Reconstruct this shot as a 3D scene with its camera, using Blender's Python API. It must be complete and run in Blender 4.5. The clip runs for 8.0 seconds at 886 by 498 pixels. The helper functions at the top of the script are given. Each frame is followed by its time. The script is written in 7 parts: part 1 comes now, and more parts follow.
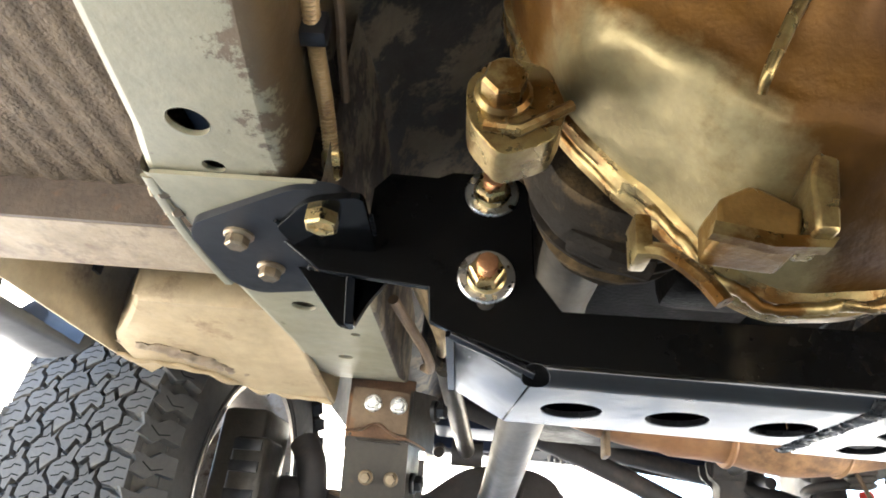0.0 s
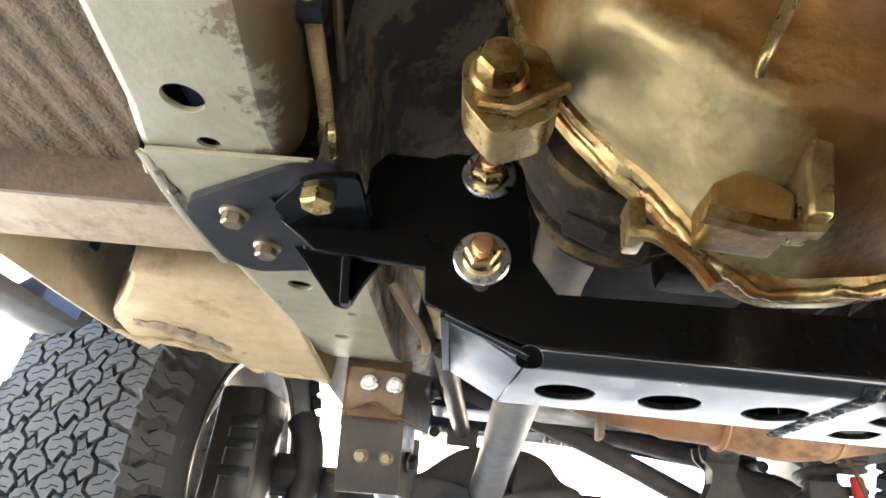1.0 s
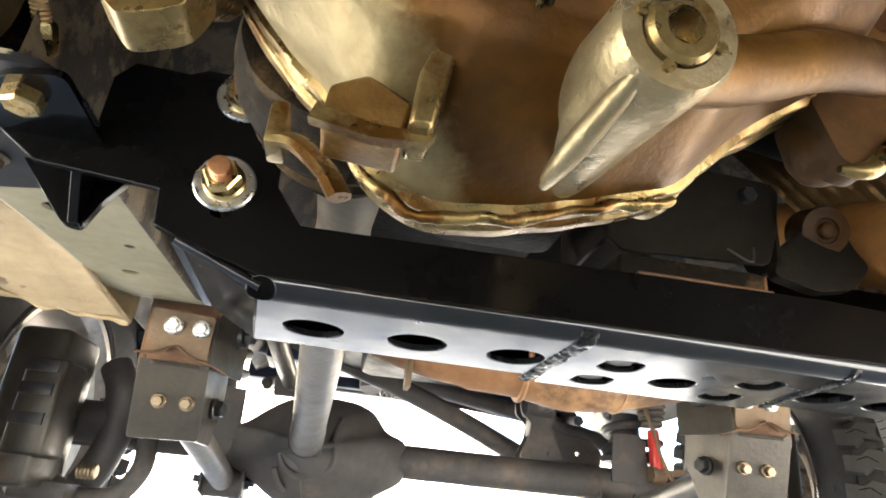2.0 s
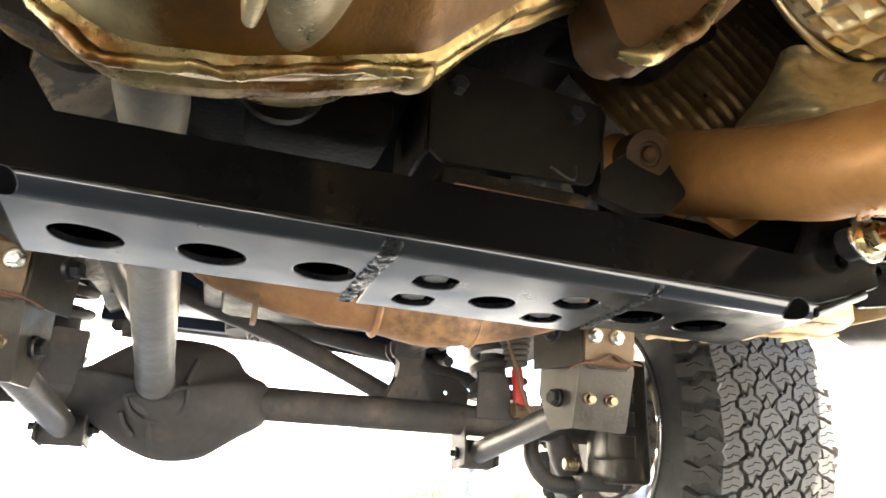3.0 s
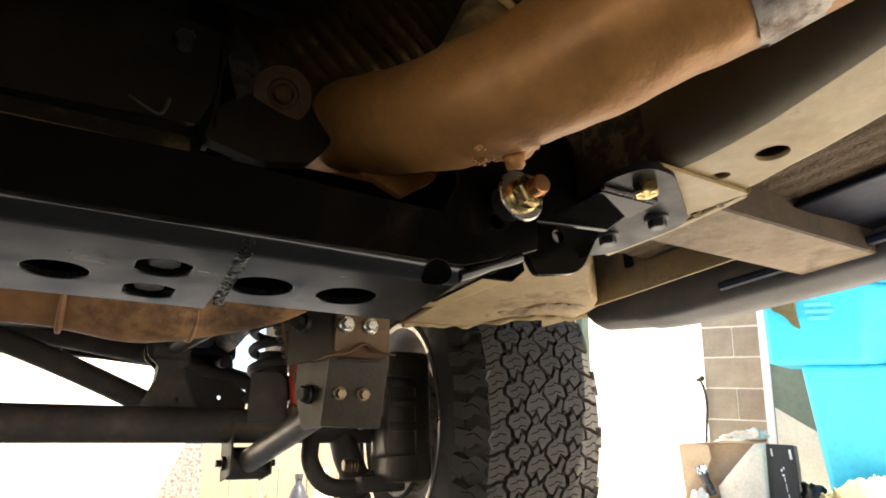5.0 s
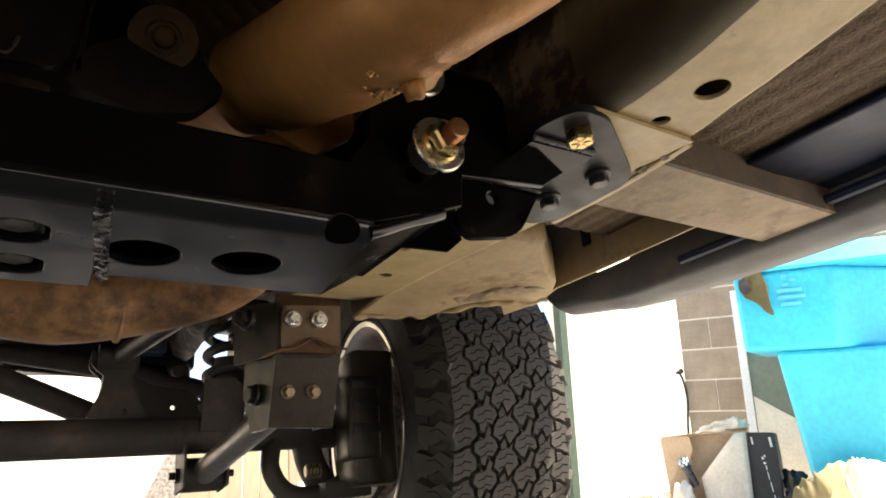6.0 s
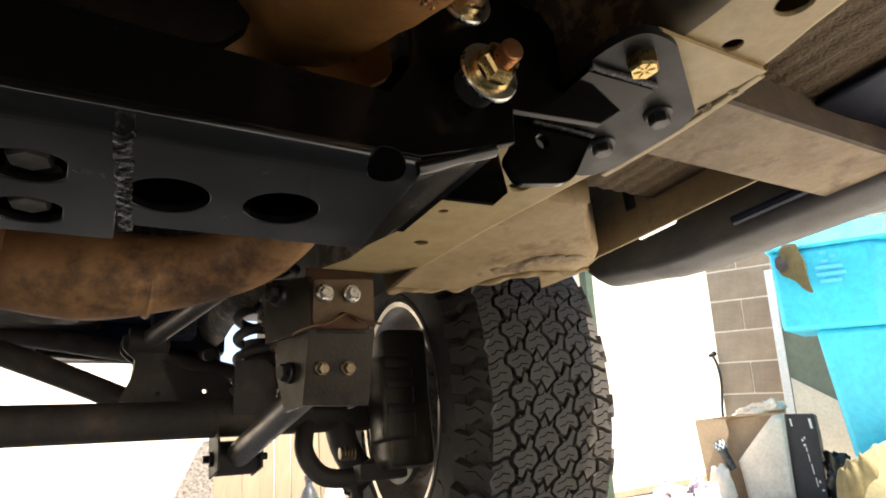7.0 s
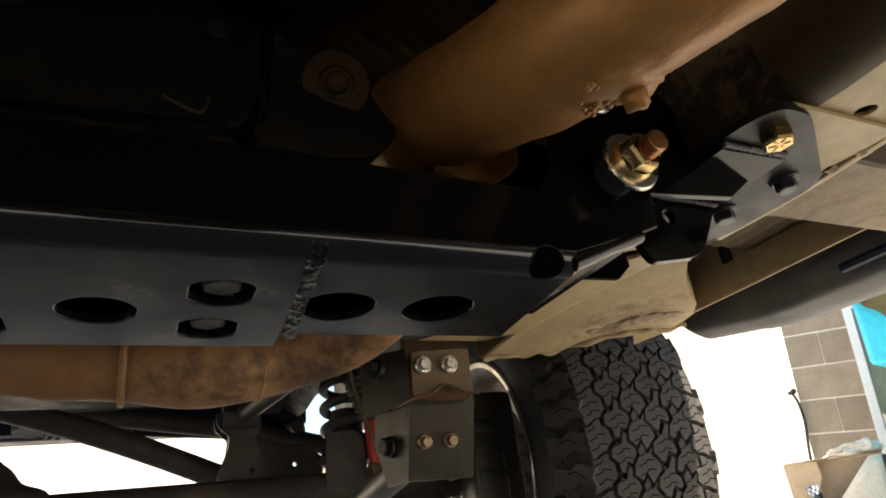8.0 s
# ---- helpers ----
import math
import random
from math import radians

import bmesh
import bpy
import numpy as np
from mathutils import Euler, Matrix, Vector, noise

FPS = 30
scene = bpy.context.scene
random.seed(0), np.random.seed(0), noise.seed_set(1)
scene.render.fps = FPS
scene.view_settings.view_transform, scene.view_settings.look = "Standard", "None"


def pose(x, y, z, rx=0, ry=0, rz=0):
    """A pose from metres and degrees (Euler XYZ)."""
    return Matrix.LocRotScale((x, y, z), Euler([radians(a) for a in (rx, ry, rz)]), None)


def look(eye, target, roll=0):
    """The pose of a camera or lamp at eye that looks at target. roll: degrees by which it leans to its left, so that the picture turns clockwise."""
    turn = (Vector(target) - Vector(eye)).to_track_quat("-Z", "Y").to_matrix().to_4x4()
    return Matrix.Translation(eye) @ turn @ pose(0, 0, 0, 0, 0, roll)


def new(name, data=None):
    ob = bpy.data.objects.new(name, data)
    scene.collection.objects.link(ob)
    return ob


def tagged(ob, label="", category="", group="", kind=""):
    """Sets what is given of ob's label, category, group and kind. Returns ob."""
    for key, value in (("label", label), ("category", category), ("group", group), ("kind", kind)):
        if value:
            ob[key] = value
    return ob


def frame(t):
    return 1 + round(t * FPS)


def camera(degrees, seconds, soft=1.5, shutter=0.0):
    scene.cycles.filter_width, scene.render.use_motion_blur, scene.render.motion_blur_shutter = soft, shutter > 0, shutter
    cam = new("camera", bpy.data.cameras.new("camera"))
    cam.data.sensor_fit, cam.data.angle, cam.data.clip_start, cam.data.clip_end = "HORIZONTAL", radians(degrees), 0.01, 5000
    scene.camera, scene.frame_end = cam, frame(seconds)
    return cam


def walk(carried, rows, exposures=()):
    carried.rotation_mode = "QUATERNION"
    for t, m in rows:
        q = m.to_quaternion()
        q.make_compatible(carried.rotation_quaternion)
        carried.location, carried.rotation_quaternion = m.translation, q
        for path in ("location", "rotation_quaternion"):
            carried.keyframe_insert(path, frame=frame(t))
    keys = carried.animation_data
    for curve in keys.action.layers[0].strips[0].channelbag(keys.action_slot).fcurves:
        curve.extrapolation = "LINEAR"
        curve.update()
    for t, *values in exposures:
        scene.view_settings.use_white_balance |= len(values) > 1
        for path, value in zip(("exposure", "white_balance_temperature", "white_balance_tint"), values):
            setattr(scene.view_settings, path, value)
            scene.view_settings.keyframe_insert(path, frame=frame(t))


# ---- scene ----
# Datum: x to the vehicle's right, y ahead, z up. The crossmember's underside lies at z = 0.45.
GROUND = 0.07

# ---- camera ----
cam = camera(70.05, 8.0, soft=1.8)
PATH = [
    (0, -0.2857, -0.4133, 0.3456, 117.65, -5.31, 1.15),
    (0.5, -0.2882, -0.4099, 0.3449, 117.04, -5.57, 1.25),
    (1, -0.2835, -0.4127, 0.3455, 116.04, -5.98, 0.76),
    (1.2, -0.2759, -0.4123, 0.3439, 116.23, -5.91, 0.19),
    (1.3, -0.2666, -0.4132, 0.3424, 116.54, -5.89, -0.55),
    (1.5, -0.2421, -0.4144, 0.3409, 116.22, -6.64, -4.37),
    (1.7, -0.2204, -0.4107, 0.3424, 115.35, -6.07, -7.09),
    (2.8, -0.1569, -0.3829, 0.3370, 110.26, -3.46, -18.18),
    (3, -0.1356, -0.3812, 0.3315, 110.04, -2.73, -19.39),
    (3.5, -0.0941, -0.3738, 0.3299, 110.35, -0.41, -21.84),
    (4, -0.0446, -0.3694, 0.3368, 111.16, 0.77, -26.27),
    (4.5, 0.0010, -0.3678, 0.3369, 110.65, 1.16, -29.01),
    (5, 0.0427, -0.3712, 0.3327, 110.42, 2.04, -31.28),
    (5.2, 0.0603, -0.3726, 0.3324, 110.37, 2.46, -32.32),
    (6.3, 0.1058, -0.3305, 0.3109, 111.49, 6.01, -30.87),
    (6.5, 0.1062, -0.3183, 0.3091, 111.67, 6.58, -30.08),
    (7, 0.1095, -0.3022, 0.3061, 110.38, 5.43, -29.74),
    (7.5, 0.1024, -0.3049, 0.3167, 110.33, 6.30, -30.90),
    (8, 0.0544, -0.2910, 0.3334, 115.32, 7.25, -24.31),
]
EXPOSURES = [(0, 4.6, 6250, 8), (1.0, 4.6, 6250, 8), (1.5, 4.7, 6250, 8), (1.7, 4.7, 6350, 8), (2.8, 4.6, 6700, 8), (3.5, 3.97, 6950, 9), (4.0, 3.48, 7150, 10), (4.5, 2.92, 7300, 11), (5.2, 2.4, 7400, 12), (6.3, 2.18, 7300, 12), (7.5, 2.1, 7300, 12), (8.0, 2.0, 7300, 10)]
walk(cam, [(t, pose(x, y, z, a, b, c)) for t, x, y, z, a, b, c in PATH], EXPOSURES)

# ---- light ----
SUN_ELEVATION, SUN_FROM = 61.0, (0.31, -0.951)
world = bpy.data.worlds.new("sky")
scene.world = world
world.use_nodes = True
sky = world.node_tree.nodes.new("ShaderNodeTexSky")
sky.sky_type, sky.sun_disc = "NISHITA", False
sky.sun_elevation, sky.sun_rotation = radians(SUN_ELEVATION), math.atan2(SUN_FROM[0], SUN_FROM[1])
world.node_tree.links.new(sky.outputs["Color"], world.node_tree.nodes["Background"].inputs["Color"])
world.node_tree.nodes["Background"].inputs["Strength"].default_value = 0.10
sun = new("sun", bpy.data.lights.new("sun", "SUN"))
sun.data.energy, sun.data.angle, sun.data.color = 5.0, radians(0.6), (1.0, 0.95, 0.87)
_flat = math.cos(radians(SUN_ELEVATION))
sun.matrix_world = look((SUN_FROM[0] * _flat * 20, SUN_FROM[1] * _flat * 20, math.sin(radians(SUN_ELEVATION)) * 20), (0, 0, 0))


# ---- materials ----
def surface(name, base, other=None, scale=12.0, rough=0.5, metal=0.0, stain=None, stain_scale=5.0, stain_at=0.55, stain_soft=0.12,
            bump=0.2, grain=220.0, rough_stain=None, spread=0.0, coat=0.0, gloss=0.5, depth=0.002, stretch=(1, 1, 1), zone=None):
    """A two-scale surface: mottled base, stains with edges of their own, fine relief."""
    m = bpy.data.materials.new(name)
    m.use_nodes = True
    nt = m.node_tree
    n, link = nt.nodes, nt.links.new
    out = n["Principled BSDF"]
    out.inputs["Metallic"].default_value = metal
    out.inputs["Coat Weight"].default_value = coat
    out.inputs["Specular IOR Level"].default_value = gloss
    co = n.new("ShaderNodeTexCoord")
    mp = n.new("ShaderNodeMapping")
    mp.inputs["Scale"].default_value = stretch
    link(co.outputs["Object"], mp.inputs["Vector"])

    def cloud(size, detail=6.0, roughness=0.6):
        t = n.new("ShaderNodeTexNoise")
        t.inputs["Scale"].default_value, t.inputs["Detail"].default_value, t.inputs["Roughness"].default_value = size, detail, roughness
        link(mp.outputs["Vector"], t.inputs["Vector"])
        return t.outputs["Fac"]

    def ramp(fac, lo, hi, a=(0, 0, 0), b=(1, 1, 1)):
        r = n.new("ShaderNodeValToRGB")
        r.color_ramp.elements[0].position, r.color_ramp.elements[1].position = lo, hi
        r.color_ramp.elements[0].color, r.color_ramp.elements[1].color = (*a, 1), (*b, 1)
        link(fac, r.inputs["Fac"])
        return r.outputs["Color"]

    other = other or tuple(0.75 * c for c in base)
    colour = ramp(cloud(scale), 0.32, 0.68, other, base)
    fine = ramp(cloud(scale * 9), 0.3, 0.7, (0.80, 0.80, 0.80), (1.12, 1.12, 1.12))
    mul = n.new("ShaderNodeMix")
    mul.data_type, mul.blend_type = "RGBA", "MULTIPLY"
    mul.inputs["Factor"].default_value = 0.7
    link(colour, mul.inputs["A"])
    link(fine, mul.inputs["B"])
    colour = mul.outputs["Result"]
    rgh = n.new("ShaderNodeMapRange")
    link(cloud(scale * 2.5), rgh.inputs["Value"])
    rgh.inputs["From Min"].default_value, rgh.inputs["From Max"].default_value = 0.3, 0.7
    rgh.inputs["To Min"].default_value, rgh.inputs["To Max"].default_value = max(0.05, rough - 0.1), min(1, rough + 0.1)
    rough_out = rgh.outputs["Result"]
    if stain:
        mask = ramp(cloud(stain_scale, 10.0, 0.7), stain_at, stain_at + stain_soft)
        mix = n.new("ShaderNodeMix")
        mix.data_type = "RGBA"
        link(mask, mix.inputs["Factor"])
        link(colour, mix.inputs["A"])
        mix.inputs["B"].default_value = (*stain, 1)
        colour = mix.outputs["Result"]
        if rough_stain is not None:
            rm = n.new("ShaderNodeMix")
            link(mask, rm.inputs["Factor"])
            link(rough_out, rm.inputs["A"])
            rm.inputs["B"].default_value = rough_stain
            rough_out = rm.outputs["Result"]
    if zone:
        # varnish of burnt oil past a ragged line
        along, at, ragged, width, tint, tint_b = zone
        dot = n.new("ShaderNodeVectorMath")
        dot.operation = "DOT_PRODUCT"
        dot.inputs[1].default_value = along
        link(co.outputs["Object"], dot.inputs[0])
        wob = n.new("ShaderNodeMath")
        wob.operation = "MULTIPLY_ADD"
        link(cloud(44, 10.0, 0.72), wob.inputs[0])
        wob.inputs[1].default_value = ragged
        link(dot.outputs["Value"], wob.inputs[2])
        lim = n.new("ShaderNodeMapRange")
        link(wob.outputs["Value"], lim.inputs["Value"])
        lim.inputs["From Min"].default_value, lim.inputs["From Max"].default_value = at + ragged / 2, at + ragged / 2 + width
        zm = n.new("ShaderNodeMix")
        zm.data_type = "RGBA"
        link(lim.outputs["Result"], zm.inputs["Factor"])
        link(colour, zm.inputs["A"])
        link(ramp(cloud(14), 0.35, 0.65, tint, tint_b), zm.inputs["B"])
        colour = zm.outputs["Result"]
    if spread:
        info = n.new("ShaderNodeObjectInfo")
        var = ramp(info.outputs["Random"], 0, 1, (1 - spread,) * 3, (1 + spread,) * 3)
        vm = n.new("ShaderNodeMix")
        vm.data_type, vm.blend_type = "RGBA", "MULTIPLY"
        vm.inputs["Factor"].default_value = 1
        link(colour, vm.inputs["A"])
        link(var, vm.inputs["B"])
        colour = vm.outputs["Result"]
    link(colour, out.inputs["Base Color"])
    link(rough_out, out.inputs["Roughness"])
    if bump:
        bp = n.new("ShaderNodeBump")
        bp.inputs["Strength"].default_value, bp.inputs["Distance"].default_value = bump, depth
        link(cloud(grain, 5.0), bp.inputs["Height"])
        link(bp.outputs["Normal"], out.inputs["Normal"])
    return m


BLACK = surface("black_enamel", (0.0038, 0.0036, 0.0034), (0.0025, 0.0024, 0.0022), 9, 0.14, gloss=0.09, bump=0.02, grain=60, stain=(0.014, 0.013, 0.012), stain_scale=26, stain_at=0.66, stain_soft=0.2)
WELD = surface("painted_weld", (0.035, 0.035, 0.036), (0.015, 0.015, 0.015), 120, 0.2, metal=0.3, bump=0.8, grain=500)
# near-black shade colour for patches that stand in for holes and cuts
HOLE_SHADE = surface("painted_recess_shade", (0.003, 0.003, 0.003), (0.002, 0.002, 0.002), 20, 1.0, gloss=0.0, bump=0.1)
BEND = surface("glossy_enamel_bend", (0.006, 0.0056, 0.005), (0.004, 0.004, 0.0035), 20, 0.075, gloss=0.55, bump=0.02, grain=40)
SPLICE = surface("painted_ripple_weld", (0.010, 0.0095, 0.009), (0.004, 0.004, 0.004), 160, 0.30, metal=0.0, gloss=0.16, bump=0.25, grain=500)
MOUNTPLATE = surface("satin_black_mount_plate", (0.020, 0.020, 0.021), (0.012, 0.012, 0.013), 14, 0.42, gloss=0.16, bump=0.05, grain=120, stain=(0.03, 0.027, 0.022), stain_scale=30, stain_at=0.66)
PLATE = surface("grey_black_plate", (0.0055, 0.0055, 0.0058), (0.0040, 0.0040, 0.0042), 12, 0.20, gloss=0.33, bump=0.04, grain=90, stain=(0.012, 0.011, 0.010), stain_scale=30, stain_at=0.68)
RAIL = surface("dusty_white_underbody_paint", (0.230, 0.203, 0.130), (0.172, 0.150, 0.090), 9, 0.5, stain=(0.12, 0.105, 0.06), stain_scale=34, stain_at=0.655, stain_soft=0.04, bump=0.15, rough_stain=0.8)
RAILEDGE = surface("mud_flaked_underbody_paint", (0.230, 0.203, 0.130), (0.172, 0.150, 0.090), 9, 0.5, stain=(0.10, 0.07, 0.04), stain_scale=34, stain_at=0.655, stain_soft=0.04, bump=0.2, zone=((1.0, 0.06, 0.0), -0.414, 0.115, 0.006, (0.058, 0.035, 0.014), (0.10, 0.064, 0.028)))
# right rail's separate tone allows for the different light on that side
RAILGOLD = surface("dusty_gold_underbody_paint", (0.46, 0.355, 0.185), (0.36, 0.26, 0.12), 8, 0.5, stain=(0.16, 0.11, 0.055), stain_scale=12, stain_at=0.62, stain_soft=0.08, bump=0.15, rough_stain=0.8)
SILLDUST = surface("mud_dusted_sill", (0.115, 0.108, 0.098), (0.060, 0.062, 0.068), 6, 0.6, stain=(0.025, 0.032, 0.050), stain_scale=6, stain_at=0.57, stain_soft=0.15, bump=0.2)
BINPRINT = surface("faded_bin_print", (0.10, 0.62, 0.85), (0.07, 0.56, 0.80), 20, 0.6, bump=0)
# right rail's inner side, its base darkened to carry the shade there
RAILTAN = surface("shaded_tan_rail_side", (0.135, 0.105, 0.054), (0.080, 0.059, 0.028), 9, 0.6, stain=(0.06, 0.042, 0.022), stain_scale=16, stain_at=0.60, stain_soft=0.12, bump=0.15)
# inner rail faces: dark stains on a base darker than the underside
RAILSIDE = surface("dark_stained_rail_side", (0.20, 0.155, 0.095), (0.11, 0.078, 0.045), 20, 0.7, stain=(0.035, 0.024, 0.014), stain_scale=24, stain_at=0.46, stain_soft=0.06, bump=0.4)
FLOOR = surface("undercoated_floor", (0.135, 0.090, 0.047), (0.080, 0.052, 0.027), 70, 0.9, stain=(0.085, 0.055, 0.030), stain_scale=150, stain_at=0.54, bump=1.0, grain=280, depth=0.005)
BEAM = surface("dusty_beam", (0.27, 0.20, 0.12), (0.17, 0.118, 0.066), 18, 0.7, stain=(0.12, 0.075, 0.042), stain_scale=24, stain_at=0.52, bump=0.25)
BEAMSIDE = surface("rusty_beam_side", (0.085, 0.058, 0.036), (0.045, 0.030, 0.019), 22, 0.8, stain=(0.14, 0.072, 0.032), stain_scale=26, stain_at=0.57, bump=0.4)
BEIGE = surface("dusty_beige_sheet", (0.37, 0.275, 0.15), (0.26, 0.185, 0.095), 8, 0.7, stain=(0.15, 0.09, 0.04), stain_scale=14, stain_at=0.55, bump=0.25)
BODYDARK = surface("dark_blue_body", (0.014, 0.022, 0.048), (0.009, 0.013, 0.028), 8, 0.5, gloss=0.22, bump=0.04, stain=(0.055, 0.047, 0.036), stain_scale=9, stain_at=0.60)
TUNNEL = surface("grimy_tunnel_sheet", (0.15, 0.115, 0.065), (0.075, 0.053, 0.03), 12, 0.75, stain=(0.02, 0.014, 0.009), stain_scale=14, stain_at=0.45, stain_soft=0.06, bump=0.3)
ALU = surface("oily_aluminium_casting", (0.225, 0.178, 0.088), (0.135, 0.102, 0.045), 20, 0.46, metal=0.6, gloss=0.3, stain=(0.115, 0.070, 0.018), stain_scale=26, stain_at=0.54, stain_soft=0.2, bump=0.35, grain=260, depth=0.0010, rough_stain=0.34, zone=((0.684, 0.0, 0.729), -0.0190, 0.024, 0.008, (0.040, 0.0155, 0.002), (0.120, 0.054, 0.005)))
LUG = surface("amber_stained_lug", (0.165, 0.090, 0.022), (0.085, 0.043, 0.010), 60, 0.38, metal=0.6, gloss=0.3, stain=(0.36, 0.28, 0.14), stain_scale=70, stain_at=0.60, stain_soft=0.1, bump=0.2, grain=280)
ALUSILVER = surface("scraped_silvery_casting", (0.31, 0.25, 0.15), (0.19, 0.14, 0.064), 24, 0.34, metal=0.75, gloss=0.3, stain=(0.13, 0.07, 0.018), stain_scale=26, stain_at=0.54, stain_soft=0.14, bump=0.3, grain=260)
ALUPALE = surface("pale_aluminium_casting", (0.27, 0.205, 0.092), (0.15, 0.10, 0.032), 30, 0.30, metal=0.8, gloss=0.3, stain=(0.085, 0.038, 0.007), stain_scale=30, stain_at=0.46, stain_soft=0.12, bump=0.15, grain=280)
GOLD = surface("yellow_zinc", (0.58, 0.44, 0.21), (0.46, 0.32, 0.12), 60, 0.30, metal=1.0, bump=0.05, stain=(0.30, 0.15, 0.06), stain_scale=70, stain_at=0.60)
COPPER = surface("worn_copper_thread", (0.55, 0.28, 0.13), (0.36, 0.17, 0.08), 80, 0.35, metal=0.9, bump=0.1)
ZINC = surface("clear_zinc", (0.62, 0.60, 0.55), (0.52, 0.50, 0.45), 50, 0.30, metal=1.0, bump=0.05, stain=(0.40, 0.32, 0.20), stain_scale=50, stain_at=0.62)
BOLT = surface("dull_bolt", (0.25, 0.20, 0.13), (0.17, 0.12, 0.07), 70, 0.45, metal=0.85, bump=0.15, stain=(0.17, 0.08, 0.035), stain_scale=80, stain_at=0.57)
JOINT = surface("dusty_brown_joint", (0.105, 0.085, 0.056), (0.066, 0.052, 0.034), 16, 0.6, bump=0.25, stain=(0.05, 0.036, 0.02), stain_scale=24, stain_at=0.56)
BOLTGREY = surface("dusty_dark_bolt", (0.075, 0.066, 0.052), (0.040, 0.035, 0.027), 60, 0.5, metal=0.5, bump=0.15)
DARKBOLT = surface("dark_bolt", (0.035, 0.033, 0.03), (0.02, 0.02, 0.02), 70, 0.4, metal=0.4, bump=0.1)
PIPE = surface("tan_heat_stained_pipe", (0.43, 0.205, 0.060), (0.27, 0.118, 0.032), 11, 0.46, metal=0.3, stain=(0.15, 0.065, 0.022), stain_scale=38, stain_at=0.635, stain_soft=0.05, bump=0.45, grain=90)
RUSTPIPE = surface("rust_stained_exhaust", (0.33, 0.18, 0.078), (0.22, 0.095, 0.035), 12, 0.6, metal=0.2, stain=(0.07, 0.038, 0.02), stain_scale=8, stain_at=0.53, stain_soft=0.12, bump=0.25, grain=140)
STEELPIPE = surface("bare_steel_sleeve", (0.36, 0.33, 0.29), (0.2, 0.17, 0.14), 30, 0.45, metal=0.7, stain=(0.09, 0.06, 0.04), stain_scale=40, stain_at=0.5, bump=0.3)
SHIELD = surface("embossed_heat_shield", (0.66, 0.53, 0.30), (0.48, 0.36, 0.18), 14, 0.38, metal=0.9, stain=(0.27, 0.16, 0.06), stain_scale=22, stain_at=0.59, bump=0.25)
# ribbed panel: browned by heat, with its dimmer light in the colour too
SHIELDDARK = surface("browned_shaded_shield", (0.125, 0.080, 0.032), (0.066, 0.040, 0.015), 14, 0.36, metal=0.8, stain=(0.06, 0.034, 0.013), stain_scale=14, stain_at=0.54, bump=0.25)
RUBBER = surface("dusty_tyre_rubber", (0.052, 0.047, 0.040), (0.032, 0.029, 0.025), 14, 0.85, stain=(0.085, 0.069, 0.050), stain_scale=12, stain_at=0.56, stain_soft=0.2, bump=0.3, grain=260, spread=0.12)
BOOT = surface("black_rubber_boot", (0.014, 0.010, 0.006), (0.008, 0.006, 0.004), 18, 0.75, gloss=0.08, stain=(0.085, 0.055, 0.025), stain_scale=34, stain_at=0.52, stain_soft=0.2, bump=0.6, grain=260)
AXLE = surface("dusty_black_axle", (0.052, 0.044, 0.038), (0.035, 0.03, 0.026), 10, 0.65, stain=(0.13, 0.095, 0.065), stain_scale=9, stain_at=0.54, stain_soft=0.25, bump=0.25)
SHAFT = surface("grey_shaft_tube", (0.19, 0.172, 0.15), (0.135, 0.12, 0.10), 12, 0.42, metal=0.6, stain=(0.14, 0.10, 0.06), stain_scale=16, stain_at=0.6, bump=0.1)
BRACKET = surface("oiled_bracket_steel", (0.062, 0.052, 0.038), (0.036, 0.030, 0.022), 14, 0.38, metal=0.4, stain=(0.11, 0.062, 0.026), stain_scale=34, stain_at=0.60, bump=0.25)
RUSTEDGE = surface("orange_rust", (0.15, 0.075, 0.032), (0.085, 0.042, 0.020), 30, 0.7, bump=0.5, stain=(0.20, 0.085, 0.025), stain_scale=40, stain_at=0.58)
RUSTBUSH = surface("browned_bush_steel", (0.072, 0.033, 0.009), (0.036, 0.017, 0.005), 26, 0.5, gloss=0.15, stain=(0.05, 0.028, 0.012), stain_scale=40, stain_at=0.56, bump=0.3)
RUSTBRK = surface("rusty_mount_steel", (0.18, 0.122, 0.068), (0.115, 0.070, 0.036), 16, 0.55, metal=0.25, stain=(0.19, 0.075, 0.022), stain_scale=18, stain_at=0.58, bump=0.3)
RIM = surface("cast_alloy_rim", (0.48, 0.44, 0.40), (0.36, 0.32, 0.28), 10, 0.35, metal=0.85, stain=(0.22, 0.16, 0.10), stain_scale=9, stain_at=0.56, bump=0.05)
RED = surface("red_paint", (0.62, 0.035, 0.02), (0.48, 0.025, 0.015), 20, 0.4, bump=0.05)
BELLOWS = surface("grey_bellows", (0.10, 0.085, 0.07), (0.06, 0.05, 0.04), 18, 0.7, bump=0.2)
# engine and mount bases near black: the deep shade is in the colour
ENGINE = surface("oily_iron_in_shade", (0.0045, 0.0038, 0.003), (0.003, 0.0025, 0.002), 12, 0.5, gloss=0.02, stain=(0.014, 0.009, 0.005), stain_scale=11, stain_at=0.60, bump=0.4)
MOUNTGREY = surface("dusty_mount_in_shade", (0.015, 0.012, 0.008), (0.007, 0.0055, 0.004), 14, 0.5, gloss=0.10, bump=0.2, stain=(0.006, 0.005, 0.005), stain_scale=9, stain_at=0.52)
CONCRETE = surface("sunlit_concrete", (0.45, 0.43, 0.40), (0.37, 0.355, 0.325), 1.4, 0.9, stain=(0.30, 0.28, 0.25), stain_scale=0.9, stain_at=0.62, bump=0.4, grain=60)
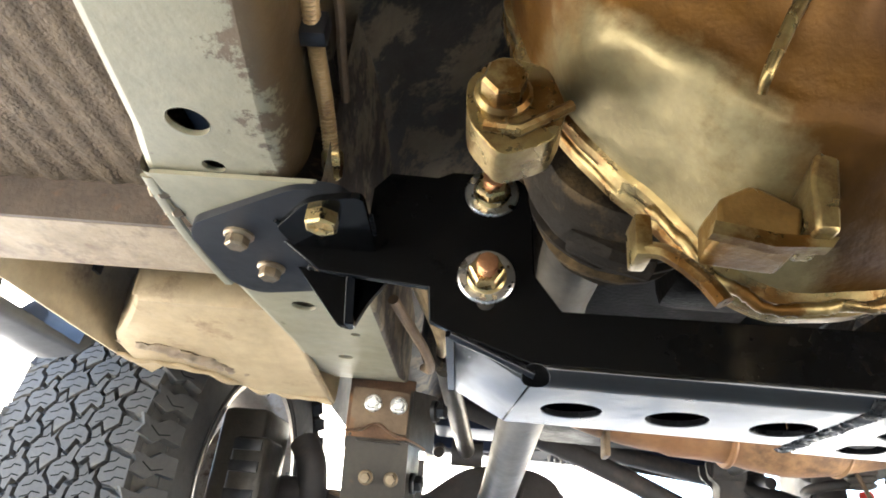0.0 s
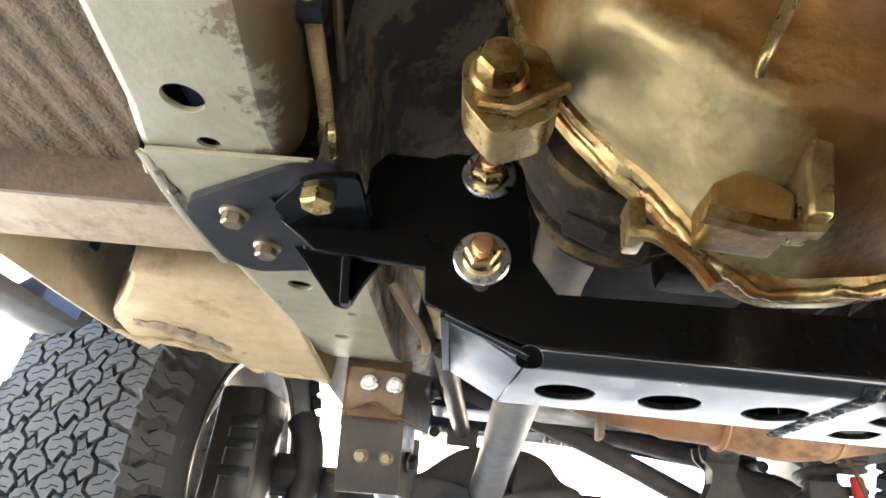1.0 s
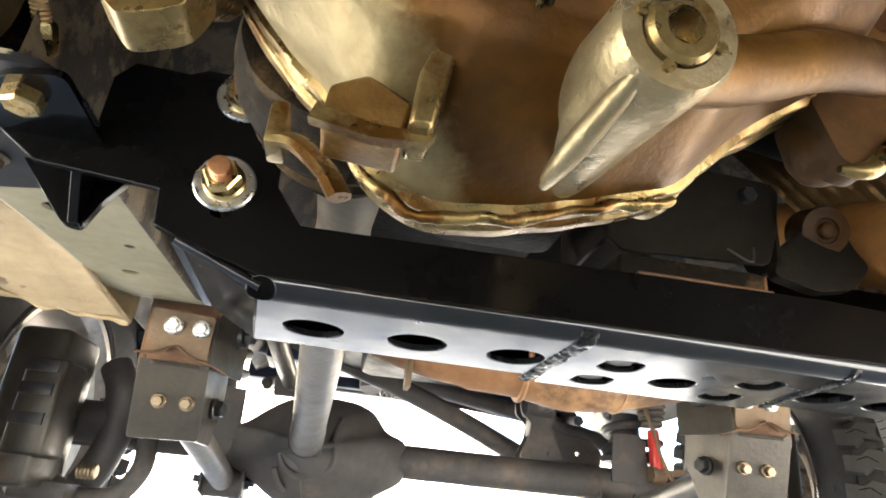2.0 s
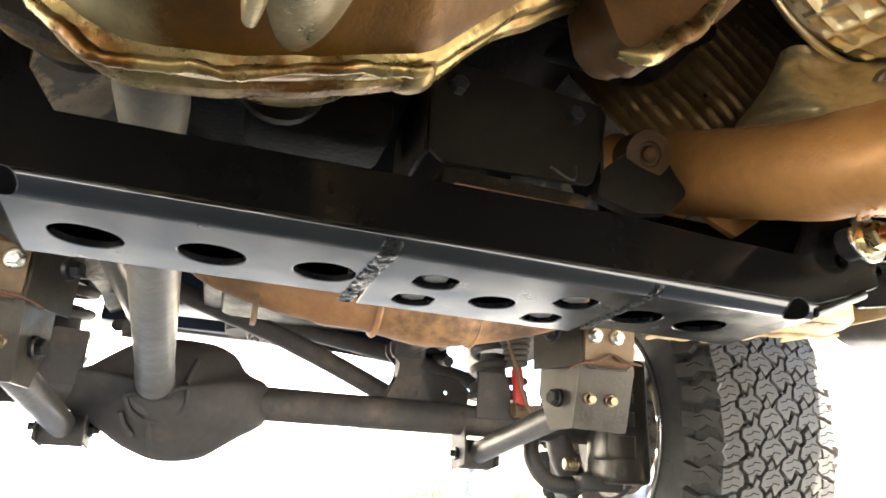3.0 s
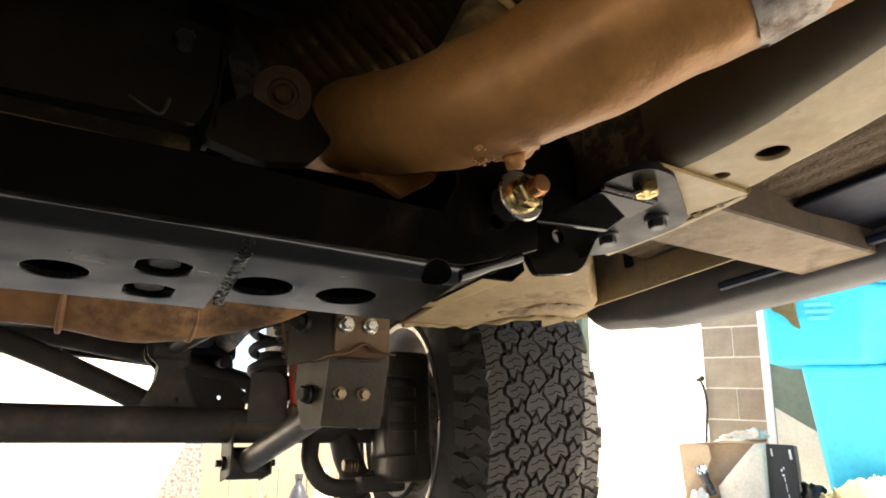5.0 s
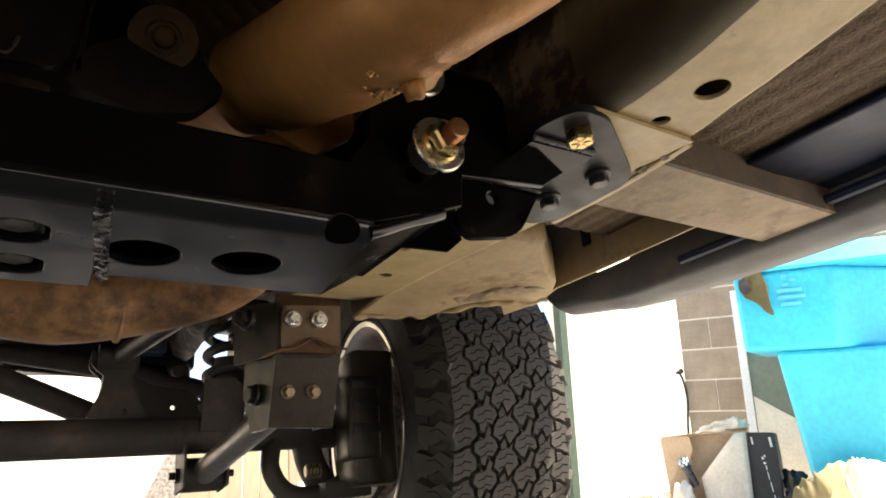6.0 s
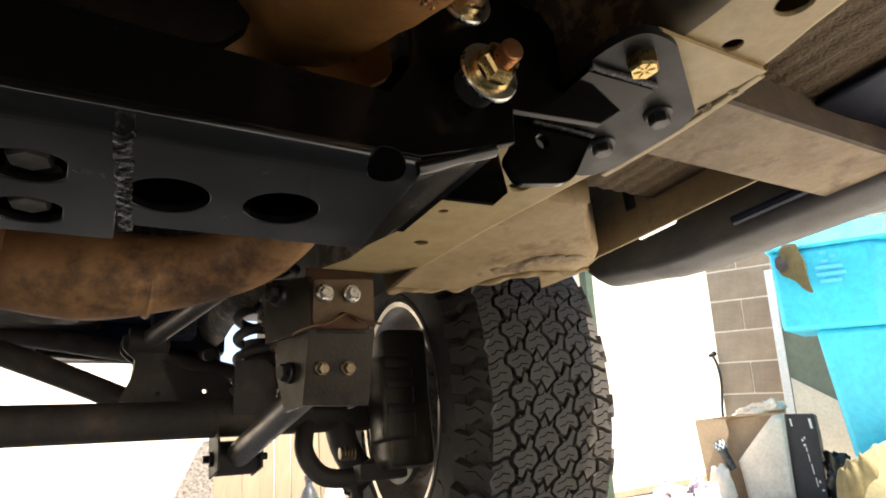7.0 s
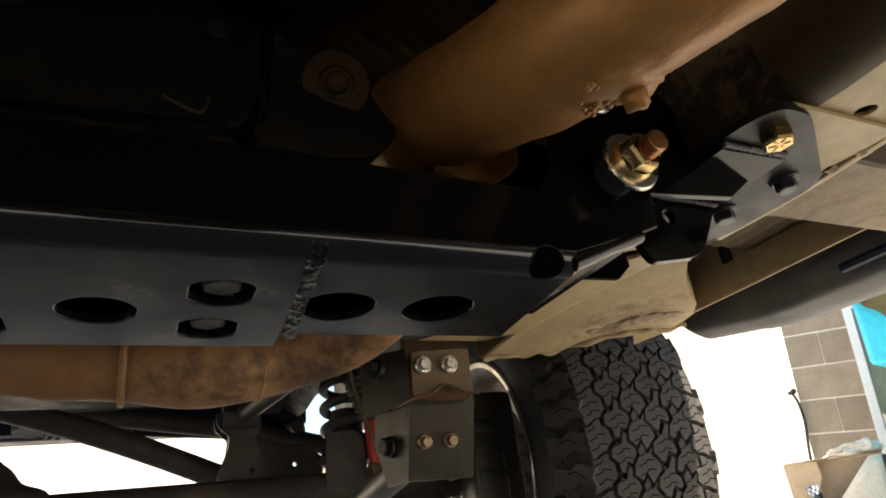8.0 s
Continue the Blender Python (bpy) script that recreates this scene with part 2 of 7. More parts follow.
BLOCK = surface("concrete_block", (0.35, 0.285, 0.21), (0.27, 0.215, 0.155), 10, 0.9, bump=0.6, grain=160, spread=0.10)
MORTAR = surface("mortar", (0.74, 0.67, 0.56), (0.62, 0.55, 0.46), 20, 0.95, bump=0.4)
CREAM = surface("cream_stucco", (0.70, 0.64, 0.53), (0.60, 0.54, 0.44), 2.2, 0.85, bump=0.3, grain=120)
BINBLUE = surface("blue_bin_plastic", (0.03, 0.60, 0.84), (0.022, 0.50, 0.74), 5, 0.42, bump=0.06)
PALE = surface("pale_print", (0.70, 0.82, 0.90), (0.6, 0.75, 0.85), 20, 0.6, bump=0)
CARD = surface("cardboard", (0.42, 0.31, 0.20), (0.34, 0.25, 0.16), 9, 0.9, bump=0.2)
WHITECARD = surface("white_card", (0.84, 0.74, 0.60), (0.72, 0.63, 0.50), 7, 0.7, bump=0.1)
BLACKCARD = surface("black_printed_card", (0.025, 0.027, 0.03), (0.015, 0.016, 0.018), 12, 0.5, bump=0.1, stain=(0.4, 0.42, 0.42), stain_scale=9, stain_at=0.68, stain_soft=0.03)
CLOTH = surface("khaki_cloth", (0.28, 0.255, 0.145), (0.20, 0.18, 0.095), 9, 0.95, bump=0.4, stain=(0.20, 0.17, 0.085), stain_scale=7, stain_at=0.57)
GLOVE = surface("olive_leather", (0.15, 0.125, 0.05), (0.085, 0.07, 0.028), 14, 0.8, bump=0.4)
PRINTED = surface("printed_paper", (0.72, 0.66, 0.60), (0.55, 0.50, 0.46), 9, 0.6, bump=0.1, stain=(0.10, 0.07, 0.11), stain_scale=12, stain_at=0.52, stain_soft=0.02)
GLASS = surface("greenish_reflection_pane", (0.22, 0.25, 0.19), (0.15, 0.18, 0.14), 3, 0.12, bump=0.0)
WHITEFRAME = surface("white_painted_frame", (0.80, 0.79, 0.76), (0.74, 0.73, 0.70), 10, 0.5, bump=0.05)
DARKGREEN = surface("green_painted_post", (0.040, 0.068, 0.045), (0.028, 0.048, 0.032), 14, 0.6, bump=0.1)
FENCE = surface("weathered_fence_wood", (0.26, 0.205, 0.14), (0.20, 0.155, 0.10), 6, 0.9, bump=0.4, stretch=(1, 1, 0.1), spread=0.08)
HOSE = surface("brass_coloured_hose", (0.50, 0.35, 0.16), (0.36, 0.22, 0.09), 40, 0.45, metal=0.2, bump=0.1, stain=(0.2, 0.11, 0.05), stain_scale=60, stain_at=0.56)
LEAF = surface("dry_weed_leaf", (0.17, 0.17, 0.05), (0.11, 0.12, 0.035), 20, 0.7, bump=0.1)
BOTTLE = surface("dark_bottle_plastic", (0.045, 0.047, 0.050), (0.028, 0.030, 0.033), 10, 0.3, bump=0.0)


# ---- mesh helpers ----
def basis(direction):
    d = Vector(direction).normalized()
    u = d.orthogonal().normalized()
    return u, d.cross(u), d


def lathe(bm, profile, origin, direction, seg=24, turn=0.0, up=None):
    """Turns (radius, height) pairs round an axis; a radius of 0 closes an end."""
    d = Vector(direction).normalized()
    u = (Vector(up) - d * Vector(up).dot(d)).normalized() if up else d.orthogonal().normalized()
    v = d.cross(u)
    o = Vector(origin)
    rings = []
    for r, h in profile:
        if r <= 1e-6:
            rings.append([bm.verts.new(o + d * h)])
        else:
            rings.append([bm.verts.new(o + d * h + (u * math.cos(a) + v * math.sin(a)) * r) for a in (turn + 2 * math.pi * k / seg for k in range(seg))])
    for a, b in zip(rings, rings[1:]):
        for k in range(seg):
            j = (k + 1) % seg
            if len(a) == 1 and len(b) > 1:
                bm.faces.new((a[0], b[j], b[k]))
            elif len(b) == 1 and len(a) > 1:
                bm.faces.new((a[k], a[j], b[0]))
            elif len(a) > 1:
                bm.faces.new((a[k], a[j], b[j], b[k]))
    return bm


def smooth_path(points, steps=6):
    """A Catmull-Rom curve through points."""
    p = [Vector(q) for q in points]
    p = [2 * p[0] - p[1]] + p + [2 * p[-1] - p[-2]]
    out = []
    for i in range(1, len(p) - 2):
        for k in range(steps):
            t = k / steps
            a, b, c, d = p[i - 1:i + 3]
            out.append(0.5 * ((2 * b) + (c - a) * t + (2 * a - 5 * b + 4 * c - d) * t * t + (3 * b - a - 3 * c + d) * t ** 3))
    return out + [p[-2]]


def sweep(bm, points, radius, seg=16, caps=True, flat=1.0, up=None):
    """A round bar along points; radius a number or a function of 0..1."""
    pts = [Vector(p) for p in points]
    n = len(pts)
    rings, u = [], None
    for i, p in enumerate(pts):
        d = (pts[min(i + 1, n - 1)] - pts[max(i - 1, 0)]).normalized()
        if u is None and up:
            u = Vector(up).cross(d).normalized()
        u = d.orthogonal().normalized() if u is None else (u - d * u.dot(d)).normalized()
        v = d.cross(u)
        r = radius(i / (n - 1)) if callable(radius) else radius
        rings.append([bm.verts.new(p + (u * math.cos(a) + v * math.sin(a) * flat) * r) for a in (2 * math.pi * k / seg for k in range(seg))])
    for a, b in zip(rings, rings[1:]):
        for k in range(seg):
            bm.faces.new((a[k], a[(k + 1) % seg], b[(k + 1) % seg], b[k]))
    if caps:
        bm.faces.new(rings[0][::-1])
        bm.faces.new(rings[-1])
    return bm


def box(bm, lo, hi, bevel=0.0):
    c = [(a + b) / 2 for a, b in zip(lo, hi)]
    s = [abs(b - a) for a, b in zip(lo, hi)]
    made = bmesh.ops.create_cube(bm, size=1, matrix=Matrix.Translation(c) @ Matrix.Diagonal((*s, 1)))
    if bevel:
        edges = list({e for v in made["verts"] for e in v.link_edges})
        bmesh.ops.bevel(bm, geom=edges, offset=bevel, segments=2, affect="EDGES", profile=0.6)
    return bm


def circle(cx, cy, rx, ry=None, seg=28, turn=0.0):
    ry = ry or rx
    return [(cx + rx * math.cos(turn + 2 * math.pi * k / seg), cy + ry * math.sin(turn + 2 * math.pi * k / seg)) for k in range(seg)]


def plate(bm, outer, holes, place, push):
    """A flat sheet with holes: outlines in the plane, placed in space by place(u, v), thick by the vector push."""
    edges = []
    for loop in [outer, *holes]:
        vs = [bm.verts.new(place(*p)) for p in loop]
        edges += [bm.edges.new((a, b)) for a, b in zip(vs, vs[1:] + vs[:1])]
    made = bmesh.ops.triangle_fill(bm, use_beauty=True, use_dissolve=False, edges=edges)
    faces = [g for g in made["geom"] if isinstance(g, bmesh.types.BMFace)]
    ext = bmesh.ops.extrude_face_region(bm, geom=faces, use_keep_orig=True)
    bmesh.ops.translate(bm, verts=[g for g in ext["geom"] if isinstance(g, bmesh.types.BMVert)], vec=push)
    return bm


def rounded(points, radius, steps=4):
    """Rounds the corners of a closed outline."""
    out = []
    n = len(points)
    for i in range(n):
        p, a, b = Vector(points[i]), Vector(points[i - 1]), Vector(points[(i + 1) % n])
        r = radius[i] if isinstance(radius, (list, tuple)) else radius
        r = min(r, 0.45 * (a - p).length, 0.45 * (b - p).length)
        if r <= 1e-5:
            out.append(tuple(p))
            continue
        s, e = p + (a - p).normalized() * r, p + (b - p).normalized() * r
        out += [tuple((1 - t) ** 2 * s + 2 * t * (1 - t) * p + t * t * e) for t in (k / steps for k in range(steps + 1))]
    return out


def thing(name, base, label, category, group="", kind=""):
    ob = new(name)
    ob.empty_display_size = 0.02
    ob.location = base
    return tagged(ob, label, category, group, kind)


def origin_of(ob):
    p = Vector((0, 0, 0))
    while ob:
        p = p + ob.location
        ob = ob.parent
    return p


def part(name, bm, material, parent, label="", smooth=35.0, bevel=0.0, kind=""):
    """Links a bmesh, given in world places, as one mesh under a thing or a part."""
    bmesh.ops.recalc_face_normals(bm, faces=bm.faces)
    if parent:
        bm.transform(Matrix.Translation(-origin_of(parent)))
    me = bpy.data.meshes.new(name)
    bm.to_mesh(me)
    bm.free()
    for p in me.polygons:
        p.use_smooth = True
    me.set_sharp_from_angle(angle=radians(smooth))
    me.materials.append(material)
    ob = new(name, me)
    if parent:
        ob.parent = parent
    if bevel:
        mod = ob.modifiers.new("bevel", "BEVEL")
        mod.width, mod.segments, mod.limit_method, mod.angle_limit = bevel, 2, "ANGLE", radians(40)
    return tagged(ob, label, kind=kind)


def whole(name, bm, material, label, category, group="", kind="", smooth=35.0, bevel=0.0):
    return tagged(part(name, bm, material, None, "", smooth, bevel), label, category, group, kind)


def B():
    return bmesh.new()


def hexbolt(parent, pos, direction, af=0.0165, head=0.008, flange=0.0, material=None, name="bolt", washer=None, label="", turn=0.3):
    """A hex head on its seat at pos, with a washer or flange, pointing along direction."""
    material = material or BOLT
    bm = B()
    h0 = 0.0
    d = Vector(direction).normalized()
    r = af / math.sqrt(3)
    if flange:
        lathe(bm, [(0, -0.004), (flange, -0.004), (flange, 0.0015), (flange * 0.85, 0.003), (0, 0.003)], pos, d, 24)
        h0 = 0.002
    lathe(bm, [(0, h0 - 0.004), (r, h0 - 0.004), (r, h0 + head * 0.82), (r * 0.86, h0 + head), (0, h0 + head)], pos, d, 6, turn)
    ob = part(name, bm, material, parent, label, smooth=20)
    if washer:
        bm = B()
        lathe(bm, [(r * 0.7, -0.003), (washer, -0.003), (washer, 0.0002), (r * 0.7, 0.0002)], Vector(pos) - d * 0.0005, d, 28)
        part("washer", bm, ZINC, ob, smooth=25)
    return ob


def stud_nut(parent, pos, direction, washer=0.0178, af=0.019, nut=0.0125, stud=0.009, sr=0.0064, turn=0.2):
    """A zinc washer, a gold flange nut and the copper-coloured end of its bolt, seated at pos."""
    d = Vector(direction).normalized()
    r = af / math.sqrt(3)
    bm = B()
    lathe(bm, [(sr, 0), (washer, 0), (washer, 0.0016), (washer - 0.001, 0.0024), (sr, 0.0024)], pos, d, 36)
    part("washer", bm, ZINC, parent, "round clear-zinc washer", smooth=25)
    bm = B()
    lathe(bm, [(sr, 0.0024), (r * 1.12, 0.0024), (r * 1.12, 0.0042), (r * 1.0, 0.006)], pos, d, 28)
    lathe(bm, [(r * 0.9, 0.004), (r, 0.0052), (r, 0.0024 + nut * 0.86), (r * 0.88, 0.0024 + nut), (sr, 0.0024 + nut)], pos, d, 6, turn)
    ob = part("nut", bm, GOLD, parent, "yellow zinc-plated hex nut", smooth=20)
    bm = B()
    prof = [(sr, 0.001)]
    h = 0.0024 + nut
    while h < 0.0024 + nut + stud - 0.001:
        prof += [(sr, h), (sr, h + 0.0004), (sr * 0.80, h + 0.0009)]
        h += 0.0018
    prof += [(sr * 0.9, 0.0024 + nut + stud), (0, 0.0024 + nut + stud + 0.0004)]
    lathe(bm, prof, pos, d, 20)
    part("stud", bm, COPPER, parent, "copper-coloured threaded bolt end", smooth=28)
    return ob


def bead(parent, a, b, normal, width=0.006, material=None, steps=26, name="weld_bead"):
    """An uneven weld along a line."""
    bm = B()
    a, b = Vector(a), Vector(b)
    rnd = random.Random(int(1000 * (a.x + 3 * b.y + 7 * b.z)) & 0xFFFF)
    pts = [a.lerp(b, k / steps) + Vector(normal) * rnd.uniform(-0.0003, 0.0003) for k in range(steps + 1)]
    ring = [(0.80 + 0.2 * (k % 2)) * rnd.uniform(0.9, 1.1) * width / 2 for k in range(steps + 1)]
    sweep(bm, pts, lambda t: ring[round(t * steps)], 10)
    return part(name, bm, material or SPLICE, parent, smooth=80)


# ---- ground ----
bm = B()
bmesh.ops.create_grid(bm, x_segments=2, y_segments=2, size=150, matrix=Matrix.Translation((0, 0, GROUND)))
whole("ground", bm, CONCRETE, "pale sunlit concrete driveway under and around the vehicle", "ground", kind="structure")


# ---- vehicle body: unibody rails, floor, beams, sills and shell ----
body = thing("vehicle_body", (0, 0, 0.53), "lifted off-road vehicle underbody of dusty pale paint and brown undercoat", "vehicle")


def rail(s):
    """One unibody rail: a rear length that rises to the back and a front length with the bracket on it."""
    for name_rows, holes, thick in (
        (((-1.6, 0.60, 0.385, 0.445), (-0.7, 0.58, 0.385, 0.445), (-0.40, 0.552, 0.385, 0.448), (-0.30, 0.543, 0.385, 0.450), (-0.24, 0.537, 0.390, 0.453), (-0.188, 0.534, 0.396, 0.4585), (-0.160, 0.5345, 0.399, 0.463), (-0.138, 0.5355, 0.401, 0.4695), (-0.114, 0.5375, 0.402, 0.476)), ((0.4355, -0.168, 0.0108), (0.437, -0.127, 0.0065)), 0.003),
        (((-0.121, 0.5330, 0.380, 0.476), (-0.06, 0.5360, 0.376, 0.474), (0.04, 0.538, 0.374, 0.474), (0.20, 0.548, 0.374, 0.468), (0.33, 0.556, 0.374, 0.470), (0.42, 0.575, 0.374, 0.470)), ((0.433, 0.083, 0.0105), (0.425, 0.252, 0.0085), (0.40, 0.16, 0.005)), 0.003),
    ):
        front = name_rows[0][0] > -0.2

        def height(y):
            return float(np.interp(y, [r[0] for r in name_rows], [r[1] for r in name_rows]))

        inner = [(r[2], r[0]) for r in name_rows]
        outer = [(r[3], r[0]) for r in name_rows]
        bm = B()
        plate(bm, [(s * x, y) for x, y in inner + outer[::-1]], [[(s * x, y) for x, y in circle(cx, cy, r, seg=24)] for cx, cy, r in holes], lambda x, y: Vector((x, y, height(y))), (0, 0, thick))
        # outer side with a rolled edge, and inner side with its chamfer
        bar = None
        for edge, k in ((outer, 1), (inner, -1)):
            if k < 0:
                bar = part("rail", bm, (RAIL if front else RAILEDGE) if s < 0 else RAILGOLD, body, "dusty off-white unibody frame rail with drain holes")
                bm = B()
            rows = []
            for x, y in edge:
                z = height(y)
                tight = 0.5 if s < 0 and not front else 1.0
                prof = ((0, 0), (0.0035, 0.001), (0.006, 0.004), (0.0075, 0.010), (0.012, 0.15)) if k > 0 else ( ((0, 0), (0.006, 0.0008), (0.012, 0.0030), (0.017, 0.0065), (0.021, 0.011), (0.024, 0.017), (0.0255, 0.024), (0.027, 0.15)) if not front else ((0, 0), (0.002, 0.001), (0.003, 0.004), (0.003, 0.14)))
                rows.append([bm.verts.new((s * (x + k * dx * (tight if k < 0 else 1.0)), y, z + dz)) for dx, dz in prof])
            for a, b in zip(rows, rows[1:]):
                for q in range(len(a) - 1):
                    bm.faces.new((a[q], a[q + 1], b[q + 1], b[q]))
        part("rail_side", bm, RAILEDGE if s < 0 and not front else RAILSIDE if s < 0 or front else RAILTAN, bar, "brown stained inner side of the rail" if s < 0 or front else "tan inner side of the rail, darkened for shade", smooth=60)
        for cx, cy, r in holes[:1]:
            bm = B()
            lathe(bm, [(r * 1.0, -0.003), (r * 1.0, 0.0), (r * 1.02, 0.0003), (r * 1.07, -0.0003)], (s * cx, cy, height(cy)), (0, 0, -1), 28)
            part("hole_rim", bm, RAIL if s < 0 else RAILGOLD, bar)
    # pinched seam flange along the outer edge with its two side bolts
    bm = B()
    pts = [(s * (0.4795 + 0.004 * math.sin(k / 14 * math.pi)), -0.116 + 0.0105 * k, 0.5345) for k in range(15)]
    sweep(bm, pts, 0.0042, 8, flat=0.45, up=(0, 0, 1))
    part("seam_flange", bm, RAIL if s < 0 else RAILGOLD, body)
    for y in (-0.096, -0.074):
        hexbolt(body, (s * 0.481, y, 0.540), (s, 0, -0.35), 0.0105, 0.005, flange=0.0078, material=BOLT)


for side in (-1, 1):
    rail(side)
    # dark plate added above the drain holes so no sky shows through
    bm = B()
    box(bm, (side * 0.386, -1.6, 0.622), (side * 0.478, 0.42, 0.626))
    part("rail_cap", bm, RAILSIDE, body, "plate added inside the rail to darken its holes")


def sheet(name, grid, material, parent, label="", thick=0.004, kind=""):
    """A bent sheet through rows of points, with a little thickness."""
    bm = B()
    rows = [[bm.verts.new(p) for p in r] for r in grid]
    for a, b in zip(rows, rows[1:]):
        for k in range(len(a) - 1):
            bm.faces.new((a[k], a[k + 1], b[k + 1], b[k]))
    ob = part(name, bm, material, parent, label, smooth=40, kind=kind)
    mod = ob.modifiers.new("thick", "SOLIDIFY")
    mod.thickness, mod.offset = thick, 0
    return ob


for s in (-1, 1):
    # ribbed floor between rail and sill
    xs = [0.47 + 0.40 * k / 160 for k in range(161)]
    ys = [-2.2 + 0.06 * k for k in range(36)] + [-0.055, -0.045, 0.02, 0.06, 0.12, 0.16]

    edge = -0.0335 if s < 0 else -0.0755
    ys = sorted(ys + [edge - 0.002, edge + 0.004])

    def pan(x, y):
        rib = max(-0.6, min(0.6, math.sin((x - 0.47) * 2 * math.pi / 0.022)))
        return (0.578 if y < edge else 0.606) + 0.0014 * rib + 0.03 * max(0, -0.3 - y)

    sheet("floor_pan", [[(s * x, y, pan(x, y)) for x in xs] for y in ys], FLOOR, body, "ribbed floor pan in rough brown undercoat")
    if s > 0:
        # sheet in body colour added over the floor for the shaded area
        sheet("splash_panel", [[(x, y, 0.570 + 0.003 * (x > 0.67)) for x in (0.622, 0.63, 0.67, 0.72, 0.768)] for y in (-2.2, -1.2, -0.5, -0.2, -0.079)], BODYDARK, body, "dark blue sheet added for the shaded area beside the sill")
    # cross beam to the sill
    yr, yf, zb = (-0.032, 0.040, 0.545) if s < 0 else (-0.074, 0.004, 0.545)
    bm = B()
    box(bm, (s * 0.478, yr, zb), (s * 0.845, yf, zb + 0.004))
    beam = part("cross_beam", bm, BEAM, body, "dusty sheet-metal cross beam with a rusty side")
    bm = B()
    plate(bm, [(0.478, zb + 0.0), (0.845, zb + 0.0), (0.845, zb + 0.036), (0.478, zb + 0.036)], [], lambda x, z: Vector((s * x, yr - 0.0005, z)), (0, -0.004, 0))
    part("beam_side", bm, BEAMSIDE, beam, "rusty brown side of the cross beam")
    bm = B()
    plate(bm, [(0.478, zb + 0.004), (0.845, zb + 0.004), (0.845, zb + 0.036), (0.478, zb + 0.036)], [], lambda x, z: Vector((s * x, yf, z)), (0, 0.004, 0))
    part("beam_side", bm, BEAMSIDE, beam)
    # torque box between rail and sill, ahead of the beam: a step down, a flat floor and a ragged front edge
    low = 0.0 if s > 0 else -0.012
    cols = (0.0, 0.05, 0.2, 0.4, 0.6, 0.8, 0.96, 0.985, 1.0)

    def front_edge(x):
        return float(np.interp(x, (0.468, 0.53, 0.57, 0.60, 0.63, 0.70), (0.432, 0.413, 0.395, 0.348, 0.322, 0.290)))

    def across(y, f):
        return 0.468 + (float(np.interp(y, (0.157, 0.290), (0.585 if s > 0 else 0.625, 0.690))) - 0.468) * f

    g = [[(s * across(0.157, f), 0.152, 0.606) for f in cols], [(s * across(0.157, f), 0.1545, 0.579 + low) for f in cols]]
    for q in (0.0, 0.15, 0.3, 0.45, 0.6, 0.75, 0.9, 1.0):
        row = []
        for f in cols:
            x = across(0.157 + 0.2 * q, f)
            row.append((s * x, 0.157 + (front_edge(x) - 0.157) * q, 0.5755 - 0.018 * q - 0.006 * (f < 0.02) + 0.003 * math.sin(x * 43) * q + low + (0.004 if f > 0.97 else 0) + (0.06 if f > 0.99 else 0)))
        g.append(row)
    g.append([(x, y + 0.006, z + 0.016) for x, y, z in g[-1]])
    g.append([(x, y + 0.006, 0.66) for x, y, z in g[-1]])
    sheet("torque_box", g, BEIGE, body, "dusty beige torque box sheet with a crimped edge")
    bm = B()
    lip = [(s * x, front_edge(x) + 0.002 * math.sin(x * 160), 0.5555 + 0.0015 * math.sin(x * 210) + low) for x in (0.470 + 0.230 * k / 40 for k in range(41))]
    sweep(bm, smooth_path(lip, 3), lambda t: 0.0040 + 0.0012 * math.sin(t * 37), 8)
    part("crimped_flange", bm, BEIGE, body, "crimped sheet flange with dried mud")
    bm = B()
    crust = smooth_path([(s * x, front_edge(x) - 0.040, 0.562 + low) for x in (0.55, 0.59, 0.63, 0.685)], 14)
    sweep(bm, crust, lambda t: 0.016 * math.sin(math.pi * min(1, 0.08 + t * 0.9)) ** 0.5, 14, flat=0.30, up=(0, 0, 1))
    for v in bm.verts:
        v.co += 0.006 * Vector((noise.noise(v.co * 60), noise.noise(v.co * 60 + Vector((3, 0, 0))), 0.7 * noise.noise(v.co * 110)))
    part("dried_mud", bm, BEAM, body, "lumpy band of dried mud on the torque box", smooth=70)
    bm = B()
    flap = [(0.640, 0.320), (0.713, 0.404), (0.724, 0.330), (0.704, 0.270)]
    plate(bm, [(s * x, y) for x, y in flap], [], lambda x, y: Vector((x, y, 0.567 + low)), (0, 0, 0.003))
    part("corner_flap", bm, BEIGE, body, "bent corner of beige sheet at the sill")
    # upright inner sill, with a dark block for its shaded slot
    sheet("inner_sill", [[(s * (0.702 + (0.02 if zz > 0.64 else 0.0)), y, zz) for zz in (0.5665 + 1.9 * low + 0.03 * max(0, y - 0.25), 0.572, 0.60, 0.64, 0.70)] for y in (0.004, 0.05, 0.12, 0.2, 0.28, 0.33)], BEIGE, body, "dusty beige inner sill panel")
    bm = B()
    box(bm, (s * 0.6965, 0.188, 0.604), (s * 0.7035, 0.203, 0.632), 0.0025)
    part("slot", bm, DARKBOLT, body, "dark upright block on the sill in place of a slot")
    # outer sill: painted, with an upturned front end
    bm = B()
    rows = []
    gap = (0.19, 0.25) if s > 0 else (0.165, 0.320)
    for y, z in ((-2.4, 0.53), (-0.6, 0.528), (0.0, 0.528), (0.10, 0.530), (gap[0] - 0.008, 0.532), (gap[0], 0.532), (gap[1], 0.538), (gap[1] + 0.008, 0.541), (0.345, 0.556), (0.36, 0.572), (0.37, 0.595)):
        top = 0.66 if y < 0.05 else (0.592 if s > 0 else 0.560) if gap[0] <= y <= gap[1] else 0.60
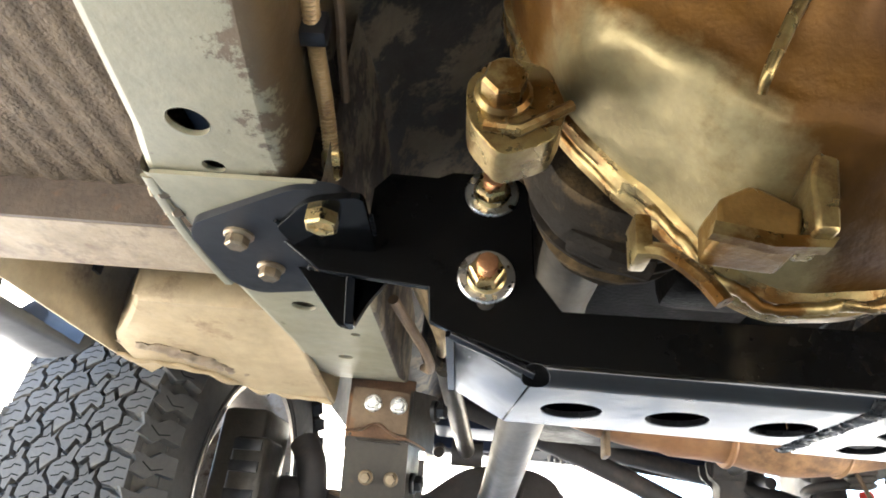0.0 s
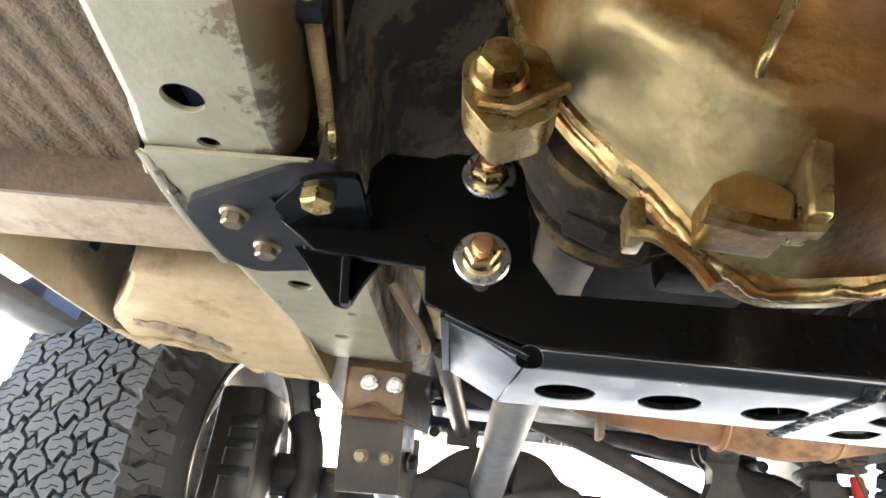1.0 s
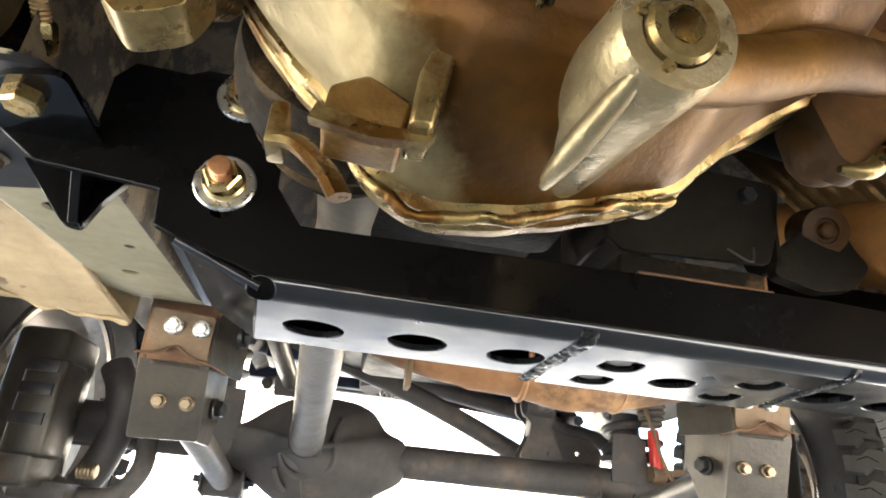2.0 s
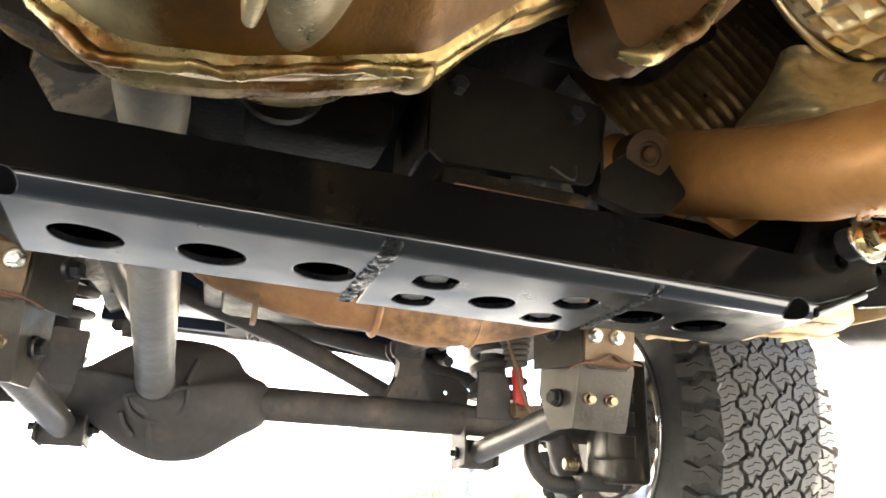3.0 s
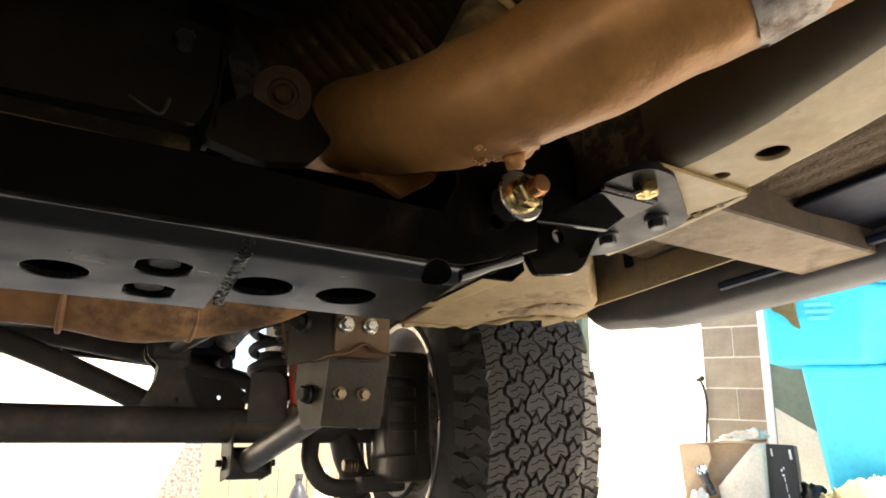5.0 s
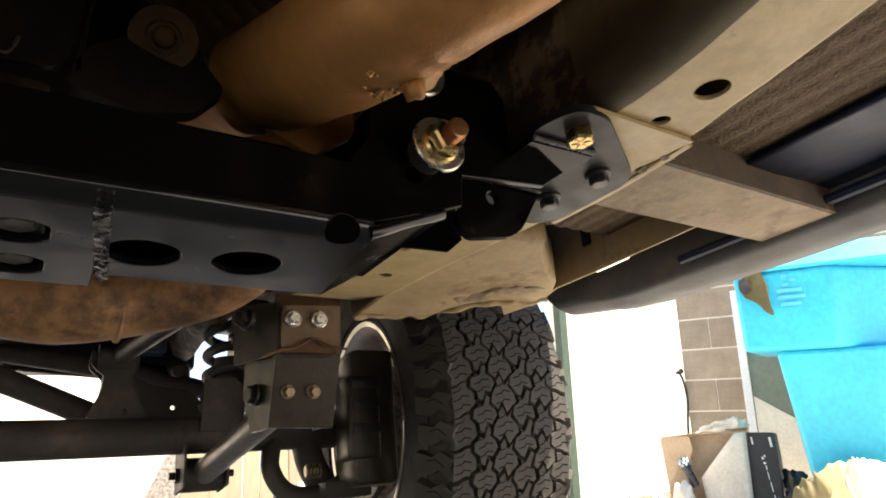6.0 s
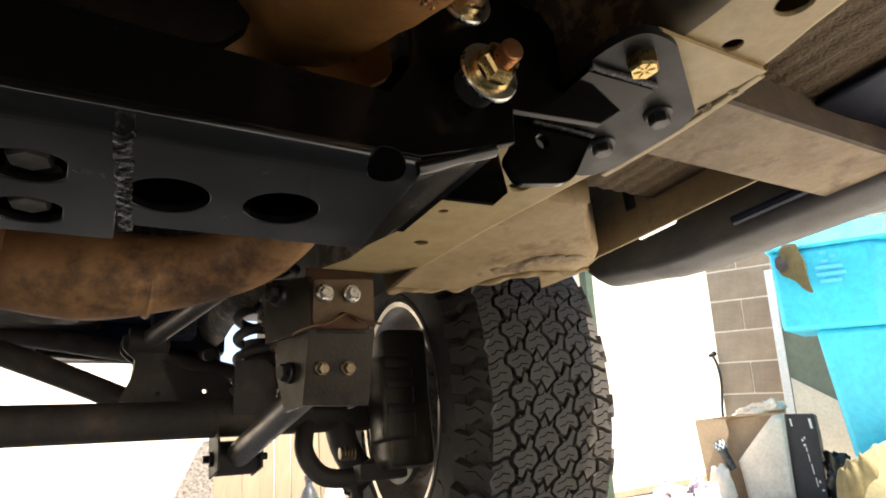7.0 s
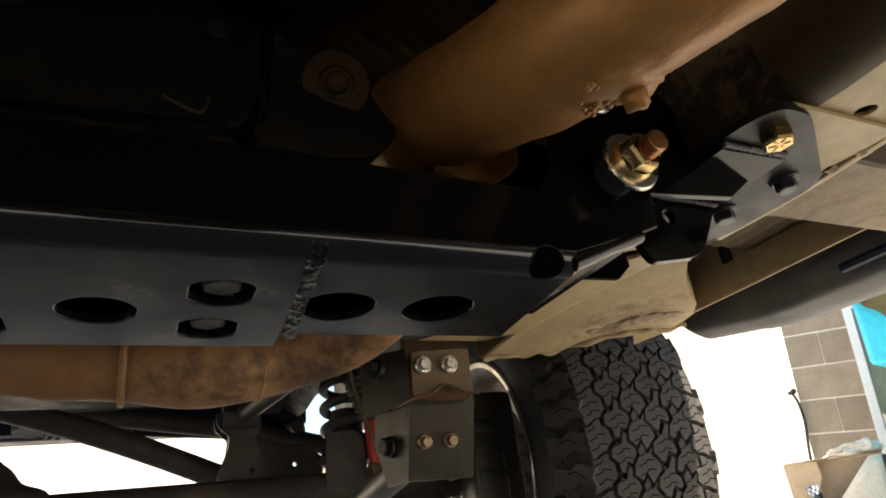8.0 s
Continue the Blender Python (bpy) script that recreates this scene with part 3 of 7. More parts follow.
        prof = rounded([(0.77, max(top, z + 0.014)), (0.765, z + 0.012), (0.80, z), (0.855, z + 0.008), (0.875, z + 0.05), (0.88, 0.72 if y < 0.05 else max(0.603, z + 0.055))], [0, 0.01, 0.012, 0.015, 0.02, 0])
        rows.append([bm.verts.new((s * x, y, max(zz, z))) for x, zz in prof])
    for a, b in zip(rows, rows[1:]):
        for k in range(len(a) - 1):
            bm.faces.new((a[k], a[k + 1], b[k + 1], b[k]))
    bm.faces.new(rows[-1])
    part("outer_sill", bm, SILLDUST, body, "mud-dusted dark painted sill")
    bm = B()
    sweep(bm, [(s * 0.752, -0.4 + 0.1 * k, 0.556) for k in range(6)], 0.006, 8)
    part("sill_pinch_weld", bm, BODYDARK, body)
    # door side and front wing, closing the shell
    bm = B()
    box(bm, (s * 0.868, -2.4, 0.62), (s * 0.90, 0.10, 1.55))
    box(bm, (s * 0.868, 0.10, 0.72), (s * 0.90, 0.40, 1.55))
    box(bm, (s * 0.868, 0.40, 0.98), (s * 0.90, 1.40, 1.15))
    part("body_side", bm, BODYDARK, body)
    # flare out of view, added to keep direct sun off the tread
    arch = ((0.384, 0.745), (0.415, 0.87), (0.52, 0.985), (0.70, 1.02), (0.87, 1.03), (1.05, 1.02), (1.22, 0.985), (1.33, 0.86), (1.37, 0.72))
    sheet("wheel_arch_flare", [[(s * 0.895, y, z), (s * 0.95, y, z - 0.004), (s * 0.985, y, z - 0.012), (s * 0.992, y + 0.02 * (0.87 - y), z - 0.035)] for y, z in arch], BOOT, body, "unseen black wheel arch flare, added to shade the tyre")
    # wheel housing
    sheet("wheel_housing", [[(s * 0.53, y, 0.60), (s * 0.53, y, z - 0.03), (s * 0.60, y, z), (s * 0.89, y, z)] for y, z in ((0.38, 0.68), (0.41, 0.86), (0.52, 0.97), (0.87, 1.02), (1.22, 0.97), (1.34, 0.80))], AXLE, body)
    # tunnel side from rail up to the roof of the tunnel
    g = []
    for y in [-1.6 + 0.08 * k for k in range(40)]:
        g.append([(s * x, y, z + 0.006 * math.sin(y * 23 + x * 40)) for x, z in (((0.40, 0.655), (0.372, 0.672), (0.36, 0.70), (0.30, 0.735), (0.25, 0.80), (0.16, 0.86), (0.0, 0.88)) if s < 0 or y > 0.12 else ((0.402, 0.685), (0.402, 0.75), (0.398, 0.80), (0.37, 0.86), (0.28, 0.90), (0.16, 0.90), (0.0, 0.88)))])
    sheet("floor_tunnel", g, TUNNEL, body, "grimy mottled floor tunnel sheet")
bm = B()
box(bm, (-0.89, -2.42, 0.70), (0.89, -2.36, 1.55))
box(bm, (-0.89, -2.4, 1.55), (0.89, 0.45, 1.60))
box(bm, (-0.89, 0.40, 1.12), (0.89, 1.55, 1.16))
box(bm, (-0.75, 1.46, 0.84), (0.75, 1.52, 1.12))
box(bm, (-0.36, 1.0, 0.70), (0.36, 1.5, 0.74))
part("shell", bm, BODYDARK, body, "dark blue body shell")
# two unseen boxes added across the tunnel to block light from behind
bm = B()
box(bm, (-0.365, -1.30, 0.47), (0.365, -1.25, 0.92), 0.01)
box(bm, (-0.08, -1.29, 0.27), (0.30, -1.26, 0.48), 0.01)
part("rear_panel", bm, AXLE, body, "dark unseen panel added behind to block light")
bm = B()
box(bm, (-0.72, 1.53, 0.83), (0.72, 1.63, 0.97), 0.01)
box(bm, (-0.40, 1.50, 0.676), (0.38, 1.53, 0.84), 0.006)
part("bumper", bm, BODYDARK, body, "dark front bumper")

# dark mechanicals above the crossmember, near black to carry the deep shade there
eng = thing("engine_and_gearbox", (0, 0.35, 0.62), "oily iron engine sump and gearbox, near black for the shade above the crossmember", "engine")
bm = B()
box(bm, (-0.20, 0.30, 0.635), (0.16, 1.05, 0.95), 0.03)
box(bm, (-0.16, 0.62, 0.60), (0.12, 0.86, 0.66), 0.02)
part("oil_pan", bm, ENGINE, eng, "oily engine sump, darkened for shade")
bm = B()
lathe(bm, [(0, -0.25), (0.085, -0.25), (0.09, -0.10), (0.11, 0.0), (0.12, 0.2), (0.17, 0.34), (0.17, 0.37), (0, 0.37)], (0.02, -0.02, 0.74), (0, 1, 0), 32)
part("gearbox_case", bm, ENGINE, eng, "oily gearbox housing, darkened for shade")
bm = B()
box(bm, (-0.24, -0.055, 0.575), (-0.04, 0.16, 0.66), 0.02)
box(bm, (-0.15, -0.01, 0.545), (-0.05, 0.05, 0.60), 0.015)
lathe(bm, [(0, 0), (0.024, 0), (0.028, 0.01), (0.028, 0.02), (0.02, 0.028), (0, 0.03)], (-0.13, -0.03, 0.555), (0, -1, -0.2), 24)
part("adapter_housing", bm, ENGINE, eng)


# ---- crossmember ----
cross = thing("skid_crossmember", (0, 0, 0.45), "black painted steel transmission skid crossmember bolted under the frame rails", "crossmember")


def at_y(y):
    return lambda x, z: Vector((x, y, z))


def at_z(z):
    return lambda x, y: Vector((x, y, z))


YR, BR = -0.060, 0.0105
half = [(0.252, 0.4600), (0.297, 0.4745), (0.314, 0.481), (0.3165, 0.503), (0.386, 0.509), (0.413, 0.5285), (0.360, 0.5285), (0.360, 0.572), (0.350, 0.585), (0.318, 0.584), (0.308, 0.589), (0.268, 0.589), (0.256, 0.580), (0.252, 0.517), (0.238, 0.4955), (0.170, 0.4960), (0.105, 0.4990)]
outline = half + [(-0.235, 0.494)] + [(-x, z) for x, z in reversed(half[:-3])]
bm = B()
plate(bm, outline, [circle(0.281, 0.4965, 0.0055, seg=14), circle(-0.281, 0.4965, 0.0055, seg=14)], at_y(YR), (0, 0.005, 0))
part("rear_plate", bm, BLACK, cross, "glossy black rear plate", smooth=30, bevel=0.0008)
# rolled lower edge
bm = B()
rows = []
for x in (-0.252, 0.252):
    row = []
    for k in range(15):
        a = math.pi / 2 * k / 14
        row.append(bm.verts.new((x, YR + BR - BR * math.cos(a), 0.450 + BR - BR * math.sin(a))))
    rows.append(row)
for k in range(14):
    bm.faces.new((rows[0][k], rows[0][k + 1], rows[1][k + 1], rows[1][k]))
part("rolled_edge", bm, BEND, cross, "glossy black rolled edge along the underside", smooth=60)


def oval(cx, cy, rx, ry):
    """A round hole cut off flat on two sides."""
    pts = []
    for k in range(32):
        a = 2 * math.pi * k / 32
        pts.append((cx + max(-rx * 0.86, min(rx * 0.86, rx * math.cos(a))), cy + ry * math.sin(a)))
    return pts


SECTIONS = (
    ("skid_plate", [(-0.252, -0.0495), (-0.058, -0.0495), (-0.0645, 0.045), (-0.262, 0.045)], [circle(-0.2205, 0.0, 0.0195), circle(-0.153, 0.0, 0.0195), circle(-0.0856, 0.002, 0.0195)]),
    ("skid_plate", [(-0.0578, -0.0495), (0.120, -0.0495), (0.124, 0.066), (-0.052, 0.066)], [circle(0.035, 0.0165, 0.0165), oval(-0.016, -0.010, 0.0165, 0.0155), oval(-0.017, 0.037, 0.0165, 0.0155), oval(0.0862, -0.010, 0.0165, 0.0155), oval(0.085, 0.038, 0.0165, 0.0155)]),
    ("skid_plate", [(0.1204, -0.0495), (0.252, -0.0495), (0.262, 0.043), (0.1304, 0.043)], [circle(0.1435, 0.002, 0.0195), circle(0.199, 0.0, 0.0195)]),
)
for name, outer, holes in SECTIONS:
    bm = B()
    plate(bm, outer, holes, at_z(0.450), (0, 0, 0.005))
    part(name, bm, PLATE, cross, "scuffed satin black underside plate with lightening holes", bevel=0.0007)
for s in (-1, 1):
    bm = B()
    vs = [bm.verts.new(p) for p in ((s * 0.252, -0.0565, 0.4545), (s * 0.2525, -0.0495, 0.4502), (s * 0.262, 0.044, 0.4502), (s * 0.298, 0.062, 0.4735), (s * 0.298, -0.0585, 0.4735))]
    bm.faces.new(vs)
    ext = bmesh.ops.extrude_face_region(bm, geom=list(bm.faces), use_keep_orig=True)
    bmesh.ops.translate(bm, verts=[g for g in ext["geom"] if isinstance(g, bmesh.types.BMVert)], vec=(0, 0, 0.005))
    part("end_ramp", bm, PLATE, cross, "upturned end of the underside plate", bevel=0.0008)
    bm = B()
    plate(bm, [(-0.055, 0.474), (0.062, 0.474), (0.062, 0.528), (-0.055, 0.528)], [], lambda y, z: Vector((s * 0.2985, y, z)), (s * 0.005, 0, 0))
    part("end_plate", bm, BLACK, cross)
    # dark patch laid on the bend for the shade of a relief hole, and its edge
    hr = 0.0078 if s < 0 else 0.0097

    def on_bend(u, v, out):
        a = math.pi / 4 + v / BR
        over = max(0.0, a - math.pi / 2) * BR - max(0.0, -a) * BR
        a = max(0.0, min(math.pi / 2, a))
        y, z = YR + BR - (BR + out) * math.cos(a), 0.450 + BR - (BR + out) * math.sin(a)
        return (s * ((0.2495 if s < 0 else 0.234) + u), y + max(0.0, over), z - min(0.0, over))

    bm = B()
    rings = [[bm.verts.new(on_bend(0, 0, 0.0006))]] + [[bm.verts.new(on_bend(r * math.cos(q), r * math.sin(q), 0.0006)) for q in (2 * math.pi * k / 28 for k in range(28))] for r in (0.35 * hr, 0.7 * hr, hr)]
    for a, b in zip(rings, rings[1:]):
        for k in range(28):
            bm.faces.new((a[k], a[(k + 1) % 28], b[(k + 1) % 28], b[k]) if len(a) > 1 else (a[0], b[k], b[(k + 1) % 28]))
    relief = part("relief_hole", bm, HOLE_SHADE, cross, "dark patch at the bend in place of a relief hole", smooth=70)
    bm = B()
    sweep(bm, [on_bend((hr + 0.0002) * math.cos(q), (hr + 0.0002) * math.sin(q), 0.0002) for q in (2 * math.pi * k / 40 for k in range(41))], 0.00045, 6)
    part("hole_edge", bm, WELD if s < 0 else BLACK, relief)
    bm = B()
    sweep(bm, [(s * (0.250 + 0.050 * k / 12), YR + 0.0030, 0.4545 + 0.0205 * k / 12) for k in range(13)], lambda t: (0.0030 if s < 0 else 0.0040) + 0.0004 * math.sin(t * 9), 14)
    part("rolled_corner", bm, PLATE, cross, "rounded bend along the ramp", smooth=80)
    # two through bolts with washers
    nx = 0.2815 if s < 0 else 0.2915
    gap = 0.0 if s < 0 else 0.0155
    if gap:
        bm = B()
        lathe(bm, [(0, 0), (0.0125, 0), (0.0125, gap), (0, gap)], (s * 0.2895, YR, 0.5105), (0, -1, 0), 24)
        part("spacer", bm, DARKBOLT, cross, "short dark spacer")
    stud_nut(cross, (s * 0.2815 if s < 0 else 0.2895, YR - gap, 0.5125 if s < 0 else 0.5098), (0, -1, -0.02), turn=0.25)
    stud_nut(cross, (s * nx, YR, 0.5735), (0, -1, -0.02), turn=0.6, stud=0.009 if s > 0 else 0.0062)
# front wall and lid of the channel
bm = B()
plate(bm, [(-0.262, 0.4555), (-0.0645, 0.4555), (-0.0645, 0.500), (-0.262, 0.500)], [], at_y(0.0445), (0, -0.004, 0))
plate(bm, [(-0.052, 0.4555), (0.124, 0.4555), (0.124, 0.500), (-0.052, 0.500)], [], at_y(0.0655), (0, -0.004, 0))
plate(bm, [(0.1304, 0.4555), (0.262, 0.4555), (0.262, 0.500), (0.1304, 0.500)], [], at_y(0.0425), (0, -0.004, 0))
part("front_wall", bm, BLACK, cross)
bm = B()
plate(bm, [(-0.262, YR + 0.006), (0.262, YR + 0.006), (0.262, 0.0385), (0.124, 0.0385), (0.124, 0.061), (-0.052, 0.061), (-0.052, 0.0385), (-0.262, 0.0385)], [], at_z(0.488), (0, 0, 0.004))
part("lid", bm, BLACK, cross)
# black plate added to keep the gap over the crossmember dark
bm = B()
plate(bm, [(0.140, 0.490), (0.262, 0.490), (0.368, 0.494), (0.381, 0.505), (0.376, 0.548), (0.362, 0.556), (0.362, 0.605), (0.300, 0.605), (0.262, 0.557), (0.140, 0.557)], [], at_y(0.0365), (0, 0.004, 0))
part("end_wall", bm, BLACK, cross)
bm = B()
plate(bm, [(-0.283, 0.600), (-0.262, 0.580), (-0.240, 0.580), (-0.240, 0.622), (-0.283, 0.622)], [], at_y(-0.030), (0, 0.004, 0))
part("tab", bm, RUSTBRK, cross, "rust-brown tab behind the nut", bevel=0.001)
# welds at the two joints
for x0, x1, yf in ((-0.0578, -0.0615, 0.060), (0.1195, 0.1285, 0.050)):
    bm = B()
    w = 0.0058 if x0 < 0 else 0.0036
    n = 44
    pts = [Vector((x0, YR + BR - (BR + 0.0002) * math.cos(a), 0.450 + BR - (BR + 0.0002) * math.sin(a))) for a in (0.45 + 1.1 * k / 8 for k in range(8))]
    pts += [Vector((x0 + (x1 - x0) * k / n, -0.049 + (yf + 0.049) * k / n, 0.4498)) for k in range(n + 1)]
    m = len(pts)
    sweep(bm, pts, lambda t: w * (0.86 + 0.14 * abs(math.sin(t * m * 1.1))), 14, flat=0.24, up=(0, 0, 1))
    for v in bm.verts:
        v.co += Vector((0.0016 * noise.noise(v.co * 300), 0.0012 * noise.noise(v.co * 280 + Vector((5, 0, 0))), 0.0011 * noise.noise(v.co * 420 + Vector((0, 7, 0)))))
    part("weld_bead", bm, SPLICE, cross, "rippled weld bead under glossy black paint", smooth=30)
# hidden mount bolts seen in the flattened holes
for x, y in ((-0.016, -0.010), (-0.017, 0.037), (0.0862, -0.010), (0.085, 0.038)):
    bm = B()
    lathe(bm, [(0, -0.012), (0.0125, -0.012), (0.0125, 0.0), (0.0105, 0.001), (0.0092, 0.001)], (x, y, 0.4610), (0, 0, -1), 24)
    lathe(bm, [(0.0098, 0.0), (0.0098, 0.007), (0.0085, 0.0085), (0, 0.0085)], (x, y, 0.4610), (0, 0, -1), 6, 0.4)
    part("mount_bolt", bm, BOLTGREY, cross, "dusty recessed mount bolt head", smooth=25)

# mount plates with bolts under the rails
for s in (-1, 1):
    bm = B()
    pts = rounded([(0.357, -0.100), (0.366, -0.121), (0.392, -0.121), (0.468, -0.072), (0.476, -0.055), (0.472, 0.016), (0.455, 0.034), (0.41, 0.022), (0.357, -0.005)], [0.012, 0.012, 0.010, 0.006, 0.010, 0.012, 0.012, 0.004, 0.004])
    plate(bm, [(s * x, y) for x, y in pts], [], at_z(0.529), (0, 0, 0.006))
    part("mount_plate", bm, MOUNTPLATE, cross, "satin black mounting plate under the rail", bevel=0.0008)
    if s > 0:
        bead(cross, (0.412, YR - 0.0265, 0.5275), (0.357, YR - 0.0255, 0.5275), (0, -1, 0), 0.0055, WELD)
        shelf = [(0.357, YR - 0.024), (0.412, YR - 0.025), (0.413, YR + 0.002), (0.357, YR + 0.002)]
    else:
        bead(cross, (-0.351, -0.100, 0.5275), (-0.351, -0.078, 0.5275), (1, 0, 0), 0.003)
        bead(cross, (-0.411, -0.086, 0.5275), (-0.406, -0.076, 0.5275), (-1, 0, 0), 0.003)
        shelf = rounded([(-0.352, -0.124), (-0.384, -0.116), (-0.410, -0.083), (-0.396, -0.020), (-0.352, -0.020)], [0.008, 0.010, 0.004, 0.002, 0.001])
    bm = B()
    plate(bm, shelf, [], at_z(0.5245), (0, 0, 0.0042))
    part("shelf", bm, BLACK, cross, "black shelf welded under the mounting plate", bevel=0.0006)
    bx = 0.384 if s > 0 else 0.378
    hexbolt(cross, (s * bx, -0.1015, 0.529 if s > 0 else 0.5245), (0, 0, -1), 0.0178 if s < 0 else 0.0165, 0.0090, material=GOLD, name="bolt", label="yellow zinc hex bolt with radial head marks", turn=0.15)
    mark = B()
    for k in range(6):
        a = k * math.pi / 3 + 0.2
        plate(mark, [(0.002, -0.0005), (0.0062, -0.0005), (0.0062, 0.0005), (0.002, 0.0005)], [], lambda u, v, a=a: Vector((s * bx + u * math.cos(a) - v * math.sin(a), -0.1015 + u * math.sin(a) + v * math.cos(a), 0.5198 if s > 0 else 0.5153)), (0, 0, -0.0004))
    part("head_mark", mark, GOLD, cross)
    for x, y in ((0.441, -0.062), (0.432, -0.016)):
        hexbolt(cross, (s * x, y, 0.529), (0, 0, -1), 0.0128, 0.0075, flange=0.0098, material=BOLT if s < 0 else DARKBOLT, label="dull flanged hex bolt" if s < 0 else "black-painted flanged hex bolt", turn=0.5)
    # front gusset plate with a round hole and a rounded lower end
    bm = B()
    if s > 0:
        pts = rounded([(0.340, 0.5285), (0.419, 0.5285), (0.391, 0.4865), (0.345, 0.479), (0.336, 0.495), (0.347, 0.510)], [0, 0, 0.014, 0.006, 0.006, 0.006])
    else:
        pts = rounded([(0.345, 0.5285), (0.412, 0.5285), (0.378, 0.489), (0.367, 0.487), (0.360, 0.505)], [0, 0, 0.004, 0.004, 0.006])
    plate(bm, [(s * x, z) for x, z in pts], [circle(0.3705, 0.5150, 0.0055, seg=16)] if s > 0 else [], at_y(-0.021), (0, 0.006, 0))
    part("gusset_plate", bm, BLACK, cross, "black gusset plate with a round hole", bevel=0.0006)
    bead(cross, (s * (0.404 if s < 0 else 0.417), -0.024, 0.5275), (s * 0.36, -0.024, 0.5275), (0, -1, 0), 0.005)
bm = B()
plate(bm, [(-0.054, 0.5285), (-0.021, 0.5285), (-0.021, 0.487), (-0.028, 0.487), (-0.050, 0.520)], [], lambda y, z: Vector((-0.3715, y, z)), (0.006, 0, 0))
part("gusset_rib", bm, BLACK, cross, bevel=0.0006)
hexbolt(cross, (-0.379, -0.040, 0.529), (0, 0, -1), 0.012, 0.007, material=GOLD)


# ---- brake line inside the left rail ----
line = thing("brake_line", (-0.368, -0.12, 0.54), "corrugated brass-coloured line clipped along the rail", "line")
bm = B()
path = smooth_path([(-0.3775, -0.103, 0.556), (-0.379, -0.130, 0.5735), (-0.379, -0.16, 0.581), (-0.378, -0.19, 0.586), (-0.374, -0.24, 0.593), (-0.366, -0.35, 0.61), (-0.365, -0.8, 0.64)], 60)
sweep(bm, path, lambda t: 0.0044 + 0.0006 * math.sin(t * len(path) * 1.55), 12)
part("hose", bm, HOSE, line, "ribbed tan convoluted hose")
bm = B()
lathe(bm, [(0.0055, 0), (0.0066, 0.002), (0.0066, 0.010), (0.0055, 0.012), (0.0055, 0.016), (0.0035, 0.018), (0, 0.018)], (-0.3775, -0.112, 0.563), (0.0, 0.80, -0.60), 8)
part("fitting", bm, GOLD, line, "brass hose fitting")
bm = B()
box(bm, (-0.389, -0.190, 0.576), (-0.370, -0.180, 0.592), 0.002)
part("clip", bm, DARKBOLT, line, "black hose clip")
bm = B()
sweep(bm, smooth_path([(-0.372, -0.125, 0.59), (-0.370, -0.16, 0.598), (-0.367, -0.19, 0.60), (-0.364, -0.30, 0.62), (-0.362, -0.6, 0.65)], 8), 0.0028, 8)
part("thin_pipe", bm, RUSTBRK, line, "thin rusty hard pipe")

# hoses along the inner side of the left rail ahead of the crossmember
for name, pts, r, m, label in (("fuel_hose", [(-0.345, 0.02, 0.575), (-0.340, 0.12, 0.582), (-0.322, 0.22, 0.572), (-0.328, 0.34, 0.590), (-0.35, 0.48, 0.63)], 0.0065, HOSE, "tan rubber hose beside the rail"), ("steering_hose", [(-0.355, 0.05, 0.60), (-0.33, 0.16, 0.60), (-0.335, 0.27, 0.565), (-0.31, 0.40, 0.60)], 0.009, BOOT, "dirty black hose beside the rail"), ("heater_pipe", [(-0.36, 0.10, 0.56), (-0.335, 0.20, 0.548), (-0.332, 0.26, 0.548), (-0.345, 0.33, 0.57)], 0.005, RUSTBRK, "rust-brown steel pipe beside the rail")):
    bm = B()
    sweep(bm, smooth_path(pts, 8), r, 10)
    whole(name, bm, m, label, "hose")


# ---- transfer case ----
tcase = thing("transfer_case", (-0.13, -0.23, 0.43), "oil-stained gold-brown aluminium transfer case casting", "transfer case")
FLANGE = rounded([(-0.262, 0.78), (-0.287, 0.66), (-0.283, 0.58), (-0.272, 0.545), (-0.2537, 0.515), (-0.236, 0.494), (-0.2166, 0.4766), (-0.202, 0.453), (-0.180, 0.4405), (-0.142, 0.446), (-0.107, 0.4575), (-0.0855, 0.4645), (-0.054, 0.497), (-0.028, 0.516), (0.0, 0.535), (0.03, 0.60), (0.03, 0.78)], 0.010, 3)
CX, CZ = -0.135, 0.62


def ring(bm, scale, y, wob=0.0):
    out = []
    for k, (x, z) in enumerate(FLANGE):
        f = scale + wob * math.sin(k * 1.3)
        out.append(bm.verts.new((CX + (x - CX) * f, y, CZ + (z - CZ) * f)))
    return out


def loft(bm, rows, close=False):
    for a, b in zip(rows, rows[1:]):
        for k in range(len(a)):
            bm.faces.new((a[k], a[(k + 1) % len(a)], b[(k + 1) % len(b)], b[k]))
    if close:
        bm.faces.new(rows[-1])


bm = B()
loft(bm, [ring(bm, 0.55, -0.10), ring(bm, 0.74, -0.15), ring(bm, 0.90, -0.183), ring(bm, 0.93, -0.188), ring(bm, 1.0, -0.189), ring(bm, 1.0, -0.1945), ring(bm, 0.988, -0.196), ring(bm, 0.988, -0.198), ring(bm, 1.0, -0.1995), ring(bm, 1.0, -0.2055), ring(bm, 0.975, -0.208)])
bmesh.ops.subdivide_edges(bm, edges=list(bm.edges), cuts=2, use_grid_fill=True)
for v in bm.verts:
    if v.co.y < -0.186:
        v.co += 0.0015 * Vector((noise.noise(v.co * 55), 0.8 * noise.noise(v.co * 60 + Vector((4, 0, 0))), noise.noise(v.co * 50 + Vector((0, 6, 0)))))
flange = part("mating_flange", bm, ALUPALE, tcase, "pale scraped mating flange", smooth=55)
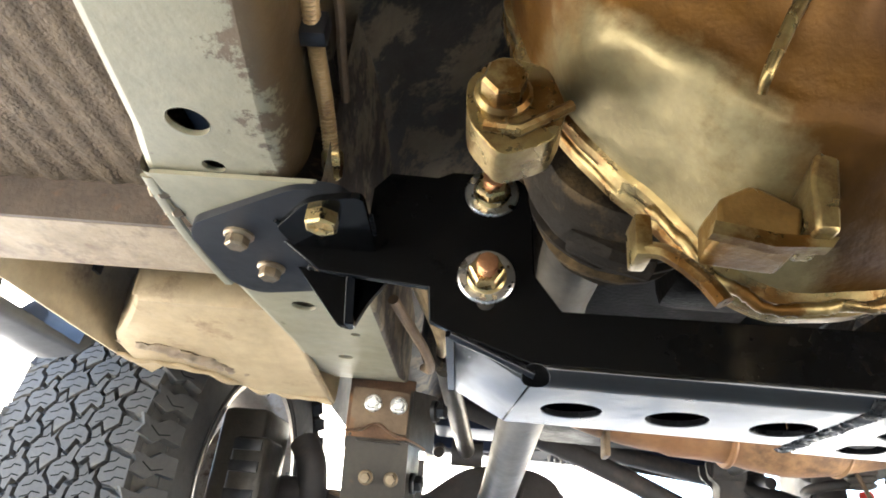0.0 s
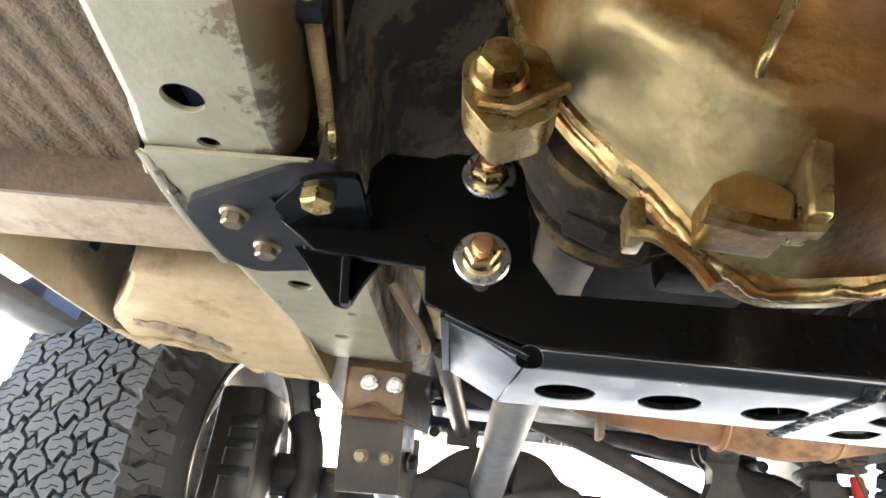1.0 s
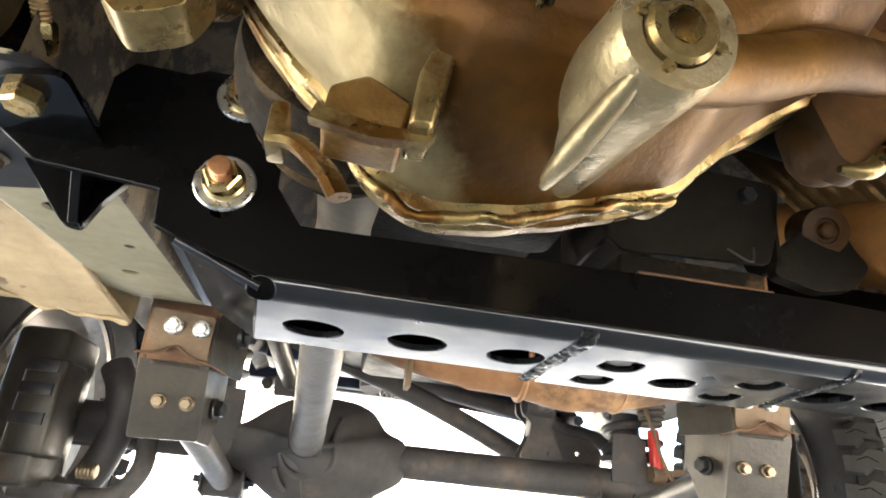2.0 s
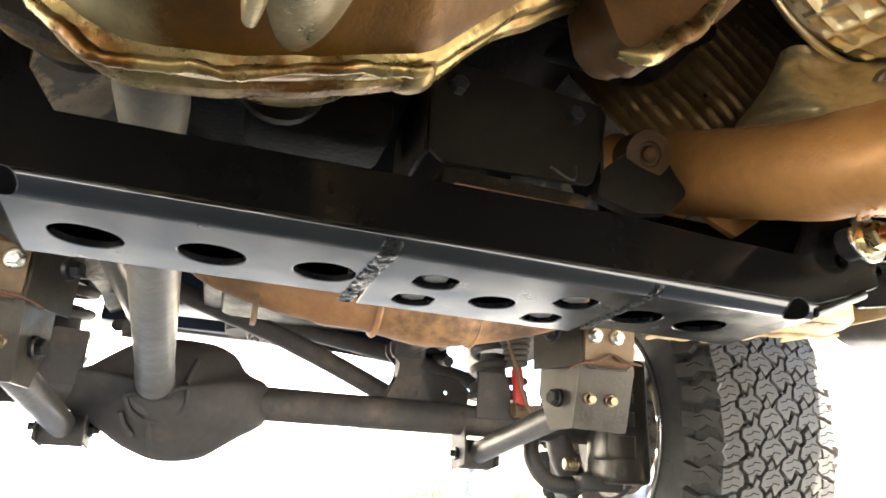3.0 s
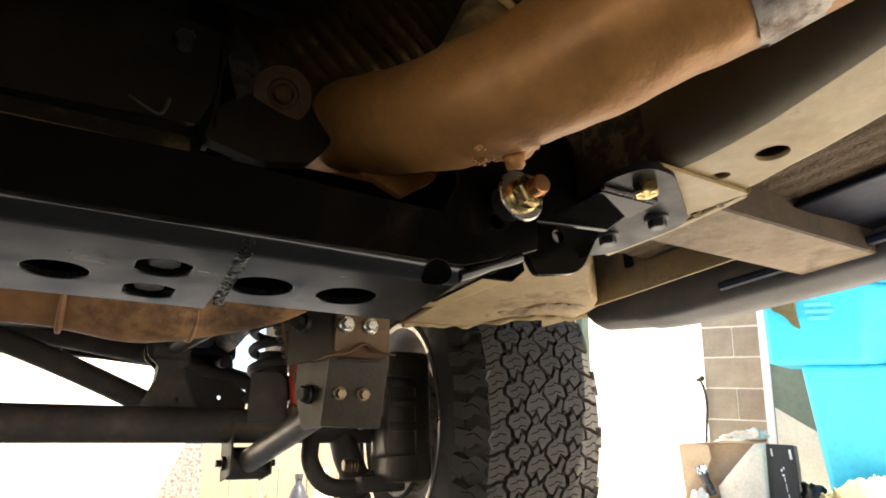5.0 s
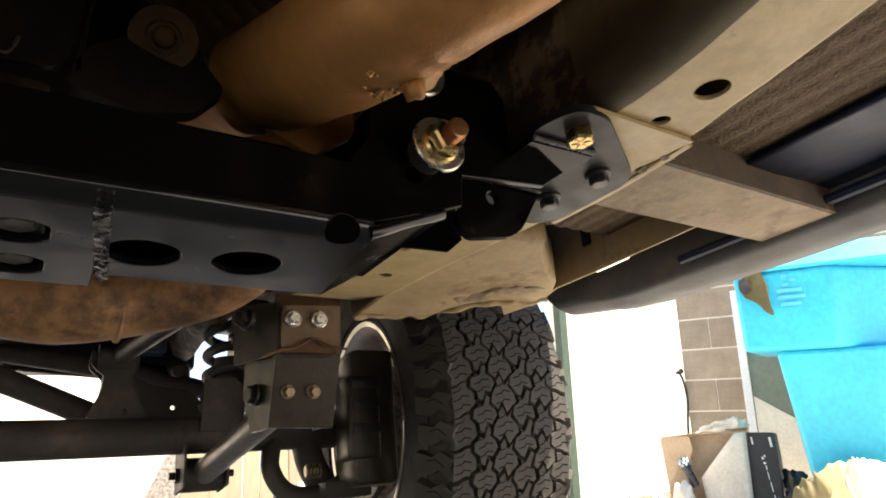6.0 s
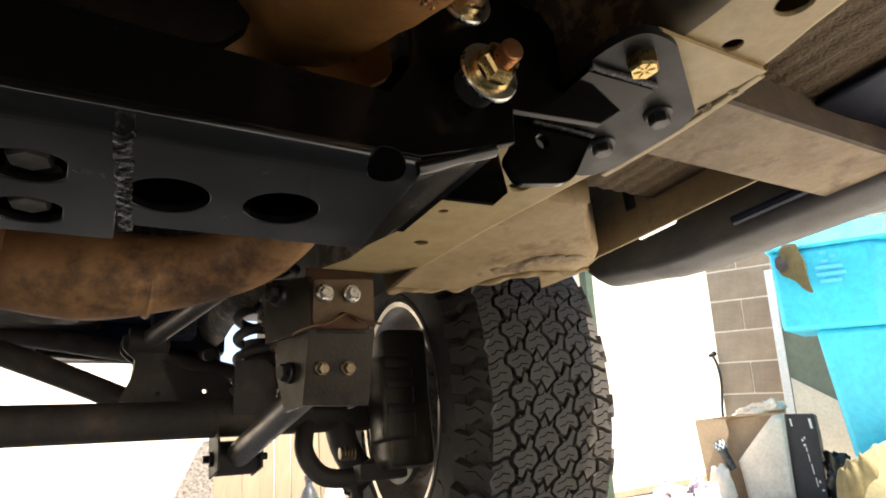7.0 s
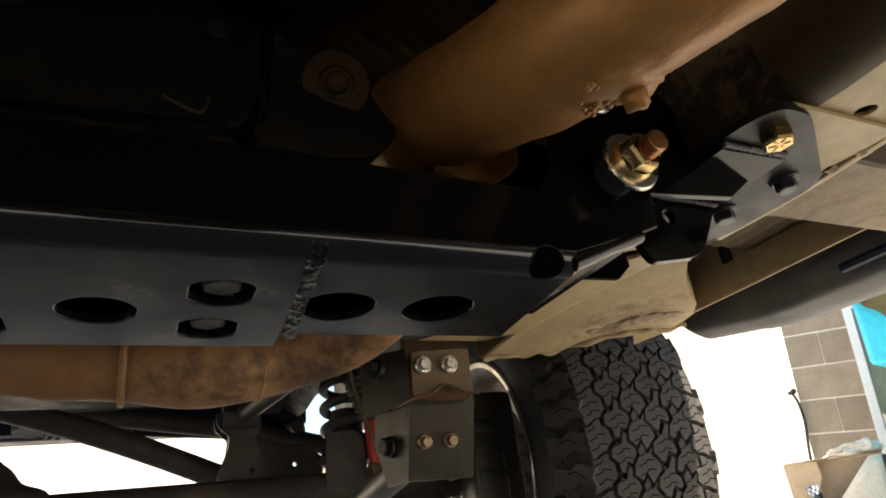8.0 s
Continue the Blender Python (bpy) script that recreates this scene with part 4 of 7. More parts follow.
def case_ring(bm, full, slim, y, amp=0.0):
    """A ring of the rear half: nearly full width on its outer side, tapered towards the drain boss."""
    out = []
    for x, z in FLANGE:
        w = max(0.0, min(1.0, (-0.188 - x) / 0.03)) if z < 0.56 else 1.0 * (x < -0.1)
        w = w * w * (3 - 2 * w)
        f = full * w + slim * (1 - w)
        p = Vector((CX + (x - CX) * f, y, CZ + (z - CZ) * f))
        p += Vector((0.3, 1, 0.3)) * amp * noise.noise(p * 30)
        out.append(bm.verts.new(p))
    return out


bm = B()
loft(bm, [case_ring(bm, *q) for q in ((0.985, 0.985, -0.203), (0.985, 0.968, -0.214, 0.001), (0.985, 0.945, -0.228, 0.003), (0.982, 0.92, -0.242, 0.004), (0.974, 0.89, -0.251, 0.004), (0.962, 0.865, -0.2585, 0.003), (0.940, 0.845, -0.2640, 0.003), (0.910, 0.815, -0.2670, 0.003), (0.875, 0.78, -0.2690, 0.004), (0.80, 0.70, -0.2735, 0.005), (0.70, 0.60, -0.2805, 0.006), (0.5, 0.45, -0.287, 0.004), (0.3, 0.3, -0.291, 0.002))], True)
bmesh.ops.subdivide_edges(bm, edges=list(bm.edges), cuts=2, use_grid_fill=True, smooth=0.6)
for v in bm.verts:
    # worn crest where the pale shoulder meets the oil-browned face
    off = 0.684 * v.co.x + 0.729 * v.co.z - 0.2045
    reach = max(0.0, 1 - ((v.co.z - 0.512) / 0.052) ** 2) * (v.co.y < -0.21)
    v.co += Vector((-0.45, -0.8, -0.4)) * reach * (0.0046 * math.exp(-(off / 0.0042) ** 2) * (1 + 0.5 * noise.noise(v.co * 70)) - 0.0012 * math.exp(-((off - 0.012) / 0.006) ** 2))
part("rear_half", bm, ALU, tcase, "pale satin casting varnished amber with burnt oil", smooth=75)
for (x0, z0), (x1, z1), r in (((-0.207, 0.4835), (-0.180, 0.545), 0.0026), ((-0.160, 0.484), (-0.172, 0.55), 0.0026), ((-0.1565, 0.486), (-0.154, 0.55), 0.0022), ((-0.105, 0.505), (-0.080, 0.60), 0.0030)):
    bm = B()
    y0 = -0.2725
    sweep(bm, smooth_path([(x0, y0 + 0.004, z0 - 0.003), (x0, y0 - 0.0015, z0), (0.7 * x0 + 0.3 * x1, y0 - 0.005, 0.7 * z0 + 0.3 * z1), (x1, y0 - 0.012, z1), (x1, y0 - 0.019, z1 + 0.05)], 5), lambda t, r=r: r * (0.55 + 0.6 * t), 8)
    part("cast_rib", bm, ALUPALE, tcase, "raised pale casting rib", smooth=60)
# bolt ear on the flange
bm = B()
pts = rounded([(-0.2955, 0.505), (-0.294, 0.487), (-0.282, 0.472), (-0.264, 0.480), (-0.259, 0.494), (-0.266, 0.513), (-0.284, 0.518)], 0.005, 3)
plate(bm, pts, [], at_y(-0.2405), (0, 0.018, 0))
sweep(bm, [(-0.276, -0.23, 0.503), (-0.27, -0.195, 0.53)], 0.012, 12)
part("bolt_ear", bm, ALUPALE, tcase, "squared bolt ear on the casting", bevel=0.003)
bm = B()
sweep(bm, [(-0.288, -0.2415, 0.484), (-0.276, -0.2425, 0.482), (-0.258, -0.242, 0.4945)], 0.0022, 8)
part("cast_rib", bm, ALUPALE, tcase)
hexbolt(tcase, (-0.2820, -0.2410, 0.4985), (0, -1, -0.05), 0.0140, 0.009, flange=0.0105, material=ALUPALE, label="oil-browned flanged case bolt", turn=0.5)
# lugs along the lower rim
def lump(bm, amount, size=60.0):
    """Roughens a cast surface."""
    bmesh.ops.subdivide_edges(bm, edges=list(bm.edges), cuts=2, use_grid_fill=True)
    for v in bm.verts:
        v.co += amount * Vector((noise.noise(v.co * size), noise.noise(v.co * size + Vector((5, 0, 0))), noise.noise(v.co * size + Vector((0, 9, 0)))))


for pts, y0, m in ((((-0.2165, 0.4430), (-0.1925, 0.4405), (-0.1905, 0.4540), (-0.2055, 0.4615), (-0.2150, 0.4555)), -0.249, LUG), (((-0.1915, 0.4420), (-0.1850, 0.4420), (-0.1800, 0.4700), (-0.1865, 0.4710), (-0.1905, 0.4600)), -0.256, ALUPALE)):
    bm = B()
    plate(bm, pts, [], at_y(y0), (0, 0.020, 0))
    lump(bm, 0.0010)
    part("cast_lug", bm, m, tcase, "worn square casting lug", smooth=40, bevel=0.0015)
bm = B()
pts = [(-0.2195, 0.4418), (-0.2020, 0.4385), (-0.1860, 0.4395), (-0.1835, 0.4432), (-0.2010, 0.4432), (-0.2180, 0.4462)]
plate(bm, pts, [], at_y(-0.2515), (0, 0.004, 0))
lump(bm, 0.0006, 90)
part("cast_rib", bm, ALUPALE, tcase, "pale ledge under the lugs", smooth=50)
# crusted seam of sealant and dried oil along the lower rim
bm = B()
seam = smooth_path([(-0.2210, -0.203, 0.4810), (-0.2035, -0.204, 0.4545), (-0.1915, -0.205, 0.4445), (-0.1800, -0.206, 0.4400), (-0.1600, -0.206, 0.4425), (-0.1420, -0.206, 0.4455), (-0.1070, -0.206, 0.4570), (-0.0850, -0.205, 0.4640)], 12)
rnd = random.Random(8)
thick = [rnd.uniform(0.0020, 0.0026) for _ in seam]
sweep(bm, seam, lambda t: thick[round(t * (len(seam) - 1))], 10)
for v in bm.verts:
    v.co += 0.0026 * Vector((noise.noise(v.co * 70), noise.noise(v.co * 60 + Vector((3, 0, 0))), noise.noise(v.co * 80)))
part("crusted_seam", bm, ALUPALE, tcase, "crusty pale seam along the lower rim", smooth=80)
bm = B()
pts = [(-0.232, -0.222, 0.451), (-0.224, -0.224, 0.449), (-0.214, -0.226, 0.440), (-0.208, -0.227, 0.431)]
sweep(bm, smooth_path(pts, 5), 0.0048, 8, flat=0.6)
box(bm, (-0.2345, -0.226, 0.447), (-0.2285, -0.212, 0.463), 0.0015)
part("pipe_tab", bm, ALUPALE, tcase, "bent tab at the flange")
for x, z, r in ((-0.090, 0.4715, 0.0105), (-0.003, 0.504, 0.0125)):
    bm = B()
    lathe(bm, [(0, -0.022), (r * 1.25, -0.022), (r * 1.2, -0.004), (r * 0.95, 0.004), (r * 0.55, 0.0075), (0, 0.0085)], (x, -0.192, z), (0, -0.15, -1), 20)
    part("rim_boss", bm, ALUPALE if x < -0.05 else RUSTBUSH, tcase, "rounded boss on the lower rim", smooth=60)
bm = B()
bmesh.ops.create_icosphere(bm, subdivisions=4, radius=1, matrix=Matrix.Translation((-0.140, -0.158, 0.4895)) @ Matrix.Diagonal((0.040, 0.028, 0.0195, 1)))
part("pump_bulge", bm, ALUPALE, tcase, "rounded bulge under the case", smooth=60)
# drain plug on its boss
d = Vector((0.03, -1.0, -0.21)).normalized()
base = Vector((-0.1300, -0.254, 0.4688))
bm = B()
across = Vector((1, 0, 0)) - d * d.x
across.normalize()
upward = across.cross(d) if across.cross(d).z > 0 else -across.cross(d)
rings = []
for h, up, down, wide, shift in ((-0.062, 0.030, 0.0290, 0.0215, -0.006), (-0.045, 0.0245, 0.0250, 0.0195, -0.004), (-0.025, 0.0200, 0.0212, 0.0182, -0.002), (-0.008, 0.0180, 0.0185, 0.0176, 0), (0.012, 0.0176, 0.0176, 0.0175, 0), (0.034, 0.0172, 0.0172, 0.0172, 0), (0.036, 0.0160, 0.0160, 0.0160, 0), (0.036, 0.0105, 0.0105, 0.0105, 0), (0.033, 0.0100, 0.0100, 0.0100, 0)):
    rings.append([bm.verts.new(base + d * h + across * (shift + wide * math.cos(q)) + upward * ((up if math.sin(q) > 0 else down) * math.sin(q))) for q in (2 * math.pi * k / 40 for k in range(40))])
loft(bm, rings, True)
boss = part("drain_boss", bm, ALUSILVER, tcase, "oil-stained conical drain boss", smooth=50)
bm = B()
lathe(bm, [(0, 0.030), (0.0100, 0.030), (0.0100, 0.0375), (0.0088, 0.039), (0.0052, 0.039)], base, d, 32)
lathe(bm, [(0.0054, 0.039), (0.0048, 0.0335), (0, 0.0335)], base, d, 6)
part("drain_plug", bm, ALUPALE, boss, "hex-socket drain plug", smooth=25)
for k in range(4):
    a = k * math.pi / 2 + 0.5
    u, v, _ = basis(d)
    bm = B()
    lathe(bm, [(0, -0.001), (0.0018, -0.001), (0.0018, 0.0014), (0, 0.0016)], base + d * 0.036 + (u * math.cos(a) + v * math.sin(a)) * 0.0112, d, 8)
    part("stake_mark", bm, ALUPALE, boss)
# webs joining boss and rim
bm = B()
sweep(bm, smooth_path([(-0.1375, -0.286, 0.4505), (-0.1400, -0.262, 0.4495), (-0.1425, -0.245, 0.4475), (-0.1440, -0.228, 0.4470)], 6), lambda t: 0.0042 * math.sin(math.pi * (0.12 + 0.8 * t)) ** 0.5, 10)
part("cast_rib", bm, ALUSILVER, tcase, "pale rib under the drain boss", smooth=60)
bm = B()
sweep(bm, smooth_path([(-0.118, -0.268, 0.468), (-0.085, -0.258, 0.484), (-0.045, -0.245, 0.508), (0.0, -0.225, 0.53)], 5), 0.011, 14)
part("web", bm, ALU, tcase, "rounded cast web", smooth=60)
bm = B()
sweep(bm, smooth_path([(-0.02, -0.20, 0.56), (0.02, -0.19, 0.555), (0.06, -0.18, 0.58), (0.09, -0.17, 0.64)], 5), 0.026, 16)
part("tail_housing", bm, RUSTBUSH, tcase, "tail part of the casting", smooth=60)
bm = B()
pts = rounded([(-0.02, 0.53), (-0.008, 0.496), (0.006, 0.493), (0.034, 0.520), (0.06, 0.56), (0.05, 0.60), (-0.02, 0.60)], 0.006)
plate(bm, pts, [], at_y(-0.207), (0, 0.016, 0))
part("flange_ear", bm, RUSTBUSH, tcase, "dull brown flange ear", bevel=0.002)
bm = B()
sweep(bm, smooth_path([(-0.010, -0.2065, 0.4915), (0.004, -0.2075, 0.4935), (0.019, -0.2075, 0.5075), (0.033, -0.207, 0.5195), (0.058, -0.206, 0.557)], 6), lambda t: 0.0050 * math.sin(math.pi * (0.06 + 0.88 * t)) ** 0.6, 12)
part("cast_rib", bm, ALUPALE, tcase, "pale scraped edge of the flange ear", smooth=60)
# front output: rubber boot and joint
bm = B()
prof = [(0.0, -0.03), (0.047, -0.03), (0.051, -0.018), (0.049, -0.010), (0.052, -0.004), (0.050, 0.002), (0.040, 0.006), (0.039, 0.010), (0.048, 0.014), (0.047, 0.018), (0.036, 0.022), (0.035, 0.026), (0.043, 0.030), (0.042, 0.034), (0.032, 0.038), (0.034, 0.050), (0.028, 0.055), (0, 0.055)]
lathe(bm, prof, (-0.216, -0.150, 0.531), (0.01, 1, -0.09), 40)
for v in bm.verts:
    v.co += 0.0016 * Vector((noise.noise(v.co * 60), 0, noise.noise(v.co * 60 + Vector((4, 0, 0)))))
part("output_boot", bm, BOOT, tcase, "black rubber boot on the front output", smooth=60)
bm = B()
sweep(bm, [(-0.243, -0.155, 0.492), (-0.228, -0.160, 0.482), (-0.210, -0.155, 0.480)], 0.008, 10)
part("output_lip", bm, BOOT, tcase)

# ---- front drive shaft ----
shaft = thing("drive_shaft", (-0.225, 0.35, 0.5), "grey steel front drive shaft running ahead to the axle", "drive shaft")
A, E_ = Vector((-0.2115, 0.0, 0.588)), Vector((-0.2365, 0.735, 0.456))
bm = B()
sweep(bm, [A.lerp(E_, k / 16) for k in range(4, 17)], lambda t: 0.0272 if t < 0.9 else 0.0290, 32)
part("tube", bm, SHAFT, shaft, "grey steel tube with a welded end")
bm = B()
sweep(bm, smooth_path([(-0.216, -0.10, 0.530), (-0.2145, -0.05, 0.556), tuple(A)], 5), 0.024, 20)
part("joint", bm, ENGINE, shaft, "dark greasy joint")
bm = B()
sweep(bm, [A.lerp(E_, k / 16) for k in range(6)], lambda t: 0.0262 - 0.003 * (0.3 < t < 0.45), 28)
part("slip_joint", bm, JOINT, shaft, "rusty brown slip joint")
bm = B()
ax = (E_ - A).normalized()
lathe(bm, [(0.030, 0.0), (0.031, 0.006), (0.027, 0.014), (0.024, 0.03), (0.020, 0.045), (0, 0.05)], E_, ax, 28)
box(bm, (-0.262, 0.765, 0.432), (-0.210, 0.80, 0.472), 0.006)
part("yoke", bm, AXLE, shaft, "dark joint yoke")

# ---- gearbox mount ----
mount = thing("gearbox_mount", (0.03, -0.03, 0.50), "grey-brown gearbox mount bracket on the crossmember", "mount")
bm = B()
pts = rounded([(-0.032, 0.610), (0.100, 0.604), (0.108, 0.598), (0.101, 0.560), (0.093, 0.535), (-0.020, 0.529), (-0.034, 0.540)], [0.01, 0.006, 0.006, 0.004, 0.006, 0.006, 0.006])
plate(bm, pts, [circle(-0.012, 0.590, 0.007, seg=16), circle(0.080, 0.589, 0.007, seg=16)], at_y(-0.026), (0, 0.004, 0))
part("face_plate", bm, MOUNTGREY, mount, "dusty grey-brown bracket face, darkened for shade", bevel=0.0012)
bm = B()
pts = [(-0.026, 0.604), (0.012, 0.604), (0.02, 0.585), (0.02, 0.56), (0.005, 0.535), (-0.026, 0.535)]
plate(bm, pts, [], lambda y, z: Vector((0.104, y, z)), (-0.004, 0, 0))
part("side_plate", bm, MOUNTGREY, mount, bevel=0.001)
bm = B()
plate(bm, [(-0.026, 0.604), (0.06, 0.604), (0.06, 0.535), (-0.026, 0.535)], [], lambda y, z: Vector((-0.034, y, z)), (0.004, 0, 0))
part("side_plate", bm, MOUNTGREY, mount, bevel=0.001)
bm = B()
box(bm, (-0.02, -0.022, 0.506), (0.092, 0.05, 0.530), 0.006)
part("rubber_block", bm, BOOT, mount, "black rubber block")
bm = B()
box(bm, (-0.018, -0.044, 0.5045), (0.080, 0.05, 0.5068), 0.001)
part("base_plate", bm, RUSTEDGE, mount, "rust-orange base plate")
bm = B()
sweep(bm, smooth_path([(0.055, -0.034, 0.538), (0.07, -0.036, 0.530), (0.074, -0.035, 0.535), (0.0755, -0.033, 0.543)], 5), 0.0009, 8)
part("wire_clip", bm, BOLTGREY, mount, "bent wire clip")
for x, z in ((-0.012, 0.590), (0.080, 0.589)):
    hexbolt(mount, (x, -0.027, z), (0, -1, 0), 0.011, 0.005, material=DARKBOLT)
# hanger arm with its bolt
bm = B()
pts = rounded([(0.096, 0.528), (0.130, 0.520), (0.160, 0.526), (0.177, 0.546), (0.165, 0.561), (0.160, 0.574), (0.150, 0.588), (0.134, 0.586), (0.122, 0.566), (0.104, 0.552)], 0.006)
plate(bm, pts, [], at_y(-0.026), (0, 0.010, 0))
part("hanger_arm", bm, MOUNTGREY, mount, "dusty hanger arm, darkened for shade", bevel=0.002)
bm = B()
lathe(bm, [(0, -0.022), (0.0185, -0.022), (0.0190, -0.002), (0.0182, 0.0015), (0.0100, 0.0022), (0.0092, 0.0006), (0, 0.0006)], (0.1410, -0.0285, 0.5695), (-0.12, -1, -0.38), 32)
part("bush", bm, RUSTBUSH, mount, "round tan rusty bush")
bm = B()
lathe(bm, [(0, -0.002), (0.0065, -0.002), (0.0065, 0.004), (0.0055, 0.0058), (0.003, 0.0066), (0, 0.0068)], (0.1410, -0.0285, 0.5695), (-0.12, -1, -0.38), 20)
part("rivet", bm, RUSTBUSH, mount, "rounded tan rivet head", smooth=60)

# ---- exhaust ----
pipe = thing("exhaust_pipe", (0.25, -0.2, 0.5), "tan heat-stained exhaust pipe passing over the crossmember", "exhaust pipe")
bm = B()
path = smooth_path([(0.192, 0.09, 0.622), (0.208, 0.01, 0.586), (0.215, -0.075, 0.5485), (0.224, -0.145, 0.5285), (0.247, -0.215, 0.529), (0.280, -0.278, 0.543), (0.35, -0.38, 0.58), (0.47, -0.55, 0.62)], 8)
sweep(bm, smooth_path([tuple(p) for p in path[::4]] + [tuple(path[-1])], 14), lambda t: 0.0345 + 0.003 * max(0, 0.25 - t), 64)
for q in bm.verts:
    near = math.exp(-((q.co - Vector((0.236, -0.140, 0.499))).length / 0.022) ** 2)
    q.co += Vector((0.3, -0.3, -0.9)) * (0.0020 * noise.noise(q.co * 28) + 0.0007 * noise.noise(q.co * 75) + 0.003 * near * noise.noise(q.co * 110))
part("tube", bm, PIPE, pipe, "smooth tan steel tube", smooth=60)
bm = B()
sweep(bm, smooth_path([(0.2655, -0.252, 0.5355), (0.282, -0.281, 0.5445), (0.296, -0.303, 0.5515), (0.325, -0.345, 0.567), (0.39, -0.435, 0.595), (0.47, -0.55, 0.62)], 6), 0.0362, 40)
for v in bm.verts:
    if v.co.y > -0.257:
        v.co += Vector((0.43, -0.85, 0.2)) * 0.010 * noise.noise(v.co * 90)
part("sleeve", bm, STEELPIPE, pipe, "bare grey steel sleeve with burnt edges", smooth=60)
# lumpy weld round the bend and the broken stud beneath it
rnd = random.Random(5)
bm = B()
bmesh.ops.create_icosphere(bm, subdivisions=3, radius=1, matrix=Matrix.Translation((0.2290, -0.120, 0.5610)) @ Matrix.Diagonal((0.013, 0.017, 0.0150, 1)))
for q in bm.verts:
    q.co += 0.003 * noise.noise(q.co * 130) * Vector((1, 1, 1))
part("weld_lump", bm, PIPE, pipe, "lump of weld on top of the bend", smooth=80)
bm = B()
lathe(bm, [(0.0, -0.012), (0.0085, -0.010), (0.0065, -0.001), (0.0052, 0.005), (0.0050, 0.010), (0.0035, 0.012), (0, 0.0125)], (0.2355, -0.136, 0.5005), (0.10, -0.18, -1), 18)
for q in bm.verts:
    q.co += 0.0022 * Vector((noise.noise(q.co * 140), noise.noise(q.co * 150 + Vector((2, 0, 0))), 0))
bmesh.ops.create_icosphere(bm, subdivisions=3, radius=1, matrix=Matrix.Translation((0.2365, -0.139, 0.5020)) @ Matrix.Diagonal((0.0125, 0.0145, 0.0068, 1)))
for q in bm.verts:
    q.co += 0.0024 * noise.noise(q.co * 160) * Vector((0.6, 0.6, -1))
part("broken_stud", bm, PIPE, pipe, "broken stud stump under the pipe", smooth=80)
bm = B()
for k in range(130):
    a, r = rnd.uniform(0, 6.28), 0.004 + 0.024 * rnd.random() ** 1.5
    x, y = 0.238 + r * math.cos(a), -0.142 + r * math.sin(a)
    d2 = (Vector((x, y, 0)) - Vector((0.2235, -0.145, 0))).cross(Vector((0.33, -0.944, 0))).z
    z = 0.5300 - math.sqrt(max(0.0, 0.0345 ** 2 - d2 * d2))
    bmesh.ops.create_icosphere(bm, subdivisions=1, radius=rnd.uniform(0.0006, 0.0024) * (1.1 - 25 * r * rnd.random()), matrix=Matrix.Translation((x, y, z)) @ Matrix.Diagonal((1.2, 1.2, 0.8, 1)))
part("weld_spatter", bm, PIPE, pipe, "weld spatter round the stud", smooth=80, kind="stuff")
bm = B()
pts = rounded([(0.237, 0.5265), (0.269, 0.5490), (0.262, 0.600), (0.215, 0.612), (0.200, 0.5700), (0.207, 0.5395)], [0.003, 0.010, 0.012, 0.012, 0.006, 0.006])
plate(bm, pts, [], at_y(-0.008), (0, 0.006, 0))
part("joint_flange", bm, PIPE, pipe, "flat tan joint flange", bevel=0.002)

front_exhaust = thing("exhaust_downpipe", (0.05, 0.42, 0.49), "rust-stained exhaust downpipe with a swollen converter ahead of the crossmember", "exhaust pipe")
bm = B()
path = smooth_path([(0.24, 0.10, 0.605), (0.285, 0.20, 0.60), (0.297, 0.30, 0.585), (0.268, 0.375, 0.566), (0.205, 0.408, 0.552), (0.12, 0.415, 0.545), (0.04, 0.42, 0.548), (-0.05, 0.42, 0.550), (-0.12, 0.43, 0.566), (-0.18, 0.46, 0.60), (-0.20, 0.52, 0.68), (-0.20, 0.60, 0.80)], 8)
sweep(bm, path, lambda t: 0.038 + 0.010 * math.exp(-((t - 0.46) / 0.075) ** 2) - 0.003 * (t > 0.62), 32)
part("tube", bm, RUSTPIPE, front_exhaust, "tan and rust stained steel tube", smooth=60)
for x in (0.04, 0.175):
    bm = B()
    lathe(bm, [(0.040, -0.004), (0.0455, -0.003), (0.047, 0), (0.0455, 0.003), (0.040, 0.004)], (x, 0.42 - 0.003 * (x > 0.1), 0.548), (1, 0, 0), 32)
    part("weld_ring", bm, RUSTPIPE, front_exhaust)
bm = B()
box(bm, (-0.115, 0.40, 0.500), (-0.108, 0.43, 0.535), 0.002)
part("hanger_tab", bm, RUSTBRK, front_exhaust)

# ---- heat shield ----
shield = thing("heat_shield", (0.27, -0.02, 0.6), "dented gold-grey embossed heat shield over the exhaust", "heat shield")


def shield_point(u, v):
    """u runs up the rolled edge, v away from it."""
    p = Vector((0.222, 0.002, 0.595)) + Vector((0.76, -0.12, 0.65)) * (-0.045 + 0.31 * u) + Vector((-0.65, 0.10, 0.76)) * (0.165 * v)
    return p


bm = B()
n, m = 150, 60
rows = []
for j in range(m + 1):
    row = []
    for i in range(n + 1):
        u, v = i / n, j / m
        p = shield_point(u, v)
        rib = max(0.0, math.sin(u * math.pi * 2 * 22)) ** 0.8 * (0.06 < v < 0.97) * (u < 0.80)
        cut = max(0.0, 1 - abs((v * 6) % 1 - 0.5) / 0.22)
        p += Vector((0.1, -0.95, -0.3)).normalized() * (0.0030 * rib * (0.6 + 0.5 * noise.noise(p * 18)) * (1 - 0.75 * min(1, cut)) + 0.004 * noise.noise(p * 22))
        row.append(bm.verts.new(p))
    rows.append(row)
for a, b in zip(rows, rows[1:]):
    for k in range(n):
        bm.faces.new((a[k], a[k + 1], b[k + 1], b[k]))
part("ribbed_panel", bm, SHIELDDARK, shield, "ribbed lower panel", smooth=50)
bm = B()
rows = []
